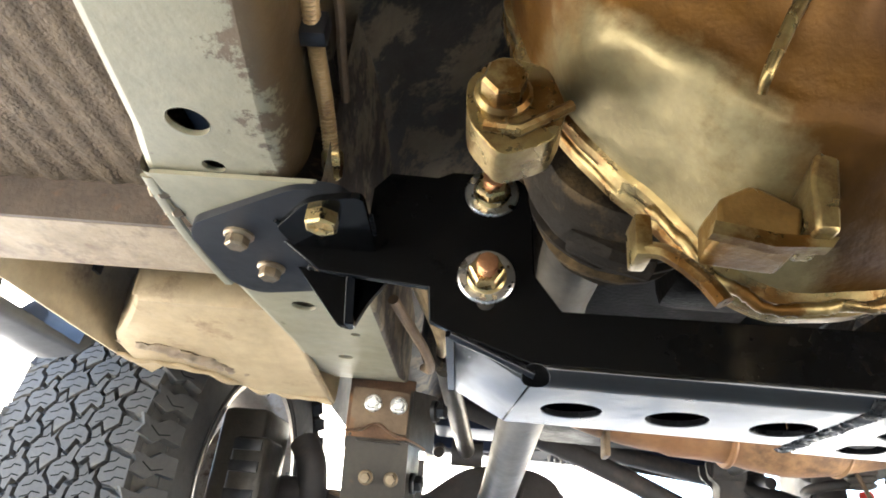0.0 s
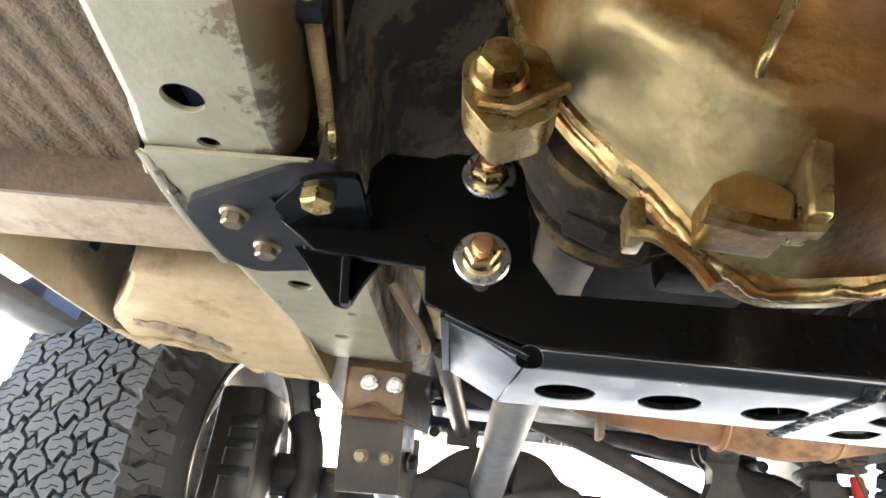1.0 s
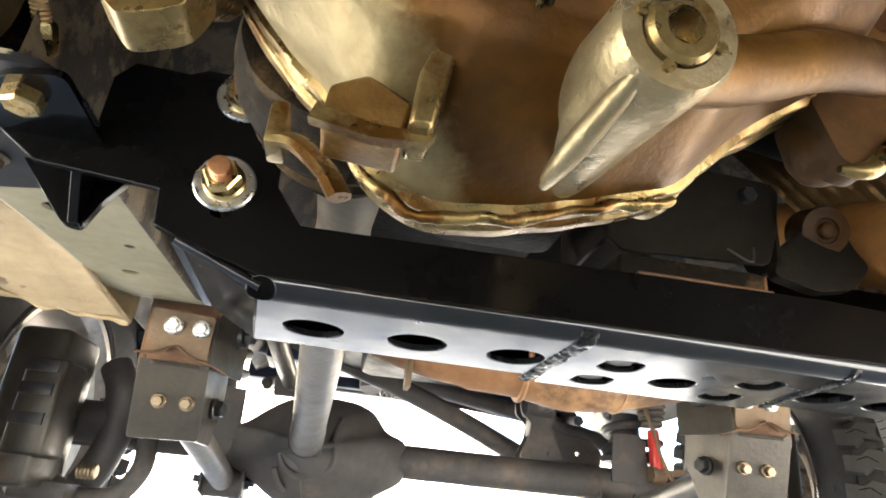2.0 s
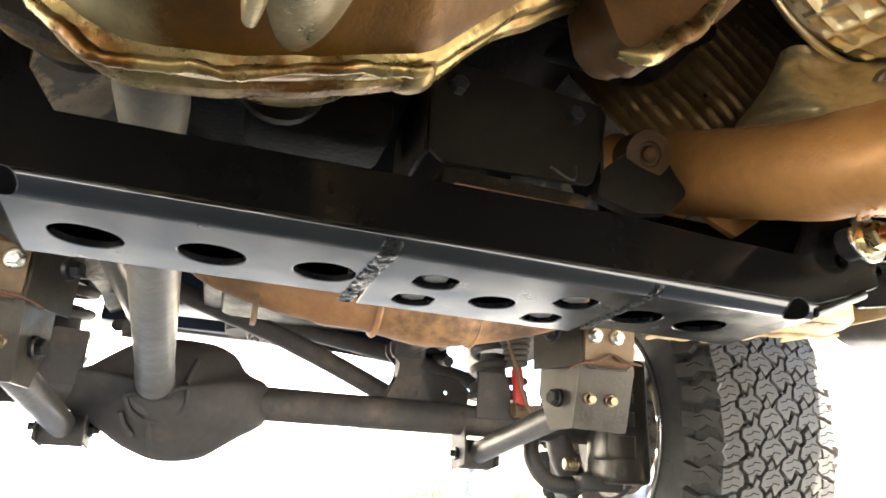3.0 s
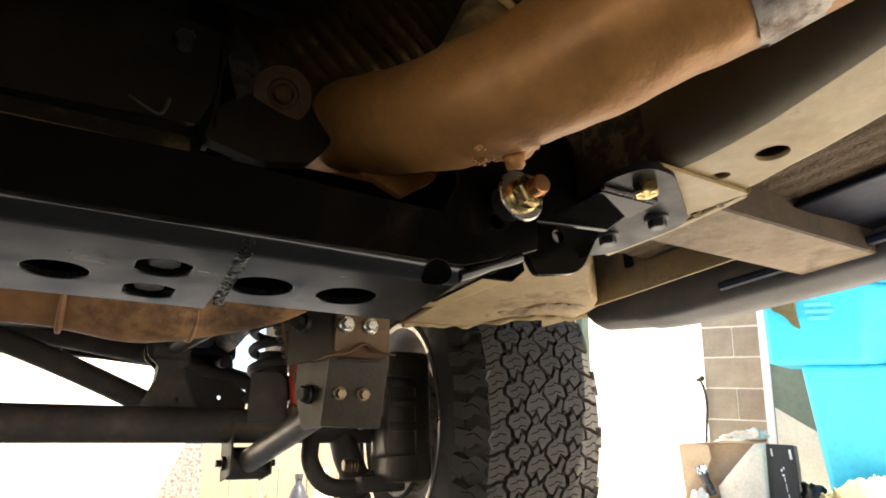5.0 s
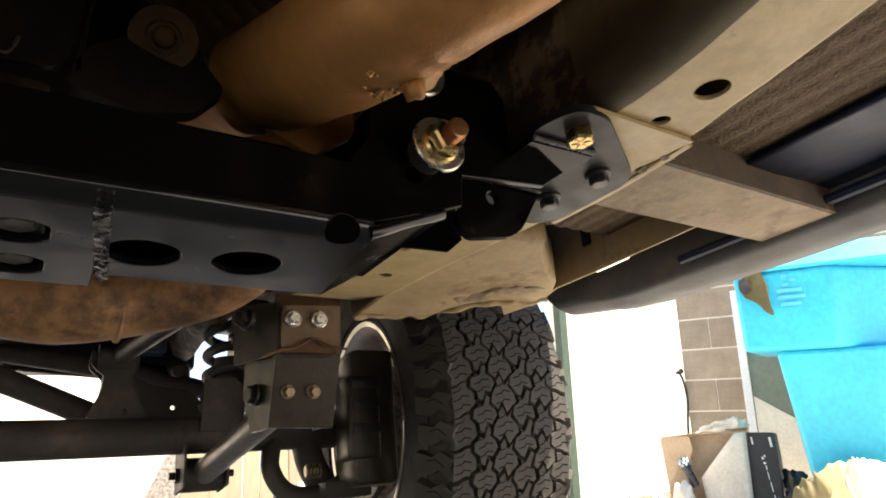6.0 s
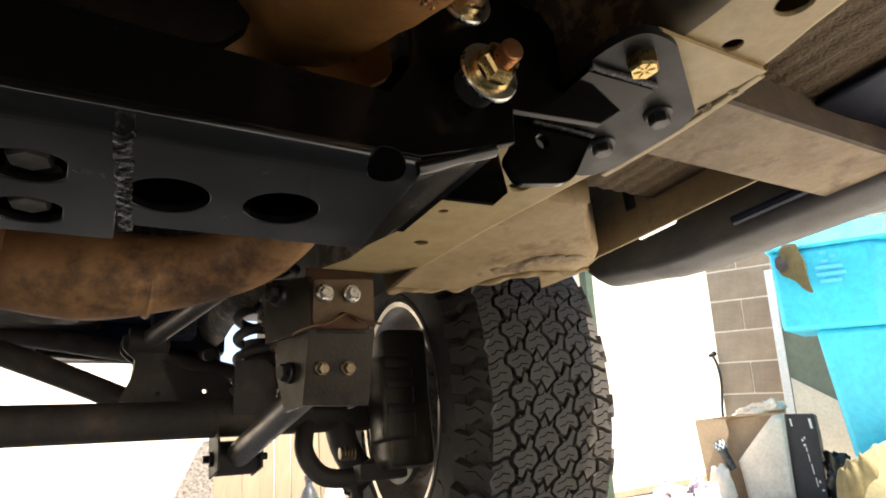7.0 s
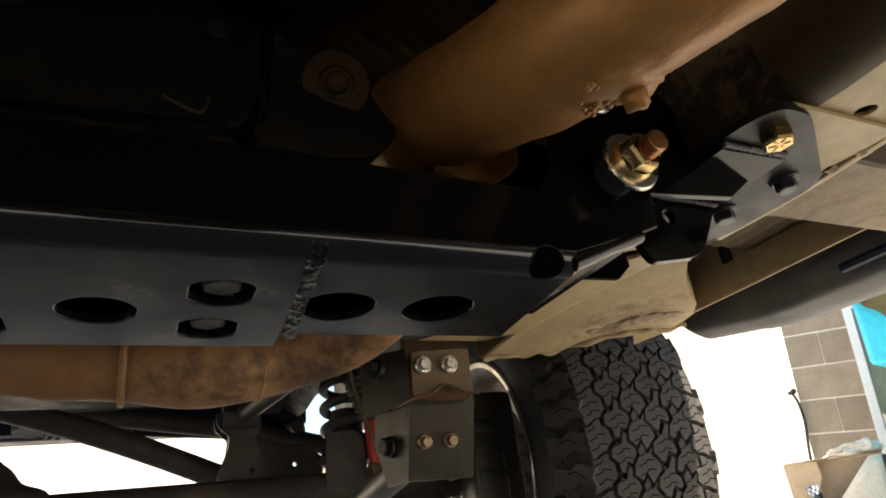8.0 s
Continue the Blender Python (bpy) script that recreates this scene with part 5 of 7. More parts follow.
for j in range(201):
    row = []
    for i in range(133):
        v, a = j / 200, radians(165 + 150 * i / 132)
        c = Vector((0.345, -0.060, 0.785)) + Vector((0.43, -0.90, 0.03)) * (0.38 * v)
        dirn = Vector((math.cos(a), 0.0, math.sin(a)))
        wave = max(abs(math.cos(v * math.pi * 20)) ** 8, abs(math.cos(i / 132 * math.pi * 12)) ** 8)
        r = 0.100 + 0.0038 * wave * (v > 0.02) + 0.005 * noise.noise(c * 11 + dirn * 2) + 0.0012 * noise.noise((c + dirn * 0.1) * 70) - 0.006 * (v < 0.02)
        row.append(bm.verts.new(c + dirn * r))
    rows.append(row)
for a, b in zip(rows, rows[1:]):
    for k in range(132):
        bm.faces.new((a[k], a[k + 1], b[k + 1], b[k]))
part("waffle_panel", bm, SHIELD, shield, "waffle-pressed rounded upper panel", smooth=60)
bm = B()
sweep(bm, [Vector((0.345, -0.060, 0.785)) + Vector((math.cos(a), 0.0, math.sin(a))) * 0.102 for a in (radians(165 + 5 * k) for k in range(31))], 0.0035, 8)
part("rim_bead", bm, SHIELD, shield, "beaded rim of the waffle panel", smooth=60)
bm = B()
low = smooth_path([(0.215, 0.004, 0.596), (0.236, -0.030, 0.590), (0.262, -0.075, 0.590), (0.310, -0.150, 0.600), (0.40, -0.28, 0.62)], 12)
high = smooth_path([(0.255, -0.004, 0.628), (0.284, -0.045, 0.698), (0.330, -0.060, 0.686), (0.390, -0.10, 0.690), (0.50, -0.26, 0.69)], 12)
rows = []
for p, q in zip(low, high):
    rows.append([bm.verts.new(p.lerp(q, w) + Vector((0, -1, -0.6)) * (0.008 * noise.noise(p.lerp(q, w) * 28) + 0.0035 * noise.noise(p.lerp(q, w) * 90) + 0.006 * math.sin(w * math.pi) + 0.0022 * abs(math.sin(w * 19)) * (w < 0.45))) for w in (k / 24 for k in range(25))])
for a, b in zip(rows, rows[1:]):
    for k in range(24):
        bm.faces.new((a[k], a[k + 1], b[k + 1], b[k]))
part("skirt", bm, SHIELD, shield, "crumpled bright skirt of the shield", smooth=60)
bm = B()
sweep(bm, [p + Vector((0, -0.002, -0.001)) for p in low[:39]], 0.0028, 8)
part("rolled_edge", bm, SHIELD, shield, "bright rolled edge")
hexbolt(shield, (0.335, -0.085, 0.650), (0, -0.8, -0.6), 0.012, 0.005, flange=0.012, material=RUSTBRK)
bm = B()
sweep(bm, smooth_path([(0.05, -0.02, 0.66), (0.10, -0.04, 0.645), (0.15, -0.03, 0.665), (0.19, -0.04, 0.70)], 6), lambda t: 0.022 - 0.004 * math.sin(9 * t), 16)
sweep(bm, smooth_path([(0.02, -0.06, 0.64), (0.07, -0.075, 0.630), (0.12, -0.06, 0.645)], 6), 0.006, 10)
part("loom", bm, ENGINE, shield, "dark oily hose bundle")
bm = B()
lathe(bm, [(0, -0.03), (0.019, -0.03), (0.019, 0.03), (0.014, 0.036), (0, 0.036)], (0.105, -0.06, 0.655), (0.3, -0.5, -0.8), 20)
part("sensor", bm, ALUPALE, shield, "pale metal sensor body")


# ---- front axle ----
axle = thing("front_axle", (0, 0.88, 0.45), "dusty black solid front axle with a round differential", "axle")
bm = B()
sweep(bm, [(x, 0.88, 0.4495) for x in (-0.66, -0.33, 0.0, 0.33, 0.66)], 0.0315, 28)
part("axle_tube", bm, AXLE, axle, "dusty black axle tube")
DIFF = rounded([(-0.385, 0.416), (-0.338, 0.394), (-0.288, 0.360), (-0.235, 0.339), (-0.195, 0.337), (-0.151, 0.345), (-0.098, 0.381), (-0.046, 0.415), (-0.048, 0.484), (-0.091, 0.496), (-0.115, 0.529), (-0.149, 0.545), (-0.198, 0.550), (-0.245, 0.548), (-0.290, 0.538), (-0.325, 0.513), (-0.362, 0.485), (-0.394, 0.482)], 0.018, 3)
bm = B()
rows = []
for y, f, g in ((0.772, 0.20, 0.30), (0.782, 0.30, 0.42), (0.80, 0.46, 0.62), (0.82, 0.66, 0.80), (0.84, 0.86, 0.93), (0.858, 0.98, 1.0), (0.90, 1.0, 1.0), (0.915, 0.90, 0.96), (0.93, 0.66, 0.88), (0.95, 0.50, 0.78), (0.97, 0.30, 0.5), (0.98, 0.1, 0.2)):
    rows.append([bm.verts.new((-0.218 + (x + 0.218) * f, y, 0.445 + (z - 0.445) * g)) for x, z in DIFF])
loft(bm, rows, True)
bm.faces.new(rows[0][::-1])
for v in bm.verts:
    v.co += 0.004 * Vector((noise.noise(v.co * 18), noise.noise(v.co * 18 + Vector((7, 0, 0))), 0))
part("differential", bm, AXLE, axle, "round dusty differential housing", smooth=50)
bm = B()
lathe(bm, [(0.056, -0.05), (0.050, -0.01), (0.046, 0.0), (0.042, 0.012), (0.03, 0.016), (0, 0.018)], (-0.2365, 0.80, 0.447), (0, -1, 0.1), 28)
for pts in (((-0.280, 0.437), (-0.235, 0.444), (-0.190, 0.455)), ((-0.282, 0.434), (-0.270, 0.412), (-0.245, 0.398), (-0.214, 0.402), (-0.188, 0.422), (-0.186, 0.452)), ((-0.286, 0.410), (-0.276, 0.388), (-0.262, 0.374)), ((-0.240, 0.397), (-0.236, 0.380), (-0.233, 0.364)), ((-0.192, 0.460), (-0.188, 0.480), (-0.181, 0.506)), ((-0.200, 0.400), (-0.196, 0.384), (-0.192, 0.370))):
    sweep(bm, smooth_path([(x, float(np.interp(math.hypot((x + 0.218) / 0.17, (z - 0.445) / 0.118), (0.2, 0.3, 0.46, 0.66, 0.86, 0.98), (0.768, 0.778, 0.796, 0.816, 0.836, 0.854))), z) for x, z in pts], 5), 0.0050, 8)
part("pinion_housing", bm, AXLE, axle, "ribbed pinion housing")
bm = B()
pts = rounded([(0.185, 0.485), (0.205, 0.530), (0.208, 0.555), (0.186, 0.575), (0.184, 0.600), (0.262, 0.600), (0.262, 0.575), (0.250, 0.550), (0.262, 0.520), (0.285, 0.478)], 0.006)
plate(bm, pts, [circle(0.245, 0.497, 0.005, seg=14)], at_y(0.895), (0, 0.006, 0))
plate(bm, [(x, z) for x, z in pts], [], at_y(0.935), (0, 0.006, 0))
box(bm, (0.207, 0.897, 0.53), (0.213, 0.94, 0.60))
box(bm, (0.245, 0.897, 0.53), (0.251, 0.94, 0.60))
part("link_bracket", bm, AXLE, axle, "dark upper link bracket welded on the tube")

bm = B()
pts = [(0.215, 0.470), (0.385, 0.470), (0.392, 0.520), (0.360, 0.545), (0.300, 0.552), (0.245, 0.575)]
plate(bm, pts, [circle(0.335, 0.512, 0.004, seg=12)], at_y(0.962), (0, 0.012, 0))
part("track_bar_bracket", bm, AXLE, axle, "dark track bar bracket on the tube", bevel=0.002)
for s in (-1, 1):
    # upper link
    ob = thing("upper_control_arm", (s * 0.30, 0.7, 0.60), "dusty grey upper control arm", "control arm", "upper control arms")
    bm = B()
    top = Vector((s * 0.225, 0.905, 0.590)), Vector((s * 0.345, 0.56, 0.640))
    if s < 0:
        top = Vector((-0.285, 0.85, 0.565)), Vector((-0.325, 0.50, 0.625))
    sweep(bm, [top[0].lerp(top[1], k / 5) for k in range(6)], 0.0165, 16)
    part("tube", bm, SHAFT, ob, "grey steel tube")
    bm = B()
    lathe(bm, [(0, -0.03), (0.024, -0.03), (0.024, 0.03), (0, 0.03)], top[0], (1, 0, 0), 20)
    part("bush", bm, AXLE, ob)

    # drop bracket
    drop = thing("drop_bracket", (s * 0.40, 0.45, 0.41), "oiled steel drop bracket for the lower control arm", "bracket", "drop brackets")
    bm = B()
    pts = rounded([(0.362, 0.412), (0.443, 0.408), (0.4445, 0.500), (0.363, 0.503)], [0.003, 0.003, 0.003, 0.003])
    plate(bm, [(s * x, z) for x, z in pts], [], lambda x, z: Vector((x, 0.470 - 0.30 * (z - 0.41) - 0.22 * (abs(x) - 0.363) , z)), (0, 0.005, 0))
    part("face_plate", bm, BRACKET, drop, "oily brown face plate", bevel=0.001)
    bm = B()
    pts = [(0.470, 0.412), (0.445, 0.503), (0.46, 0.545), (0.55, 0.545), (0.56, 0.47), (0.53, 0.412)]
    plate(bm, pts, [], lambda y, z: Vector((s * (0.3635 - 0.10 * (y - 0.47)), y, z)), (s * 0.005, 0, 0))
    part("side_plate", bm, BRACKET, drop, bevel=0.001)
    bm = B()
    plate(bm, pts, [], lambda y, z: Vector((s * 0.443, y - 0.016, z)), (-s * 0.005, 0, 0))
    part("side_plate", bm, BRACKET, drop, bevel=0.001)
    bm = B()
    pts = rounded([(0.367, 0.508), (0.367, 0.563), (0.441, 0.563), (0.441, 0.508), (0.424, 0.508), (0.410, 0.521), (0.400, 0.521), (0.386, 0.510)], 0.004)
    plate(bm, [(s * x, z) for x, z in pts], [], lambda x, z: Vector((x, 0.436 - 0.15 * (z - 0.5) - 0.22 * (abs(x) - 0.38), z)), (0, 0.005, 0))
    upper = part("upper_plate", bm, RUSTBRK, drop, "rusty beige upper mounting plate", bevel=0.001)
    bm = B()
    lip = [Vector((s * (0.340 + 0.109 * k / 20), 0.4365 - 0.2 * (0.114 * k / 20), 0.5045 - 0.012 * max(0.0, 1 - k / 5) + 0.014 * math.exp(-((k - 12.5) / 3.0) ** 2) + 0.0010 * math.sin(k * 0.8))) for k in range(21)]
    sweep(bm, lip, 0.0048, 8, flat=0.24, up=(0, 0, 1))
    part("folded_lip", bm, RUSTEDGE, drop, "wavy rust-orange folded lip", smooth=50)
    bm = B()
    plate(bm, [(s * x, z) for x, z in ((0.364, 0.488), (0.446, 0.488), (0.449, 0.585), (0.362, 0.585))], [], lambda x, z: Vector((x, 0.443 - 0.22 * (abs(x) - 0.38), z)), (0, 0.004, 0))
    part("back_plate", bm, RUSTEDGE, drop, "rust-orange plate behind the bracket", bevel=0.001)
    bm = B()
    plate(bm, [(0.44, 0.500), (0.44, 0.57), (0.54, 0.59), (0.54, 0.505)], [], lambda y, z: Vector((s * (0.363 - 0.28 * (y - 0.44)), y, z)), (s * 0.004, 0, 0))
    part("upper_side", bm, BRACKET, drop)
    bead(drop, (s * 0.372, 0.437, 0.4985), (s * 0.430, 0.424, 0.4965), (0, -1, 0), 0.005, BRACKET)
    for x, z, y in ((0.3805, 0.545, 0.428), (0.4135, 0.544, 0.421)):
        hexbolt(drop, (s * x, y - 0.001, z), (0, -1, -0.1), 0.0145, 0.008, flange=0.0115, material=ZINC, label="bright flanged bolt")
    for x, z, y in ((0.3815, 0.4545, 0.4525), (0.4135, 0.4535, 0.4455)):
        hexbolt(drop, (s * x, y - 0.001, z), (0, -1, -0.2), 0.0125, 0.009, flange=0.0095, material=BOLT)
    hexbolt(drop, (s * 0.355, 0.505, 0.459), (-s, -0.25, 0), 0.020, 0.010, flange=0.014, material=DARKBOLT, label="dark pivot bolt head")
    hexbolt(drop, (s * 0.332, 0.47, 0.552), (-s, -0.3, 0), 0.018, 0.012, flange=0.015, material=DARKBOLT, label="dark pivot bolt head")

    # lower control arm
    arm = thing("lower_control_arm", (s * 0.39, 0.7, 0.40), "dusty grey tubular lower control arm", "control arm", "lower control arms")
    a0, a1 = Vector((s * 0.402, 0.50, 0.455)), Vector((s * 0.376, 0.885, 0.383))
    bm = B()
    sweep(bm, [a0.lerp(a1, k / 8) for k in range(9)], 0.0215, 20)
    part("tube", bm, SHAFT, arm, "grey steel tube")
    bm = B()
    lathe(bm, [(0, -0.033), (0.029, -0.033), (0.029, 0.033), (0, 0.033)], a1, (1, 0, 0), 24)
    part("bush", bm, AXLE, arm, "dark end bush")
    bm = B()
    lathe(bm, [(0, -0.055), (0.0065, -0.055), (0.0065, 0.055), (0, 0.055)], a1, (1, 0, 0), 12)
    for q in (-0.045, 0.037):
        lathe(bm, [(0, q), (0.0125, q), (0.0125, q + 0.009), (0, q + 0.009)], a1, (1, 0, 0), 6)
    part("pivot_bolt", bm, DARKBOLT, arm, "long pivot bolt with nut")
    for q in (-0.038, 0.034):
        bm = B()
        pts = [(0.845, 0.362), (0.915, 0.352), (0.925, 0.43), (0.90, 0.452), (0.855, 0.45), (0.842, 0.40)]
        plate(bm, pts, [], lambda y, z, q=q: Vector((s * 0.376 + q, y, z)), (0.004, 0, 0))
        part("axle_bracket", bm, AXLE, arm, "dark arm bracket under the axle")

    # coil spring
    coil = thing("coil_spring", (s * 0.425, 0.90, 0.51), "black coil spring between axle and body", "spring", "coil springs")
    bm = B()
    turns = 6.2
    n = 150
    sweep(bm, [(s * 0.440 + 0.056 * math.cos(2 * math.pi * turns * k / n), 0.915 + 0.056 * math.sin(2 * math.pi * turns * k / n), 0.505 + 0.25 * k / n) for k in range(n + 1)], 0.0095, 10)
    part("coil", bm, AXLE, coil, "black painted spring wire", smooth=60)
    bm = B()
    lathe(bm, [(0, 0), (0.050, 0), (0.055, 0.010), (0.045, 0.016), (0.03, 0.06), (0.028, 0.10), (0, 0.10)], (s * 0.425, 0.915, 0.498), (0, 0, 1), 28)
    seat = part("spring_seat", bm, AXLE, coil, "dark spring seat")
    bm = B()
    plate(bm, [(s * 0.362, 0.452), (s * 0.440, 0.452), (s * 0.436, 0.535), (s * 0.420, 0.548), (s * 0.365, 0.545)], [], at_y(0.846), (0, 0.006, 0))
    part("perch_plate", bm, AXLE, seat, "dark plate of the spring perch", bevel=0.001)
    bm = B()
    lathe(bm, [(0, 0.0), (0.065, 0.0), (0.07, 0.02), (0, 0.02)], (s * 0.425, 0.915, 0.76), (0, 0, 1), 28)
    part("spring_seat", bm, AXLE, coil, "dark spring seat")

    # shock absorber with bellows
    shock = thing("shock_absorber", (s * 0.478, 0.82, 0.48), "red shock absorber with a ribbed grey dust bellows", "shock absorber", "shock absorbers")
    s0, s1 = Vector((s * 0.4535, 0.835, 0.474)), Vector((s * 0.432, 0.825, 0.68))
    dd = (s1 - s0).normalized()
    bm = B()
    lathe(bm, [(0, 0), (0.0125, 0), (0.0125, 0.080), (0.010, 0.086), (0, 0.086)], s0, dd, 18)
    part("body", bm, RED, shock, "red painted shock tube")
    bm = B()
    prof = [(0.012, 0.088)]
    for k in range(7):
        h = 0.090 + 0.0115 * k
        r = 0.022 + 0.0030 * k
        prof += [(r * 0.84, h), (r, h + 0.0035), (r, h + 0.007), (r * 0.84, h + 0.0105)]
    prof += [(0.03, 0.18), (0, 0.18)]
    lathe(bm, prof, s0, dd, 24)
    part("bellows", bm, BELLOWS, shock, "ribbed grey dust bellows", smooth=40)
    bm = B()
    lathe(bm, [(0, -0.014), (0.016, -0.014), (0.016, 0.014), (0, 0.014)], s0, (1, 0, 0), 16)
    part("eye", bm, RUSTBRK, shock, "rusty lower eye")
    bm = B()
    plate(bm, [(0.438, 0.468), (0.500, 0.474), (0.505, 0.486), (0.436, 0.480)], [], lambda x, z: Vector((s * x, 0.815, z)), (0, 0.03, 0))
    part("shock_bracket", bm, RUSTBRK, shock, "rusty shock bracket")
    hose = thing("brake_hose", (s * 0.42, 0.8, 0.5), "thin brown rubber brake hose hanging to the wheel", "hose", "brake hoses")
    bm = B()
    sweep(bm, smooth_path([(s * 0.40, 0.80, 0.66), (s * 0.412, 0.80, 0.60), (s * 0.428, 0.79, 0.54), (s * 0.440, 0.79, 0.50), (s * 0.47, 0.80, 0.46), (s * 0.53, 0.82, 0.47)], 6), 0.0042, 8)
    part("tube", bm, RUSTBRK, hose)

# track bar, drag link and sway bar
def rod(name, pts, r, label, category, material=None, group=""):
    ob = thing(name, pts[0], label, category, group)
    bm = B()
    sweep(bm, smooth_path(pts, 5), r, 16)
    part("bar", bm, material or AXLE, ob)
    for q in (pts[0], pts[-1]):
        bm = B()
        lathe(bm, [(0, -0.022), (r * 1.35, -0.022), (r * 1.5, 0), (r * 1.35, 0.022), (0, 0.022)], q, (0, 0.2, 1), 16)
        part("joint", bm, AXLE, ob)
    return ob


rod("track_bar", [(-0.40, 0.985, 0.715), (-0.1, 0.985, 0.622), (0.05, 0.985, 0.567), (0.23, 0.975, 0.487)], 0.0215, "grey-black track bar sloping across ahead of the axle", "track bar")
rod("drag_link", [(-0.45, 1.06, 0.69), (-0.1, 1.06, 0.650), (0.30, 1.06, 0.588), (0.55, 1.05, 0.52)], 0.019, "dark drag link ahead of the axle", "steering link")
damper = rod("steering_damper", [(-0.12, 1.10, 0.640), (0.2, 1.10, 0.612), (0.36, 1.10, 0.598)], 0.020, "black steering damper with a ribbed dust boot", "damper", BOOT)
bm = B()
prof = [(0.018, 0.0)]
for k in range(11):
    prof += [(0.022, 0.002 + 0.014 * k), (0.031, 0.006 + 0.014 * k), (0.031, 0.010 + 0.014 * k), (0.022, 0.0135 + 0.014 * k)]
lathe(bm, prof + [(0, 0.16)], (-0.10, 1.10, 0.638), (1, 0, -0.0875), 24)
part("dust_boot", bm, BELLOWS, damper, "ribbed dark dust boot", smooth=40)
sway = thing("sway_bar", (0, 1.2, 0.62), "dark sway bar ahead of the axle", "sway bar")
bm = B()
sweep(bm, smooth_path([(-0.345, 0.98, 0.585), (-0.35, 1.15, 0.62), (-0.32, 1.22, 0.64), (0.0, 1.23, 0.64), (0.32, 1.22, 0.64), (0.35, 1.15, 0.62), (0.345, 0.98, 0.585)], 8), 0.012, 12)
part("bar", bm, AXLE, sway)
bm = B()
box(bm, (-0.42, 1.20, 0.635), (0.42, 1.30, 0.74), 0.01)
box(bm, (-0.36, 0.98, 0.64), (-0.12, 1.1, 0.74), 0.01)
box(bm, (0.24, 0.98, 0.62), (0.32, 1.03, 0.74), 0.01)
part("front_beam", bm, BODYDARK, sway, "dark body cross beam carrying the sway bar")


# ---- wheels ----
WX, WY, WZ, WR, STEER = 0.812, 0.866, 0.458, 0.388, -5.8


def tread_mesh(name, outline, height, sipes, grow=1.27):
    """A tread block in its own frame: x across the tread, y round it, z outwards, with black strips on its top for the
    shade of sipes.
    """
    outline = [(x * grow, y * grow) for x, y in outline]
    bm = B()
    low = [bm.verts.new((x * 1.02, y * 1.02, -0.012)) for x, y in outline]
    mid = [bm.verts.new((x, y, height - 0.0030)) for x, y in outline]
    top = [bm.verts.new((x * 0.962, y * 0.962, height)) for x, y in outline]
    n = len(outline)
    for a, b in ((low, mid), (mid, top)):
        for k in range(n):
            bm.faces.new((a[k], a[(k + 1) % n], b[(k + 1) % n], b[k]))
    bm.faces.new(top)
    bmesh.ops.recalc_face_normals(bm, faces=bm.faces)
    for (x0, y0), (x1, y1) in sipes:
        dx, dy = x1 - x0, y1 - y0
        ll = math.hypot(dx, dy)
        nx, ny = -dy / ll * 0.0008, dx / ll * 0.0008
        vs = [bm.verts.new((x, y, height + 0.00025)) for x, y in ((x0 - nx, y0 - ny), (x1 - nx, y1 - ny), (x1 + nx, y1 + ny), (x0 + nx, y0 + ny))]
        f = bm.faces.new(vs)
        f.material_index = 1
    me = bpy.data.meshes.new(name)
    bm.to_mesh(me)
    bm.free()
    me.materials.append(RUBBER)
    me.materials.append(HOLE_SHADE)
    return me


COUNT = 49
PITCH = 2 * math.pi * 0.384 / COUNT
# zigzag lines between the tread rows: (share of a pitch, sideways shift)
ZIG = [[(0.0, 0.0), (0.5, 0.0)],
       [(0.0, -0.006), (0.30, -0.004), (0.44, 0.006), (0.82, 0.004)],
       [(0.06, 0.007), (0.30, 0.003), (0.46, -0.007), (0.80, -0.003)],
       [(0.02, -0.007), (0.34, -0.003), (0.50, 0.008), (0.78, 0.004)],
       [(0.0, 0.006), (0.28, 0.003), (0.44, -0.008), (0.80, -0.004)],
       [(0.06, -0.006), (0.36, -0.004), (0.52, 0.006), (0.88, 0.004)],
       [(0.0, 0.0), (0.5, 0.0)]]
EDGES = (-0.112, -0.074, -0.038, 0.0, 0.038, 0.074, 0.112)
START = (0.00, 0.55, 0.18, 0.72, 0.30, 0.88)
SLANT = ((0.0, 0.04, 0.16, 0.20), (0.0, -0.10, 0.26, 0.16), (0.0, 0.26, -0.10, 0.14), (0.0, -0.10, 0.28, 0.16), (0.0, 0.24, -0.08, 0.10), (0.0, -0.04, -0.14, -0.20))


def inset(pts, g):
    """Draws a closed outline in by g all round."""
    area = sum(p[0] * q[1] - q[0] * p[1] for p, q in zip(pts, pts[1:] + pts[:1]))
    k = 1 if area > 0 else -1
    out = []
    for a, p, b in zip(pts[-1:] + pts[:-1], pts, pts[1:] + pts[:1]):
        d0, d1 = (Vector(p) - Vector(a)).normalized(), (Vector(b) - Vector(p)).normalized()
        n0, n1 = Vector((-d0.y, d0.x)) * k, Vector((-d1.y, d1.x)) * k
        m = (n0 + n1).normalized() if (n0 + n1).length > 1e-6 else n0
        out.append(tuple(Vector(p) + m * min(g * 1.8, g / max(0.35, m.dot(n0)))))
    return out


def row_line(r, s0, s1):
    """The zigzag r from s0 to s1, in pitches."""
    pts = []
    for turn in range(-2, 4):
        for q, dx in ZIG[r]:
            if s0 + 0.02 < q + turn < s1 - 0.02:
                pts.append((EDGES[r] + dx, (q + turn) * PITCH))
    return pts


def shift(r, q):
    """Sideways shift of the zigzag r at q pitches."""
    line = [(a + turn, dx) for turn in (-1, 0, 1) for a, dx in ZIG[r]]
    return float(np.interp(q % 1.0, [p[0] for p in line], [p[1] for p in line]))


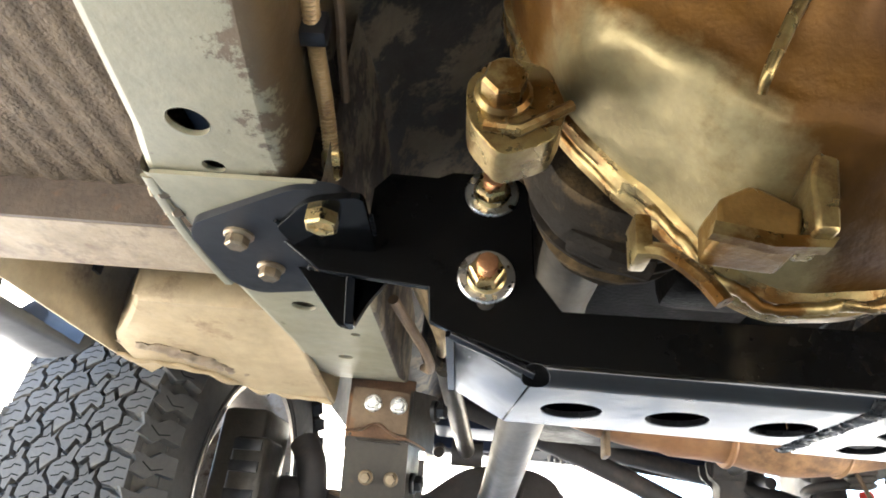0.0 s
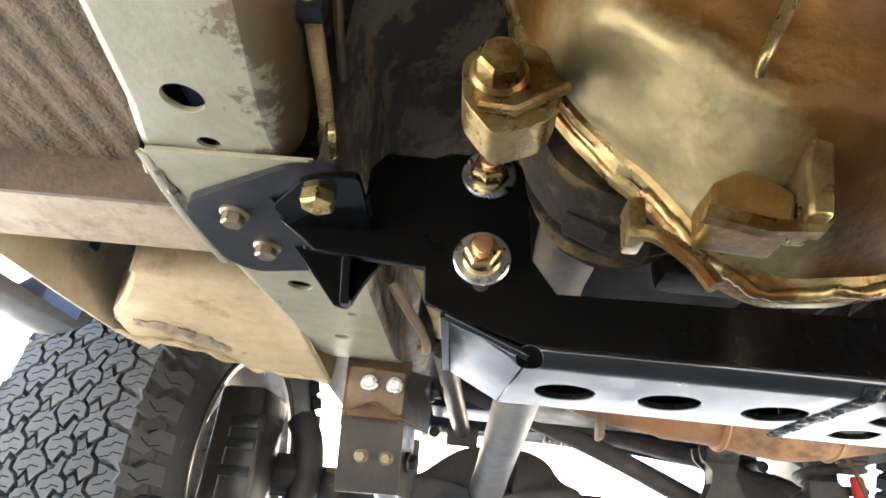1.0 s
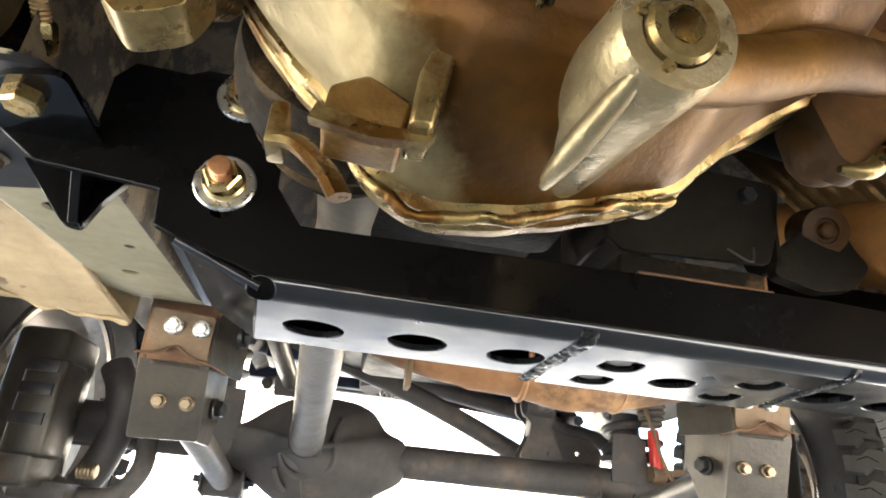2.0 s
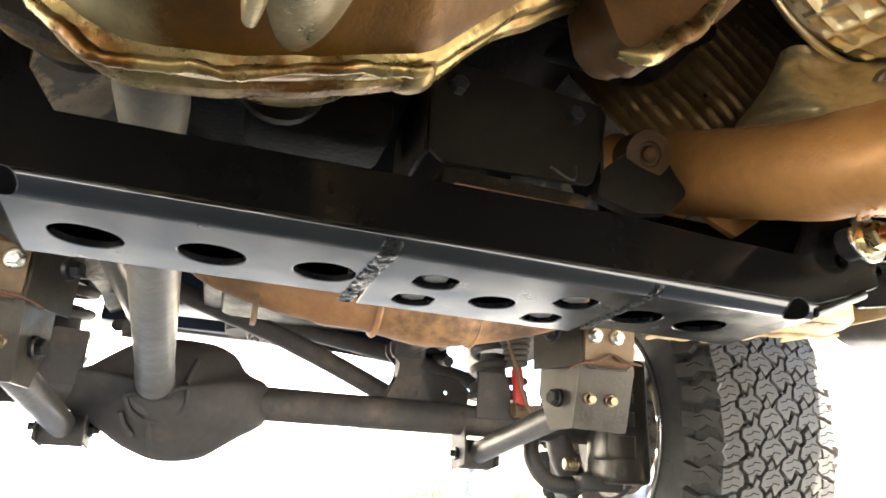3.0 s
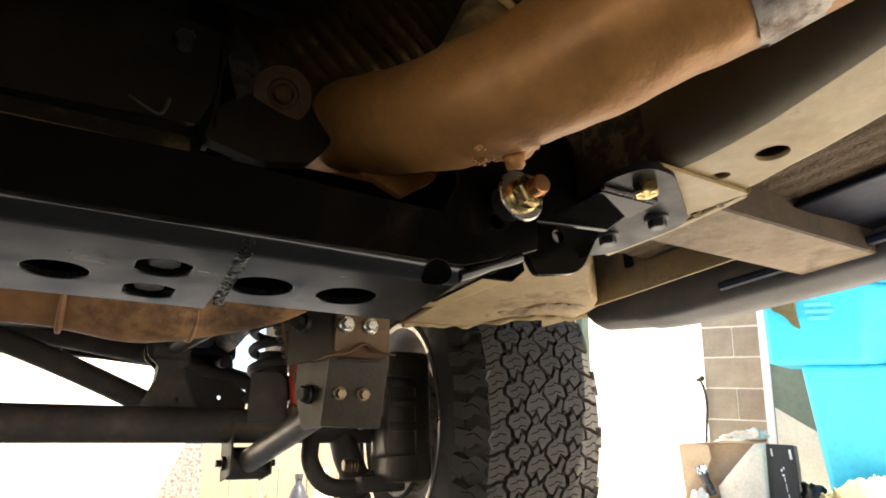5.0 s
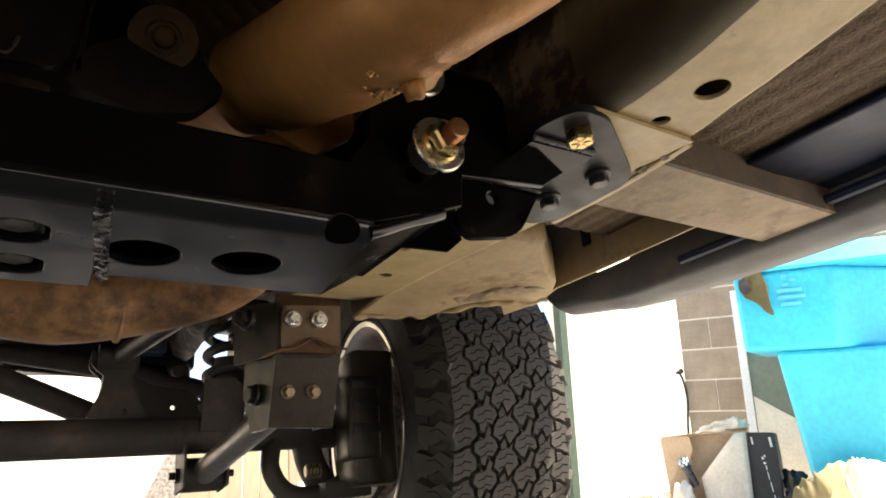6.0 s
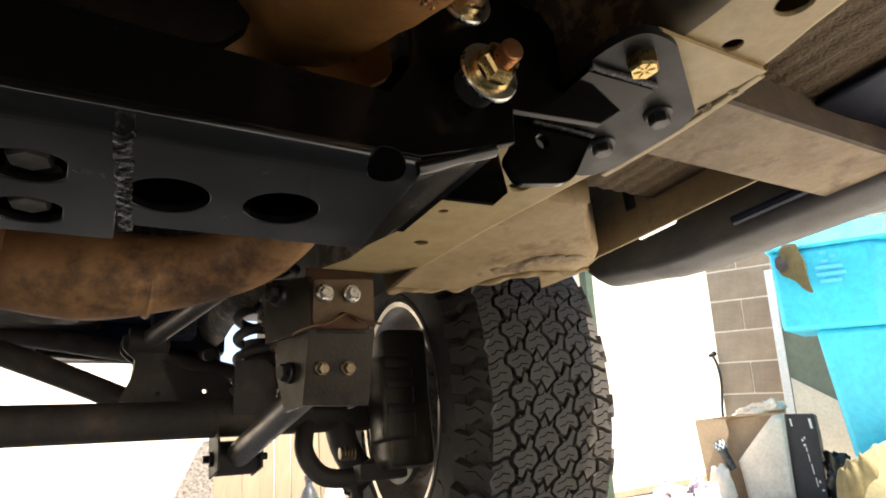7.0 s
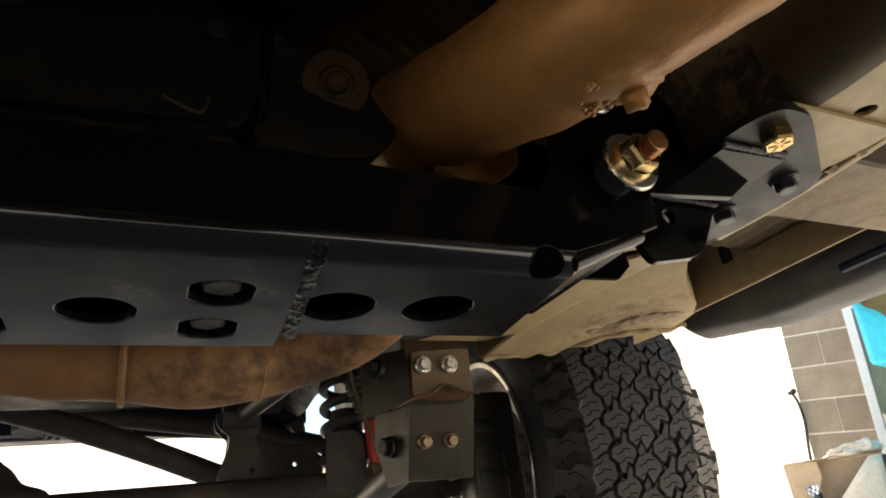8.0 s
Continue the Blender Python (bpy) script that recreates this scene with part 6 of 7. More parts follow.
def tread_cell(r):
    x0, x1 = EDGES[r], EDGES[r + 1]
    s_left, s_right = START[r] + SLANT[r][0], START[r] + SLANT[r][-1]
    e0, e1 = x0 + shift(r, s_left), x1 + shift(r + 1, s_right)
    cut = [(e0 + (e1 - e0) * f, (START[r] + q) * PITCH) for f, q in zip((0.0, 0.36, 0.62, 1.0), SLANT[r])]
    far = [(x, y + PITCH) for x, y in cut]
    pts = cut + row_line(r + 1, s_right, s_right + 1) + far[::-1] + row_line(r, s_left, s_left + 1)[::-1]
    pts = inset(pts, 0.0018)
    cx, cy = (x0 + x1) / 2, (START[r] + 0.5 + (SLANT[r][0] + SLANT[r][-1]) / 2) * PITCH
    pts = [(x - cx, y - cy) for x, y in pts]
    w = (x1 - x0) / 2
    cuts = []
    for q in (-0.26, 0.02, 0.28):
        y = q * PITCH
        cuts += [((-w * 0.78, y - 0.003), (-w * 0.15, y)), ((-w * 0.15, y), (w * 0.05, y + 0.005)), ((w * 0.05, y + 0.005), (w * 0.72, y + 0.003))][(0 if q else 1):(3 if q < 0.1 else 2)]
    return cx, cy, tread_mesh("tread_block", pts, 0.0105 if 0 < r < 5 else 0.0095, cuts, 1.0)


TREAD = [tread_cell(r) for r in range(6)]
SIDE = tread_mesh("shoulder_lug", [(-0.026, -0.012), (-0.002, -0.0200), (0.010, -0.011), (0.034, -0.015), (0.034, 0.009), (0.010, 0.014), (-0.002, 0.0055), (-0.026, 0.013), (-0.020, 0.000)], 0.0125, (((-0.012, 0.0), (0.002, -0.010)), ((0.002, -0.010), (0.018, -0.006))), 1.12)


def wheel(s):
    w = thing("all_terrain_tyre", (s * WX, WY, WZ - WR), "dusty all-terrain tyre on a cast alloy rim", "tyre", "front tyres")
    hub = Vector((s * WX, WY, WZ))
    ax = (s, 0, 0)
    bm = B()
    prof = [(0.200, -0.108), (0.214, -0.118), (0.235, -0.128), (0.270, -0.135), (0.305, -0.134), (0.335, -0.126), (0.356, -0.117), (0.371, -0.108), (0.376, -0.09), (0.378, -0.05), (0.379, 0), (0.378, 0.05), (0.376, 0.09), (0.371, 0.108), (0.356, 0.117), (0.335, 0.126), (0.305, 0.134), (0.270, 0.135), (0.235, 0.128), (0.214, 0.118), (0.200, 0.108)]
    lathe(bm, prof, hub, ax, 96)
    tyre = part("casing", bm, RUBBER, w, "dusty black rubber casing", smooth=60)
    bm = B()
    for r, h in ((0.222, -0.1235), (0.229, -0.1265), (0.330, -0.1285)):
        lathe(bm, [(r - 0.0018, h + 0.003), (r - 0.001, h - 0.0012), (r + 0.001, h - 0.0012), (r + 0.0018, h + 0.003)], hub, ax, 96)
    part("sidewall_ring", bm, RUBBER, tyre, smooth=60)
    for k in range(20):
        a = 2 * math.pi * k / 20
        bm = B()
        c = Vector((hub.x - s * 0.1345, hub.y + 0.268 * math.cos(a), hub.z + 0.268 * math.sin(a)))
        if k % 5 < 3:
            m = Matrix.Translation(c) @ Matrix.Rotation(a, 4, "X") @ Matrix.Diagonal((0.002, 0.026, 0.012, 1))
            bmesh.ops.create_cube(bm, size=1, matrix=m)
            part("sidewall_marking", bm, RUBBER, tyre, "plain raised sidewall bar")
    loc = hub - origin_of(tyre)
    rnd = random.Random(3)
    for k in range(COUNT):
        for row, (x, y, mesh) in enumerate(TREAD):
            a = 2 * math.pi * k / COUNT + y / 0.384
            ob = new("tread_block", mesh)
            ob.parent = tyre
            tilt = radians((6, 2, 0, 0, -2, -6)[row])
            ob.matrix_local = Matrix.Translation(loc) @ Matrix.Rotation(-a, 4, "X") @ Matrix.Translation((x, 0, 0.3785 - 0.003 * (row in (0, 5)))) @ Matrix.Rotation(-tilt, 4, "Y") @ Matrix.Rotation(rnd.uniform(-0.07, 0.07), 4, "Z") @ Matrix.Diagonal((rnd.uniform(0.94, 1.04), rnd.uniform(0.93, 1.04), 1, 1))
    # shoulder lugs, alternately long and short, running down the sidewall
    for k in range(COUNT):
        for q in (-1, 1):
            a = 2 * math.pi * (k + (0.5 if q < 0 else 0.62)) / COUNT
            ob = new("shoulder_lug", SIDE)
            ob.parent = tyre
            reach = 0.0 if k % 2 else 0.007
            ob.matrix_local = Matrix.Translation(loc) @ Matrix.Rotation(-a, 4, "X") @ Matrix.Translation((q * 0.1190, 0, 0.3605 - reach)) @ Matrix.Rotation(q * radians(50), 4, "Y") @ Matrix.Rotation(0 if q > 0 else math.pi, 4, "Z")
    bm = B()
    lathe(bm, [(0.213, -0.112), (0.218, -0.120), (0.215, -0.124), (0.205, -0.122), (0.199, -0.108), (0.188, -0.095), (0.182, -0.03), (0.182, 0.05), (0.19, 0.09), (0.2, 0.10), (0.214, 0.108), (0.217, 0.116), (0.208, 0.118)], hub, ax, 72)
    rim = part("rim", bm, RIM, w, "dusty bare alloy rim barrel", smooth=50)
    bm = B()
    for k in range(8):
        a = 2 * math.pi * k / 8
        d0, d1 = Vector((0, math.cos(a), math.sin(a))), Vector((0, -math.sin(a), math.cos(a)))
        o = hub + Vector((s * 0.05, 0, 0))
        pts = [o + d0 * 0.055 + d1 * 0.036, o + d0 * 0.055 - d1 * 0.036, o + d0 * 0.186 - d1 * 0.030 + Vector((s * 0.02, 0, 0)), o + d0 * 0.186 + d1 * 0.030 + Vector((s * 0.02, 0, 0))]
        vs = [bm.verts.new(p) for p in pts]
        ws = [bm.verts.new(p + Vector((s * 0.018, 0, 0))) for p in pts]
        bm.faces.new(vs)
        bm.faces.new(ws)
        for i in range(4):
            bm.faces.new((vs[i], vs[(i + 1) % 4], ws[(i + 1) % 4], ws[i]))
    lathe(bm, [(0, 0.04), (0.07, 0.04), (0.07, 0.075), (0, 0.08)], hub, ax, 32)
    part("spokes", bm, RIM, rim, "cast alloy spokes", bevel=0.003)
    # brake disc, dust shield, calliper and knuckle
    brake = thing("brake_assembly", (s * (0.67 + 0.03), WY, WZ - 0.16), "dark greasy steering knuckle with brake disc and calliper", "brake", "brake assemblies")
    bm = B()
    lathe(bm, [(0.05, 0), (0.135, 0), (0.138, 0.002), (0.138, 0.024), (0.05, 0.024)], (s * (0.675 + 0.03), WY, WZ), ax, 56)
    part("brake_disc", bm, STEELPIPE, brake, "worn brake disc")
    bm = B()
    lathe(bm, [(0.03, -0.006), (0.145, -0.006), (0.150, 0.002), (0.145, 0.004), (0.03, 0.004)], (s * (0.662 + 0.03), WY, WZ), ax, 48)
    dust = part("dust_shield", bm, AXLE, brake, "dark ribbed dust shield")
    for k in range(13):
        a = radians(-70 + k * 26)
        bm = B()
        m = Matrix.Translation((s * (0.668 + 0.03), WY + 0.10 * math.cos(a), WZ + 0.10 * math.sin(a))) @ Matrix.Rotation(a, 4, "X") @ Matrix.Diagonal((0.01, 0.055, 0.035, 1))
        bmesh.ops.create_cube(bm, size=1, matrix=m)
        part("rib", bm, AXLE, dust, bevel=0.003)
    bm = B()
    box(bm, (s * 0.612, WY - 0.165, WZ - 0.12), (s * 0.700, WY - 0.045, WZ + 0.125), 0.016)
    box(bm, (s * 0.600, WY - 0.172, WZ - 0.075), (s * 0.665, WY - 0.09, WZ + 0.075), 0.012)
    part("calliper", bm, BRACKET, brake, "dark brown calliper", bevel=0.003)
    # dark blocks on the calliper face in place of shaded slots
    for z in (-0.03, 0.015, 0.05):
        bm = B()
        box(bm, (s * 0.610, WY - 0.175, WZ + z), (s * 0.66, WY - 0.170, WZ + z + 0.018), 0.001)
        part("calliper_slot", bm, DARKBOLT, brake)
    bm = B()
    sweep(bm, smooth_path([(s * 0.60, WY, WZ + 0.10), (s * 0.575, WY - 0.01, WZ + 0.06), (s * 0.565, WY - 0.01, WZ), (s * 0.575, WY - 0.01, WZ - 0.06), (s * 0.60, WY, WZ - 0.105)], 6), 0.028, 16)
    sweep(bm, smooth_path([(s * 0.50, WY - 0.03, WZ - 0.02), (s * 0.492, WY - 0.05, WZ - 0.075), (s * 0.52, WY - 0.06, WZ - 0.118), (s * 0.575, WY - 0.06, WZ - 0.125), (s * 0.63, WY - 0.07, WZ - 0.105), (s * 0.665, WY - 0.08, WZ - 0.10)], 6), 0.017, 14)
    box(bm, (s * 0.575, WY - 0.11, WZ - 0.135), (s * 0.665, WY - 0.05, WZ - 0.105), 0.008)
    lathe(bm, [(0, -0.03), (0.026, -0.03), (0.03, 0.0), (0.024, 0.02), (0.012, 0.03), (0.012, 0.045), (0, 0.045)], (s * 0.600, WY, WZ - 0.12), (0, 0, -1), 24)
    lathe(bm, [(0, -0.05), (0.03, -0.05), (0.036, 0.0), (0.036, 0.06), (0, 0.06)], (s * 0.60, WY, WZ), ax, 28)
    part("knuckle", bm, AXLE, brake, "dark greasy steering knuckle with its curved arm", smooth=50)
    bm = B()
    prof = []
    for k in range(5):
        prof += [(0.010, 0.006 * k), (0.013, 0.006 * k + 0.003)]
    lathe(bm, [(0, 0)] + prof + [(0, 0.03)], (s * 0.545, WY - 0.09, WZ - 0.085), ax, 14)
    part("slide_pin_boot", bm, BOLT, brake, "ribbed slide pin boot")


for side in (-1, 1):
    wheel(side)
for ob in [o for o in scene.objects if o.name.split(".")[0] in ("all_terrain_tyre", "brake_assembly")]:
    pivot = Vector((math.copysign(WX, ob.location.x), WY, 0))
    ob.location = pivot + Matrix.Rotation(radians(STEER), 3, "Z") @ (ob.location - pivot)
    ob.rotation_euler = (0, 0, radians(STEER))


# ---- surroundings beside and ahead of the vehicle ----
def frame_of(origin, along):
    """Places (a along, b away, z up) from a corner on the ground."""
    u = Vector((along[0], along[1], 0)).normalized()
    v = Vector((-u.y, u.x, 0))
    o = Vector((origin[0], origin[1], GROUND))
    return lambda a, b, z: o + u * a + v * b + Vector((0, 0, z))


WALL_DIR = (0.34, -0.940)
wall_at = frame_of((3.845, 2.405), WALL_DIR)
wall_block = thing("wall_east", tuple(wall_at(0, 0, 0)), "brown-grey concrete block wall with pale mortar", "wall", kind="structure")


def slab(bm, place, a0, a1, b0, b1, z0, z1):
    vs = [bm.verts.new(place(a, b, z)) for a in (a0, a1) for b in (b0, b1) for z in (z0, z1)]
    for f in ((0, 1, 3, 2), (4, 6, 7, 5), (0, 4, 5, 1), (2, 3, 7, 6), (0, 2, 6, 4), (1, 5, 7, 3)):
        bm.faces.new([vs[k] for k in f])
    return bm


bm = slab(B(), wall_at, 0.0, 7.2, 0.0045, 0.19, 0, 2.03)
part("mortar_core", bm, MORTAR, wall_block)

bm = slab(B(), frame_of((0, 0), (1, 0)), 0, 0.400, 0, 0.03, 0, 0.192)
bmesh.ops.translate(bm, verts=bm.verts, vec=(0, 0, -GROUND))
bmesh.ops.recalc_face_normals(bm, faces=bm.faces)
bmesh.ops.bevel(bm, geom=list(bm.edges), offset=0.004, segments=1, affect="EDGES")
block_mesh = bpy.data.meshes.new("block")
bm.to_mesh(block_mesh)
bm.free()
block_mesh.materials.append(BLOCK)
turn = Matrix.Rotation(math.atan2(WALL_DIR[1], WALL_DIR[0]), 4, "Z")
half_mesh = block_mesh.copy()
half_mesh.name = "half_block"
half_mesh.transform(Matrix.Diagonal((0.487, 1, 1, 1)))
for row in range(10):
    for k in range(9):
        a = max(0.0, k * 0.405 - (0.205 if row % 2 else 0.0))
        ob = new("block", half_mesh if k == 0 and row % 2 else block_mesh)
        ob.parent = wall_block
        ob.matrix_local = Matrix.Translation(wall_at(a, 0, 0.004 + row * 0.203) - Vector(wall_block.location)) @ turn

white_at = frame_of((3.72, 3.42), (1.0, 0.0))
wall_white = whole("wall_cream", slab(B(), white_at, -0.0, 3.0, 0.0, 0.14, 0, 2.8), CREAM, "cream stucco wall panel in strong sun", "wall", kind="structure")
bm = slab(B(), white_at, 0.0, 3.0, -0.022, -0.002, 0.0, 0.045)
tagged(part("baseboard", bm, FENCE, None), "brown board along the foot of the wall", "board", kind="structure")
tap = thing("garden_tap", tuple(wall_at(-0.02, -0.03, 0.86)), "small dark outdoor tap with a thin hanging hose", "tap")
bm = B()
lathe(bm, [(0, -0.05), (0.012, -0.05), (0.012, 0.02), (0.018, 0.024), (0.018, 0.034), (0, 0.036)], wall_at(-0.02, -0.03, 0.87), (0.9, 0.3, 0.15), 14)
part("spout", bm, DARKBOLT, tap, "dark metal spout")
bm = B()
sweep(bm, smooth_path([wall_at(-0.02, -0.03, 0.86), wall_at(0.0, -0.03, 0.80), wall_at(0.01, -0.03, 0.68), wall_at(-0.01, -0.03, 0.45), wall_at(-0.01, -0.03, 0.02)], 6), 0.009, 10)
part("hose", bm, BOTTLE, tap, "thin dark hose")
bm = slab(B(), frame_of((3.50, 3.22), (1.0, 0.0)), 0, 0.07, 0, 0.07, 0, 2.6)
whole("green_post", bm, DARKGREEN, "dark green painted post", "post")

# leaning window frame
wf = frame_of((3.675, 1.90), (0.42, -0.907))
win = thing("window_frame", tuple(wf(0, 0, 0)), "white painted window frame leaning on the block wall", "window frame")
for name, a0, a1, z0, z1 in (("stile", 0.0, 0.045, 0.0, 1.25), ("stile", 0.56, 0.605, 0.0, 1.25), ("rail", 0.045, 0.56, 0.0, 0.05), ("rail", 0.045, 0.56, 1.2, 1.25)):
    part(name, slab(B(), wf, a0, a1, 0.0, 0.04, z0, z1), WHITEFRAME, win, bevel=0.003)
# pane tint and white patch put the glass's reflections in as colour
part("pane", slab(B(), wf, 0.045, 0.56, 0.015, 0.025, 0.05, 1.2), GLASS, win, "greenish glass pane")
bm = B()
plate(bm, [(0.05, 0.052), (0.55, 0.052), (0.55, 0.30), (0.05, 0.62)], [], lambda a, z: wf(a, 0.008, z), wf(0, 0.004, 0) - wf(0, 0, 0))
part("board", bm, WHITECARD, win, "white patch on the lower pane in place of a reflection")
# blue wheeled bin
bin_at = frame_of((2.80, 1.40), (0.42, -0.907))
bluebin = thing("wheeled_bin", tuple(bin_at(0.35, 0.3, 0)), "tall bright blue plastic wheeled bin", "bin")


def taper(bm, place, lo, hi, z0, z1):
    (a0, a1, b0, b1), (c0, c1, d0, d1) = lo, hi
    vs = [bm.verts.new(place(*p)) for p in ((a0, b0, z0), (a1, b0, z0), (a1, b1, z0), (a0, b1, z0), (c0, d0, z1), (c1, d0, z1), (c1, d1, z1), (c0, d1, z1))]
    for f in ((3, 2, 1, 0), (4, 5, 6, 7), (0, 1, 5, 4), (1, 2, 6, 5), (2, 3, 7, 6), (3, 0, 4, 7)):
        bm.faces.new([vs[k] for k in f])
    return bm


part("bin_body", taper(B(), bin_at, (0.29, 0.74, 0.06, 0.56), (0.215, 0.79, 0.0, 0.62), 0.06, 0.71), BINBLUE, bluebin, "blue moulded body", bevel=0.02)
bm = B()
lo, hi = ([bm.verts.new(bin_at(a + k * 0.02 * (a - 0.4), b - k * 0.02, z)) for a, b in ((0.095, -0.05), (0.47, -0.05), (0.76, 0.28), (0.76, 0.66), (0.095, 0.66))] for k, z in ((0, 0.71), (1, 1.06)))
loft(bm, [lo, hi], True)
bm.faces.new(lo[::-1])
bmesh.ops.recalc_face_normals(bm, faces=bm.faces)
part("upper_body", bm, BINBLUE, bluebin, "wider blue collar of the bin", bevel=0.02)
part("lid", taper(B(), bin_at, (0.07, 0.94, -0.10, 0.70), (0.12, 0.89, -0.04, 0.66), 1.06, 1.16), BINBLUE, bluebin, "blue hinged lid", bevel=0.015)
bm = B()
for z, a0, a1 in ((0.96, 0.26, 0.36), (0.93, 0.26, 0.37), (0.90, 0.27, 0.35)):
    slab(bm, bin_at, a0, a1, -0.0725, -0.069, z, z + 0.016)
for k in range(3):
    a = k * 2.1
    slab(bm, bin_at, 0.295 + 0.022 * math.cos(a), 0.32 + 0.022 * math.cos(a), -0.0725, -0.069, 1.005 + 0.022 * math.sin(a), 1.02 + 0.022 * math.sin(a))
part("printed_label", bm, BINPRINT, bluebin, "pale printed lines and mark")
for q in (0.30, 0.62):
    bm = B()
    lathe(bm, [(0, -0.02), (0.10, -0.02), (0.105, 0), (0.10, 0.02), (0, 0.02)], bin_at(q, 0.56, 0.105), (WALL_DIR[0], WALL_DIR[1], 0), 24)
    part("bin_wheel", bm, DARKBOLT, bluebin, "black wheel")


def crumple(centre, size, seed, material, name, label, category, detail=3, rough=0.28):
    """A heap of creased cloth or paper resting on what is under it."""
    bm = B()
    bmesh.ops.create_icosphere(bm, subdivisions=detail, radius=1)
    for v in bm.verts:
        p = v.co * 1.7 + Vector((seed, 0, 0))
        f = 1 + rough * noise.noise(p) + rough * 0.6 * noise.noise(p * 2.3) + rough * 0.55 * abs(noise.noise(p * 4.7)) + rough * 0.25 * abs(noise.noise(p * 9.1))
        v.co = Vector((v.co.x * size[0] * f, v.co.y * size[1] * f, max(-0.75, v.co.z * f) * size[2]))
    bmesh.ops.translate(bm, verts=bm.verts, vec=Vector(centre) + Vector((0, 0, 0.75 * size[2])))
    return whole(name, bm, material, label, category, smooth=70)


glove = thing("work_glove", tuple(bin_at(0.170, -0.11, 0.83)), "olive leather work glove hooked on the bin", "glove")
for name, outline, b0, m, label in (("palm", [(0.118, 1.000), (0.140, 1.075), (0.205, 1.085), (0.226, 0.99), (0.240, 0.860), (0.222, 0.868), (0.180, 0.915), (0.135, 0.955)], -0.086, GLOVE, "drooping leather palm"), ("thumb", [(0.116, 1.025), (0.146, 1.035), (0.165, 0.985), (0.140, 0.960), (0.118, 0.985)], -0.104, AXLE, "dark folded thumb")):
    bm = B()
    plate(bm, rounded(outline, 0.012), [], lambda a, z, b0=b0: bin_at(a, b0, z), bin_at(0, -0.018, 0) - bin_at(0, 0, 0))
    lump(bm, 0.006, 22)
    part(name, bm, m, glove, label, smooth=60, bevel=0.004)

# boxes and rubbish in front of the wall
bx = frame_of((2.93, 1.93), (0.45, -0.893))


def leaf(bm, pts, b, thick=0.005):
    """A flat card cut to an outline, standing at b in the frame of the boxes."""
    return plate(bm, pts, [], lambda a, z: bx(a, b, z), bx(0, thick, 0) - bx(0, 0, 0))


carton = thing("cardboard_box", tuple(bx(0.1, 0.1, 0)), "torn open brown cardboard box", "box")
part("side", leaf(B(), [(-0.035, 0.0), (-0.030, 0.410), (0.020, 0.418), (0.115, 0.405), (0.120, 0.340), (0.098, 0.300), (0.105, 0.210), (0.080, 0.190), (0.070, 0.0)], 0.0), CARD, carton, "torn front side of brown card")
part("side", leaf(B(), [(0.05, 0.0), (0.10, 0.405), (0.385, 0.395), (0.34, 0.0)], 0.05), CARD, carton, "brown card side behind")
part("side", leaf(B(), [(-0.035, 0.0), (-0.030, 0.400), (0.30, 0.400), (0.30, 0.0)], 0.32), CARD, carton)
part("base", slab(B(), bx, -0.03, 0.32, 0.0, 0.32, 0.0, 0.006), CARD, carton)
bm = B()
plate(bm, [(-0.035, 0.0), (0.40, 0.0), (0.36, 0.25), (-0.02, 0.20)], [], lambda a, b: bx(a, b, 0.415 - 0.02 * b), (0, 0, 0.004))
part("flap", bm, CARD, carton, "brown top flap")
sheetcard = thing("white_card_sheet", tuple(bx(0.25, 0, 0)), "large bent white card sheet leaning on a cardboard box", "card")
bm = B()
rows = []
for i in range(11):
    u = i / 10
    top = 0.205 + 0.19 * min(1, u * 1.25)
    rows.append([bm.verts.new(bx(0.14 + 0.245 * u - 0.045 * (1 - j / 8) * u, -0.012 - 0.025 * math.sin(u * 2.6 + 0.4 * j / 8) * (0.4 + j / 8), top * j / 8)) for j in range(9)])
for a, b in zip(rows, rows[1:]):
    for k in range(8):
        bm.faces.new((a[k], a[k + 1], b[k + 1], b[k]))
part("sheet", bm, WHITECARD, sheetcard, "white bent card").modifiers.new("thick", "SOLIDIFY").thickness = 0.004
bm = leaf(B(), [(0.115, 0.205), (0.145, 0.190), (0.255, 0.0), (0.205, 0.0)], -0.020, 0.004)
part("torn_strip", bm, CARD, sheetcard, "torn brown strip")
black = thing("black_carton", tuple(bx(0.42, 0.1, 0)), "black glossy printed carton beside a white card sheet", "box")
part("carton", plate(B(), [(0.340, 0.0), (0.388, 0.394), (0.505, 0.380), (0.500, 0.28), (0.470, 0.0)], [], lambda a, z: bx(a, 0.0, z), bx(0, 0.22, 0) - bx(0, 0, 0)), BLACKCARD, black, bevel=0.003)
for a, z, w, h in ((0.400, 0.335, 0.007, 0.035), (0.478, 0.315, 0.010, 0.045), (0.428, 0.262, 0.007, 0.012), (0.439, 0.272, 0.006, 0.010), (0.430, 0.240, 0.010, 0.010), (0.436, 0.215, 0.004, 0.020), (0.437, 0.170, 0.003, 0.036), (0.439, 0.115, 0.004, 0.044), (0.441, 0.060, 0.004, 0.040), (0.452, 0.075, 0.007, 0.012), (0.455, 0.040, 0.010, 0.008)):
    part("printed_bar", slab(B(), bx, a, a + w, -0.003, -0.0005, z, z + h), WHITEFRAME, black)
crumple(tuple(bx(0.545, 0.04, 0.0)), (0.055, 0.06, 0.105), 12.5, DARKBOLT, "rubbish_bag", "small crumpled dark plastic bag beside a carton", "bag", detail=4, rough=0.45)
crumple(tuple(bx(0.28, 0.12, 0.41)), (0.13, 0.08, 0.030), 1.5, WHITECARD, "crumpled_paper", "crumpled white paper on a cardboard box", "paper", rough=0.5)
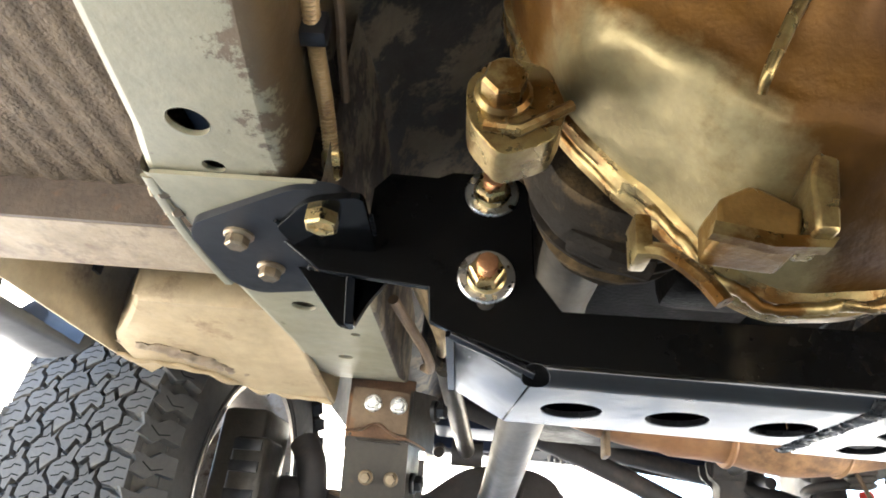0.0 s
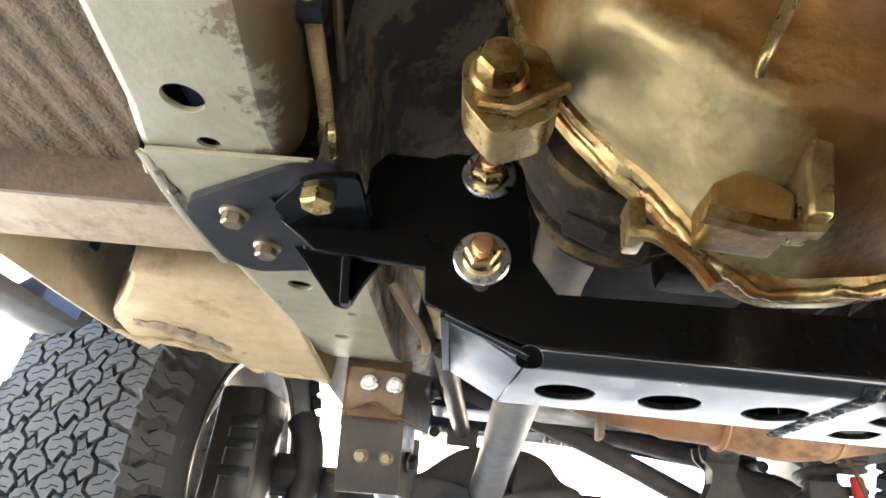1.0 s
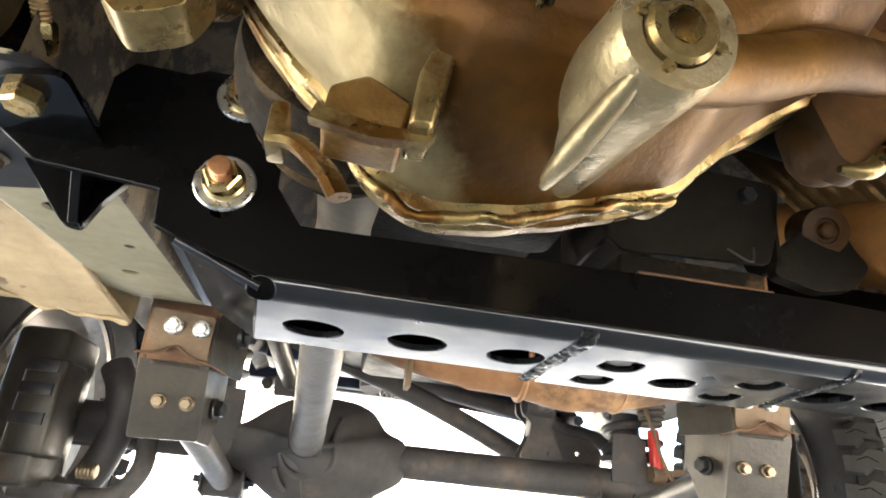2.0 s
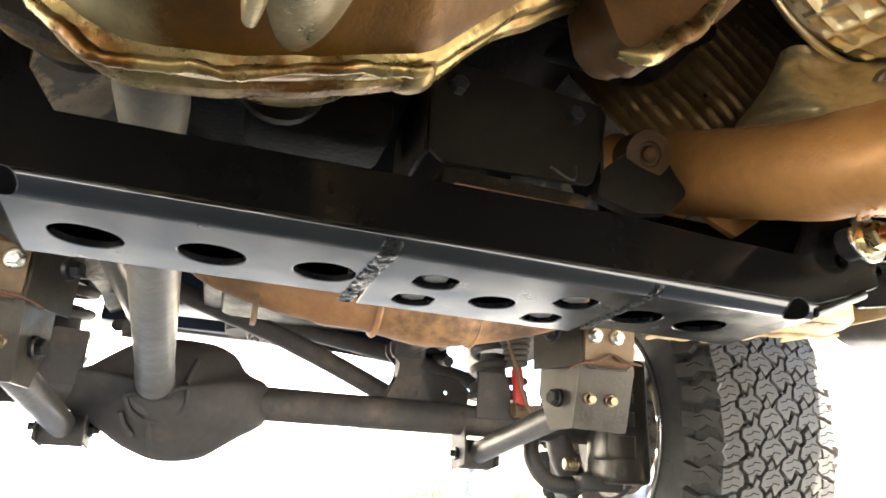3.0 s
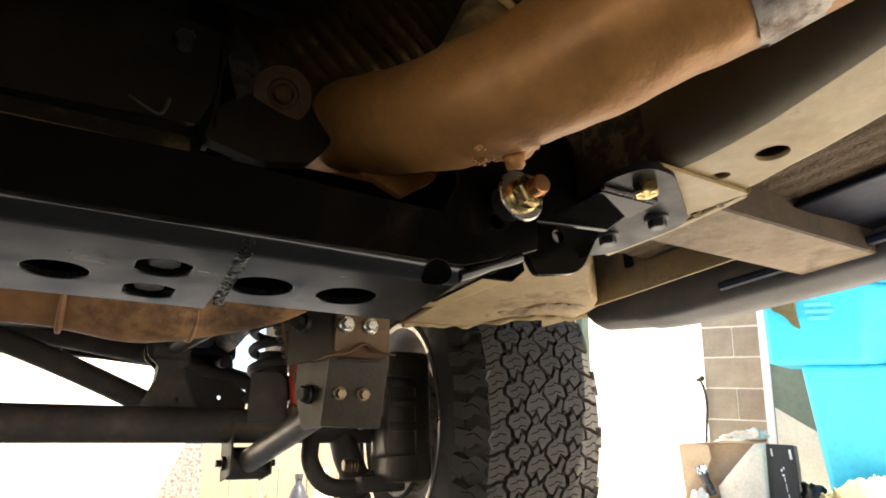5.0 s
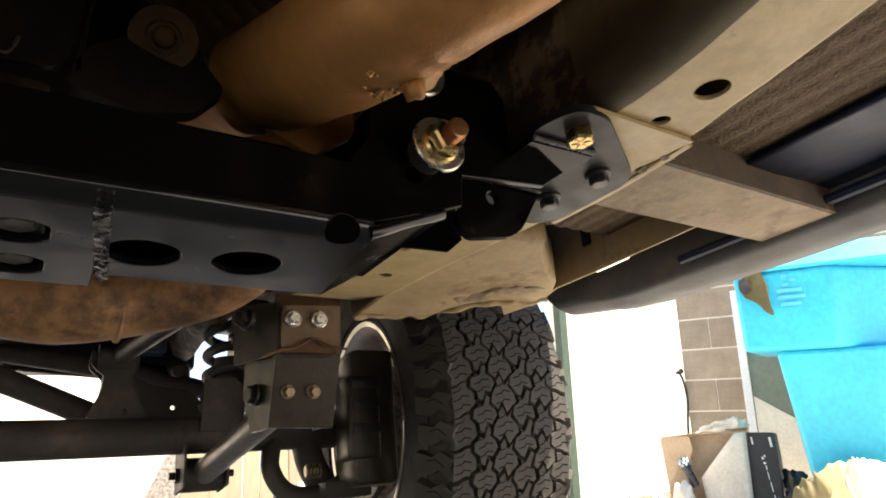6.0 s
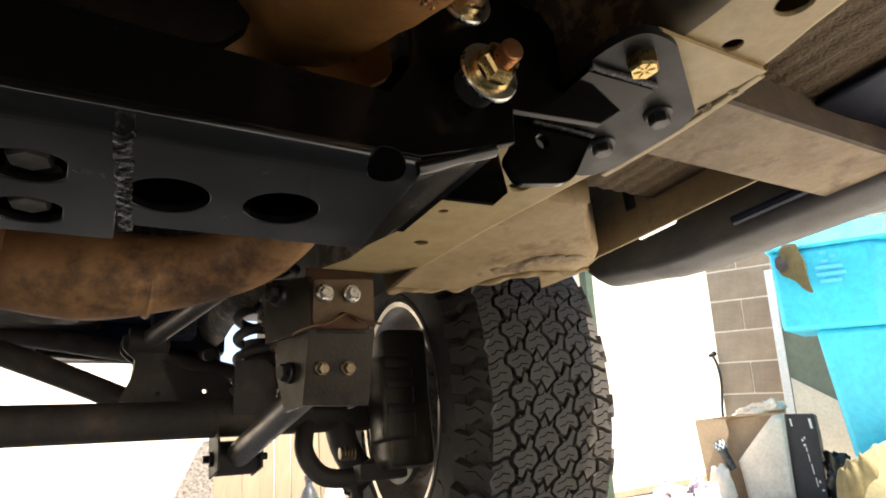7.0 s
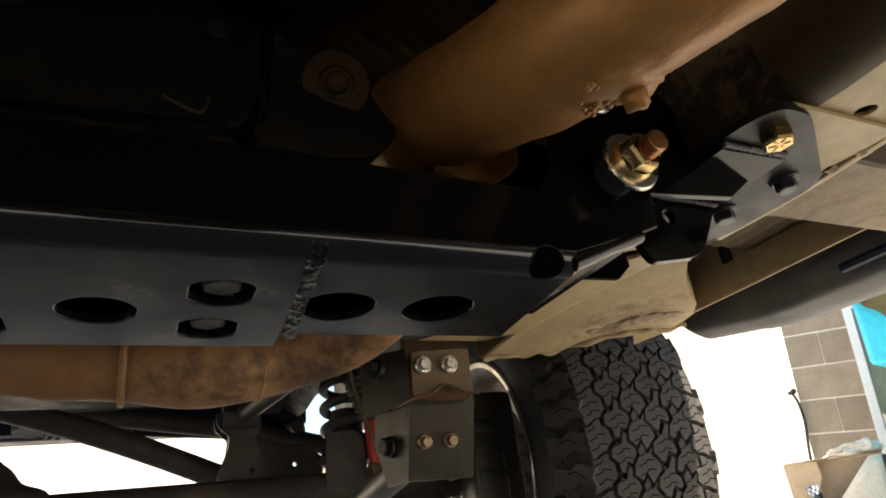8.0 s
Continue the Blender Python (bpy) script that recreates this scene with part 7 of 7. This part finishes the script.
crumple(tuple(bx(0.34, 0.06, 0.415)), (0.05, 0.04, 0.030), 3.5, WHITECARD, "crumpled_paper", "small crumpled white paper on a cardboard box", "paper", rough=0.6)
def draped(bm, centre, size, seed, top=1.0):
    """Cloth lying in long slack folds over a low heap."""
    grid = []
    for i in range(61):
        row = []
        for j in range(61):
            u, v = i / 30 - 1, j / 30 - 1
            r = min(1.0, math.hypot(u, v))
            edge = 1 + 0.10 * noise.noise(Vector((u * 2, v * 2, seed + 4)))
            dome = max(0.0, 1 - r ** 2.6) ** 0.6
            run = Vector((u * 0.9 + 0.4 * v, (v - 0.6 * u) * 2.1, seed))
            fold = 1 - abs(noise.noise(run)) * 2.2
            small = 1 - abs(noise.noise(run * 2.3 + Vector((7, 0, 0)))) * 2
            z = dome * (0.80 + 0.15 * fold + 0.06 * small + 0.12 * noise.noise(Vector((u * 1.4, v * 1.4, seed))))
            row.append(bm.verts.new((centre[0] + u * size[0] * edge, centre[1] + v * size[1] * edge, centre[2] + size[2] * top * max(0.0, z))))
        grid.append(row)
    for a, b in zip(grid, grid[1:]):
        for k in range(60):
            bm.faces.new((a[k], a[k + 1], b[k + 1], b[k]))
    return bm


khaki = thing("khaki_bag", (2.84, 1.00, GROUND), "creased olive and cream cloth bag on the ground", "bag")
part("cloth", draped(B(), (2.84, 1.00, GROUND), (0.27, 0.25, 0.235), 2.5), CLOTH, khaki, "creased khaki cloth in slack folds", smooth=60)
part("lining_fold", draped(B(), (2.66, 1.06, GROUND), (0.10, 0.12, 0.20), 6.1), GLOVE, khaki, "dark olive folded lining", smooth=60)
part("cuff", draped(B(), (2.70, 0.90, GROUND), (0.10, 0.10, 0.235), 9.3), WHITECARD, khaki, "pale turned-over cuff", smooth=60)
crumple((2.36, 1.70, GROUND), (0.09, 0.08, 0.075), 7.5, PRINTED, "paper_litter", "crumpled printed packaging on the ground", "paper", detail=3, rough=0.6)
crumple((2.44, 1.62, GROUND), (0.06, 0.05, 0.085), 5.5, PRINTED, "paper_litter", "small crumpled printed packaging on the ground", "paper", detail=3, rough=0.6)
crumple(tuple(bx(0.045, -0.07, 0.0)), (0.055, 0.05, 0.11), 9.5, WHITECARD, "white_bag", "small white crumpled paper bag", "bag", rough=0.35)
torch = thing("checked_torch", tuple(bx(0.10, -0.03, 0.17)), "grey torch with a black and white checked band", "torch")
axis = Vector((-0.10, 0.30, 1)).normalized()
foot = bx(0.105, -0.03, 0.165)
bm = B()
lathe(bm, [(0, 0), (0.018, 0), (0.020, 0.01), (0.020, 0.085), (0.026, 0.10), (0.026, 0.145), (0, 0.148)], foot, axis, 20)
part("body", bm, BOTTLE, torch, "dark grey plastic body", smooth=40)
u, v, _ = basis(axis)
bm = B()
for j in range(3):
    for k in range(14):
        if (j + k) % 2:
            q = [foot + axis * (0.103 + 0.013 * (j + dj)) + (u * math.cos(t) + v * math.sin(t)) * 0.0264 for dj, t in ((0, 2 * math.pi * k / 14), (0, 2 * math.pi * (k + 1) / 14), (1, 2 * math.pi * (k + 1) / 14), (1, 2 * math.pi * k / 14))]
            bm.faces.new([bm.verts.new(p) for p in q])
part("checked_band", bm, PALE, torch, "white checks of the band", kind="stuff")

# far fence, weeds and bottles ahead
fence = thing("fence_north", (1.5, 5.6, GROUND), "weathered timber board fence in the sun", "fence", kind="structure")
fb = bpy.data.meshes.new("fence_board")
bm = B()
box(bm, (-0.0695, 0, 0), (0.0695, 0.02, 1.05), 0.002)
bm.to_mesh(fb)
bm.free()
fb.materials.append(FENCE)
rnd = random.Random(11)
for k in range(20):
    ob = new("fence_board", fb)
    ob.parent = fence
    ob.matrix_local = pose(-0.22 + 0.142 * k, rnd.uniform(-0.01, 0.01), -0.02 * rnd.random(), 0, rnd.uniform(-1, 1), 0)
bm = B()
rnd = random.Random(21)
for k in range(260):
    c = Vector((rnd.uniform(1.35, 2.9), rnd.uniform(4.9, 5.45), GROUND))
    h, a = rnd.uniform(0.06, 0.26), rnd.uniform(0, 6.28)
    lean = Vector((math.cos(a), math.sin(a), 0)) * h * 0.4
    side = Vector((-math.sin(a), math.cos(a), 0)) * rnd.uniform(0.008, 0.02)
    vs = [bm.verts.new(p) for p in (c - side * 0.4, c + side * 0.4, c + lean * 0.5 + side + Vector((0, 0, h * 0.7)), c + lean + Vector((0, 0, h)), c + lean * 0.5 - side + Vector((0, 0, h * 0.7)))]
    bm.faces.new(vs)
whole("weeds", bm, LEAF, "patch of thin green weeds along the fence", "weeds", kind="stuff")
for x, y, m, h, label in ((1.21, 2.98, BOTTLE, 0.34, "dark plastic oil bottle on the ground"), (1.33, 2.95, WHITECARD, 0.36, "pale plastic bottle on the ground")):
    bm = B()
    lathe(bm, [(0, 0), (0.05, 0), (0.055, 0.01), (0.055, h * 0.62), (0.035, h * 0.78), (0.018, h * 0.86), (0.018, h * 0.93), (0.022, h * 0.93), (0.022, h), (0, h)], (x, y, GROUND), (0, 0, 1), 20)
    whole("bottle", bm, m, label, "bottle", "bottles")
bm = B()
plate(bm, [(0, 0), (0.46, 0), (0.46, 0.75), (0.34, 0.72)], [], lambda a, z: Vector((0.78 + a, 5.5, GROUND + z)), (0, 0.06, 0))
whole("garden_board", bm, STEELPIPE, "grey sloping board against the fence", "board")

# plain wall added ahead so gaps read white instead of blue sky
whole("wall_north", box(B(), (-7.0, 5.75, GROUND), (1.25, 5.9, 3.2)), CREAM, "plain pale backdrop wall added ahead of the vehicle", "wall", kind="structure")

# unseen wall added behind the vehicle to shape the light from there
inside = surface("pale_added_board", (0.42, 0.38, 0.33), (0.34, 0.30, 0.26), 2, 0.9, bump=0.3)
whole("wall_south", box(B(), (-3.2, -5.8, GROUND), (6.6, -5.6, 1.5)), inside, "pale unseen wall added behind the vehicle", "wall", kind="structure")

# What stands upright in the yard is leaned to fit the camera's view.
YARD_LEAN = Vector((0, 0, 1)).rotation_difference(Vector((-0.035, -0.145, 0.99))).to_matrix().to_4x4()
PIVOTS = {"wall_east": (3.84, 2.40, 0.95), "wall_cream": (3.90, 3.42, 1.1), "baseboard": (3.90, 3.42, 1.1), "garden_tap": (3.84, 2.40, 0.95), "green_post": (3.63, 3.25, 0.9), "window_frame": (3.68, 1.88, 0.75), "wheeled_bin": (3.05, 1.20, 0.80), "work_glove": (3.05, 1.20, 0.80)}
for ob in [o for o in scene.objects if not o.parent]:
    if ob.name in PIVOTS:
        shift_to = Matrix.Translation(PIVOTS[ob.name])
        ob.matrix_basis = shift_to @ YARD_LEAN @ shift_to.inverted() @ ob.matrix_basis
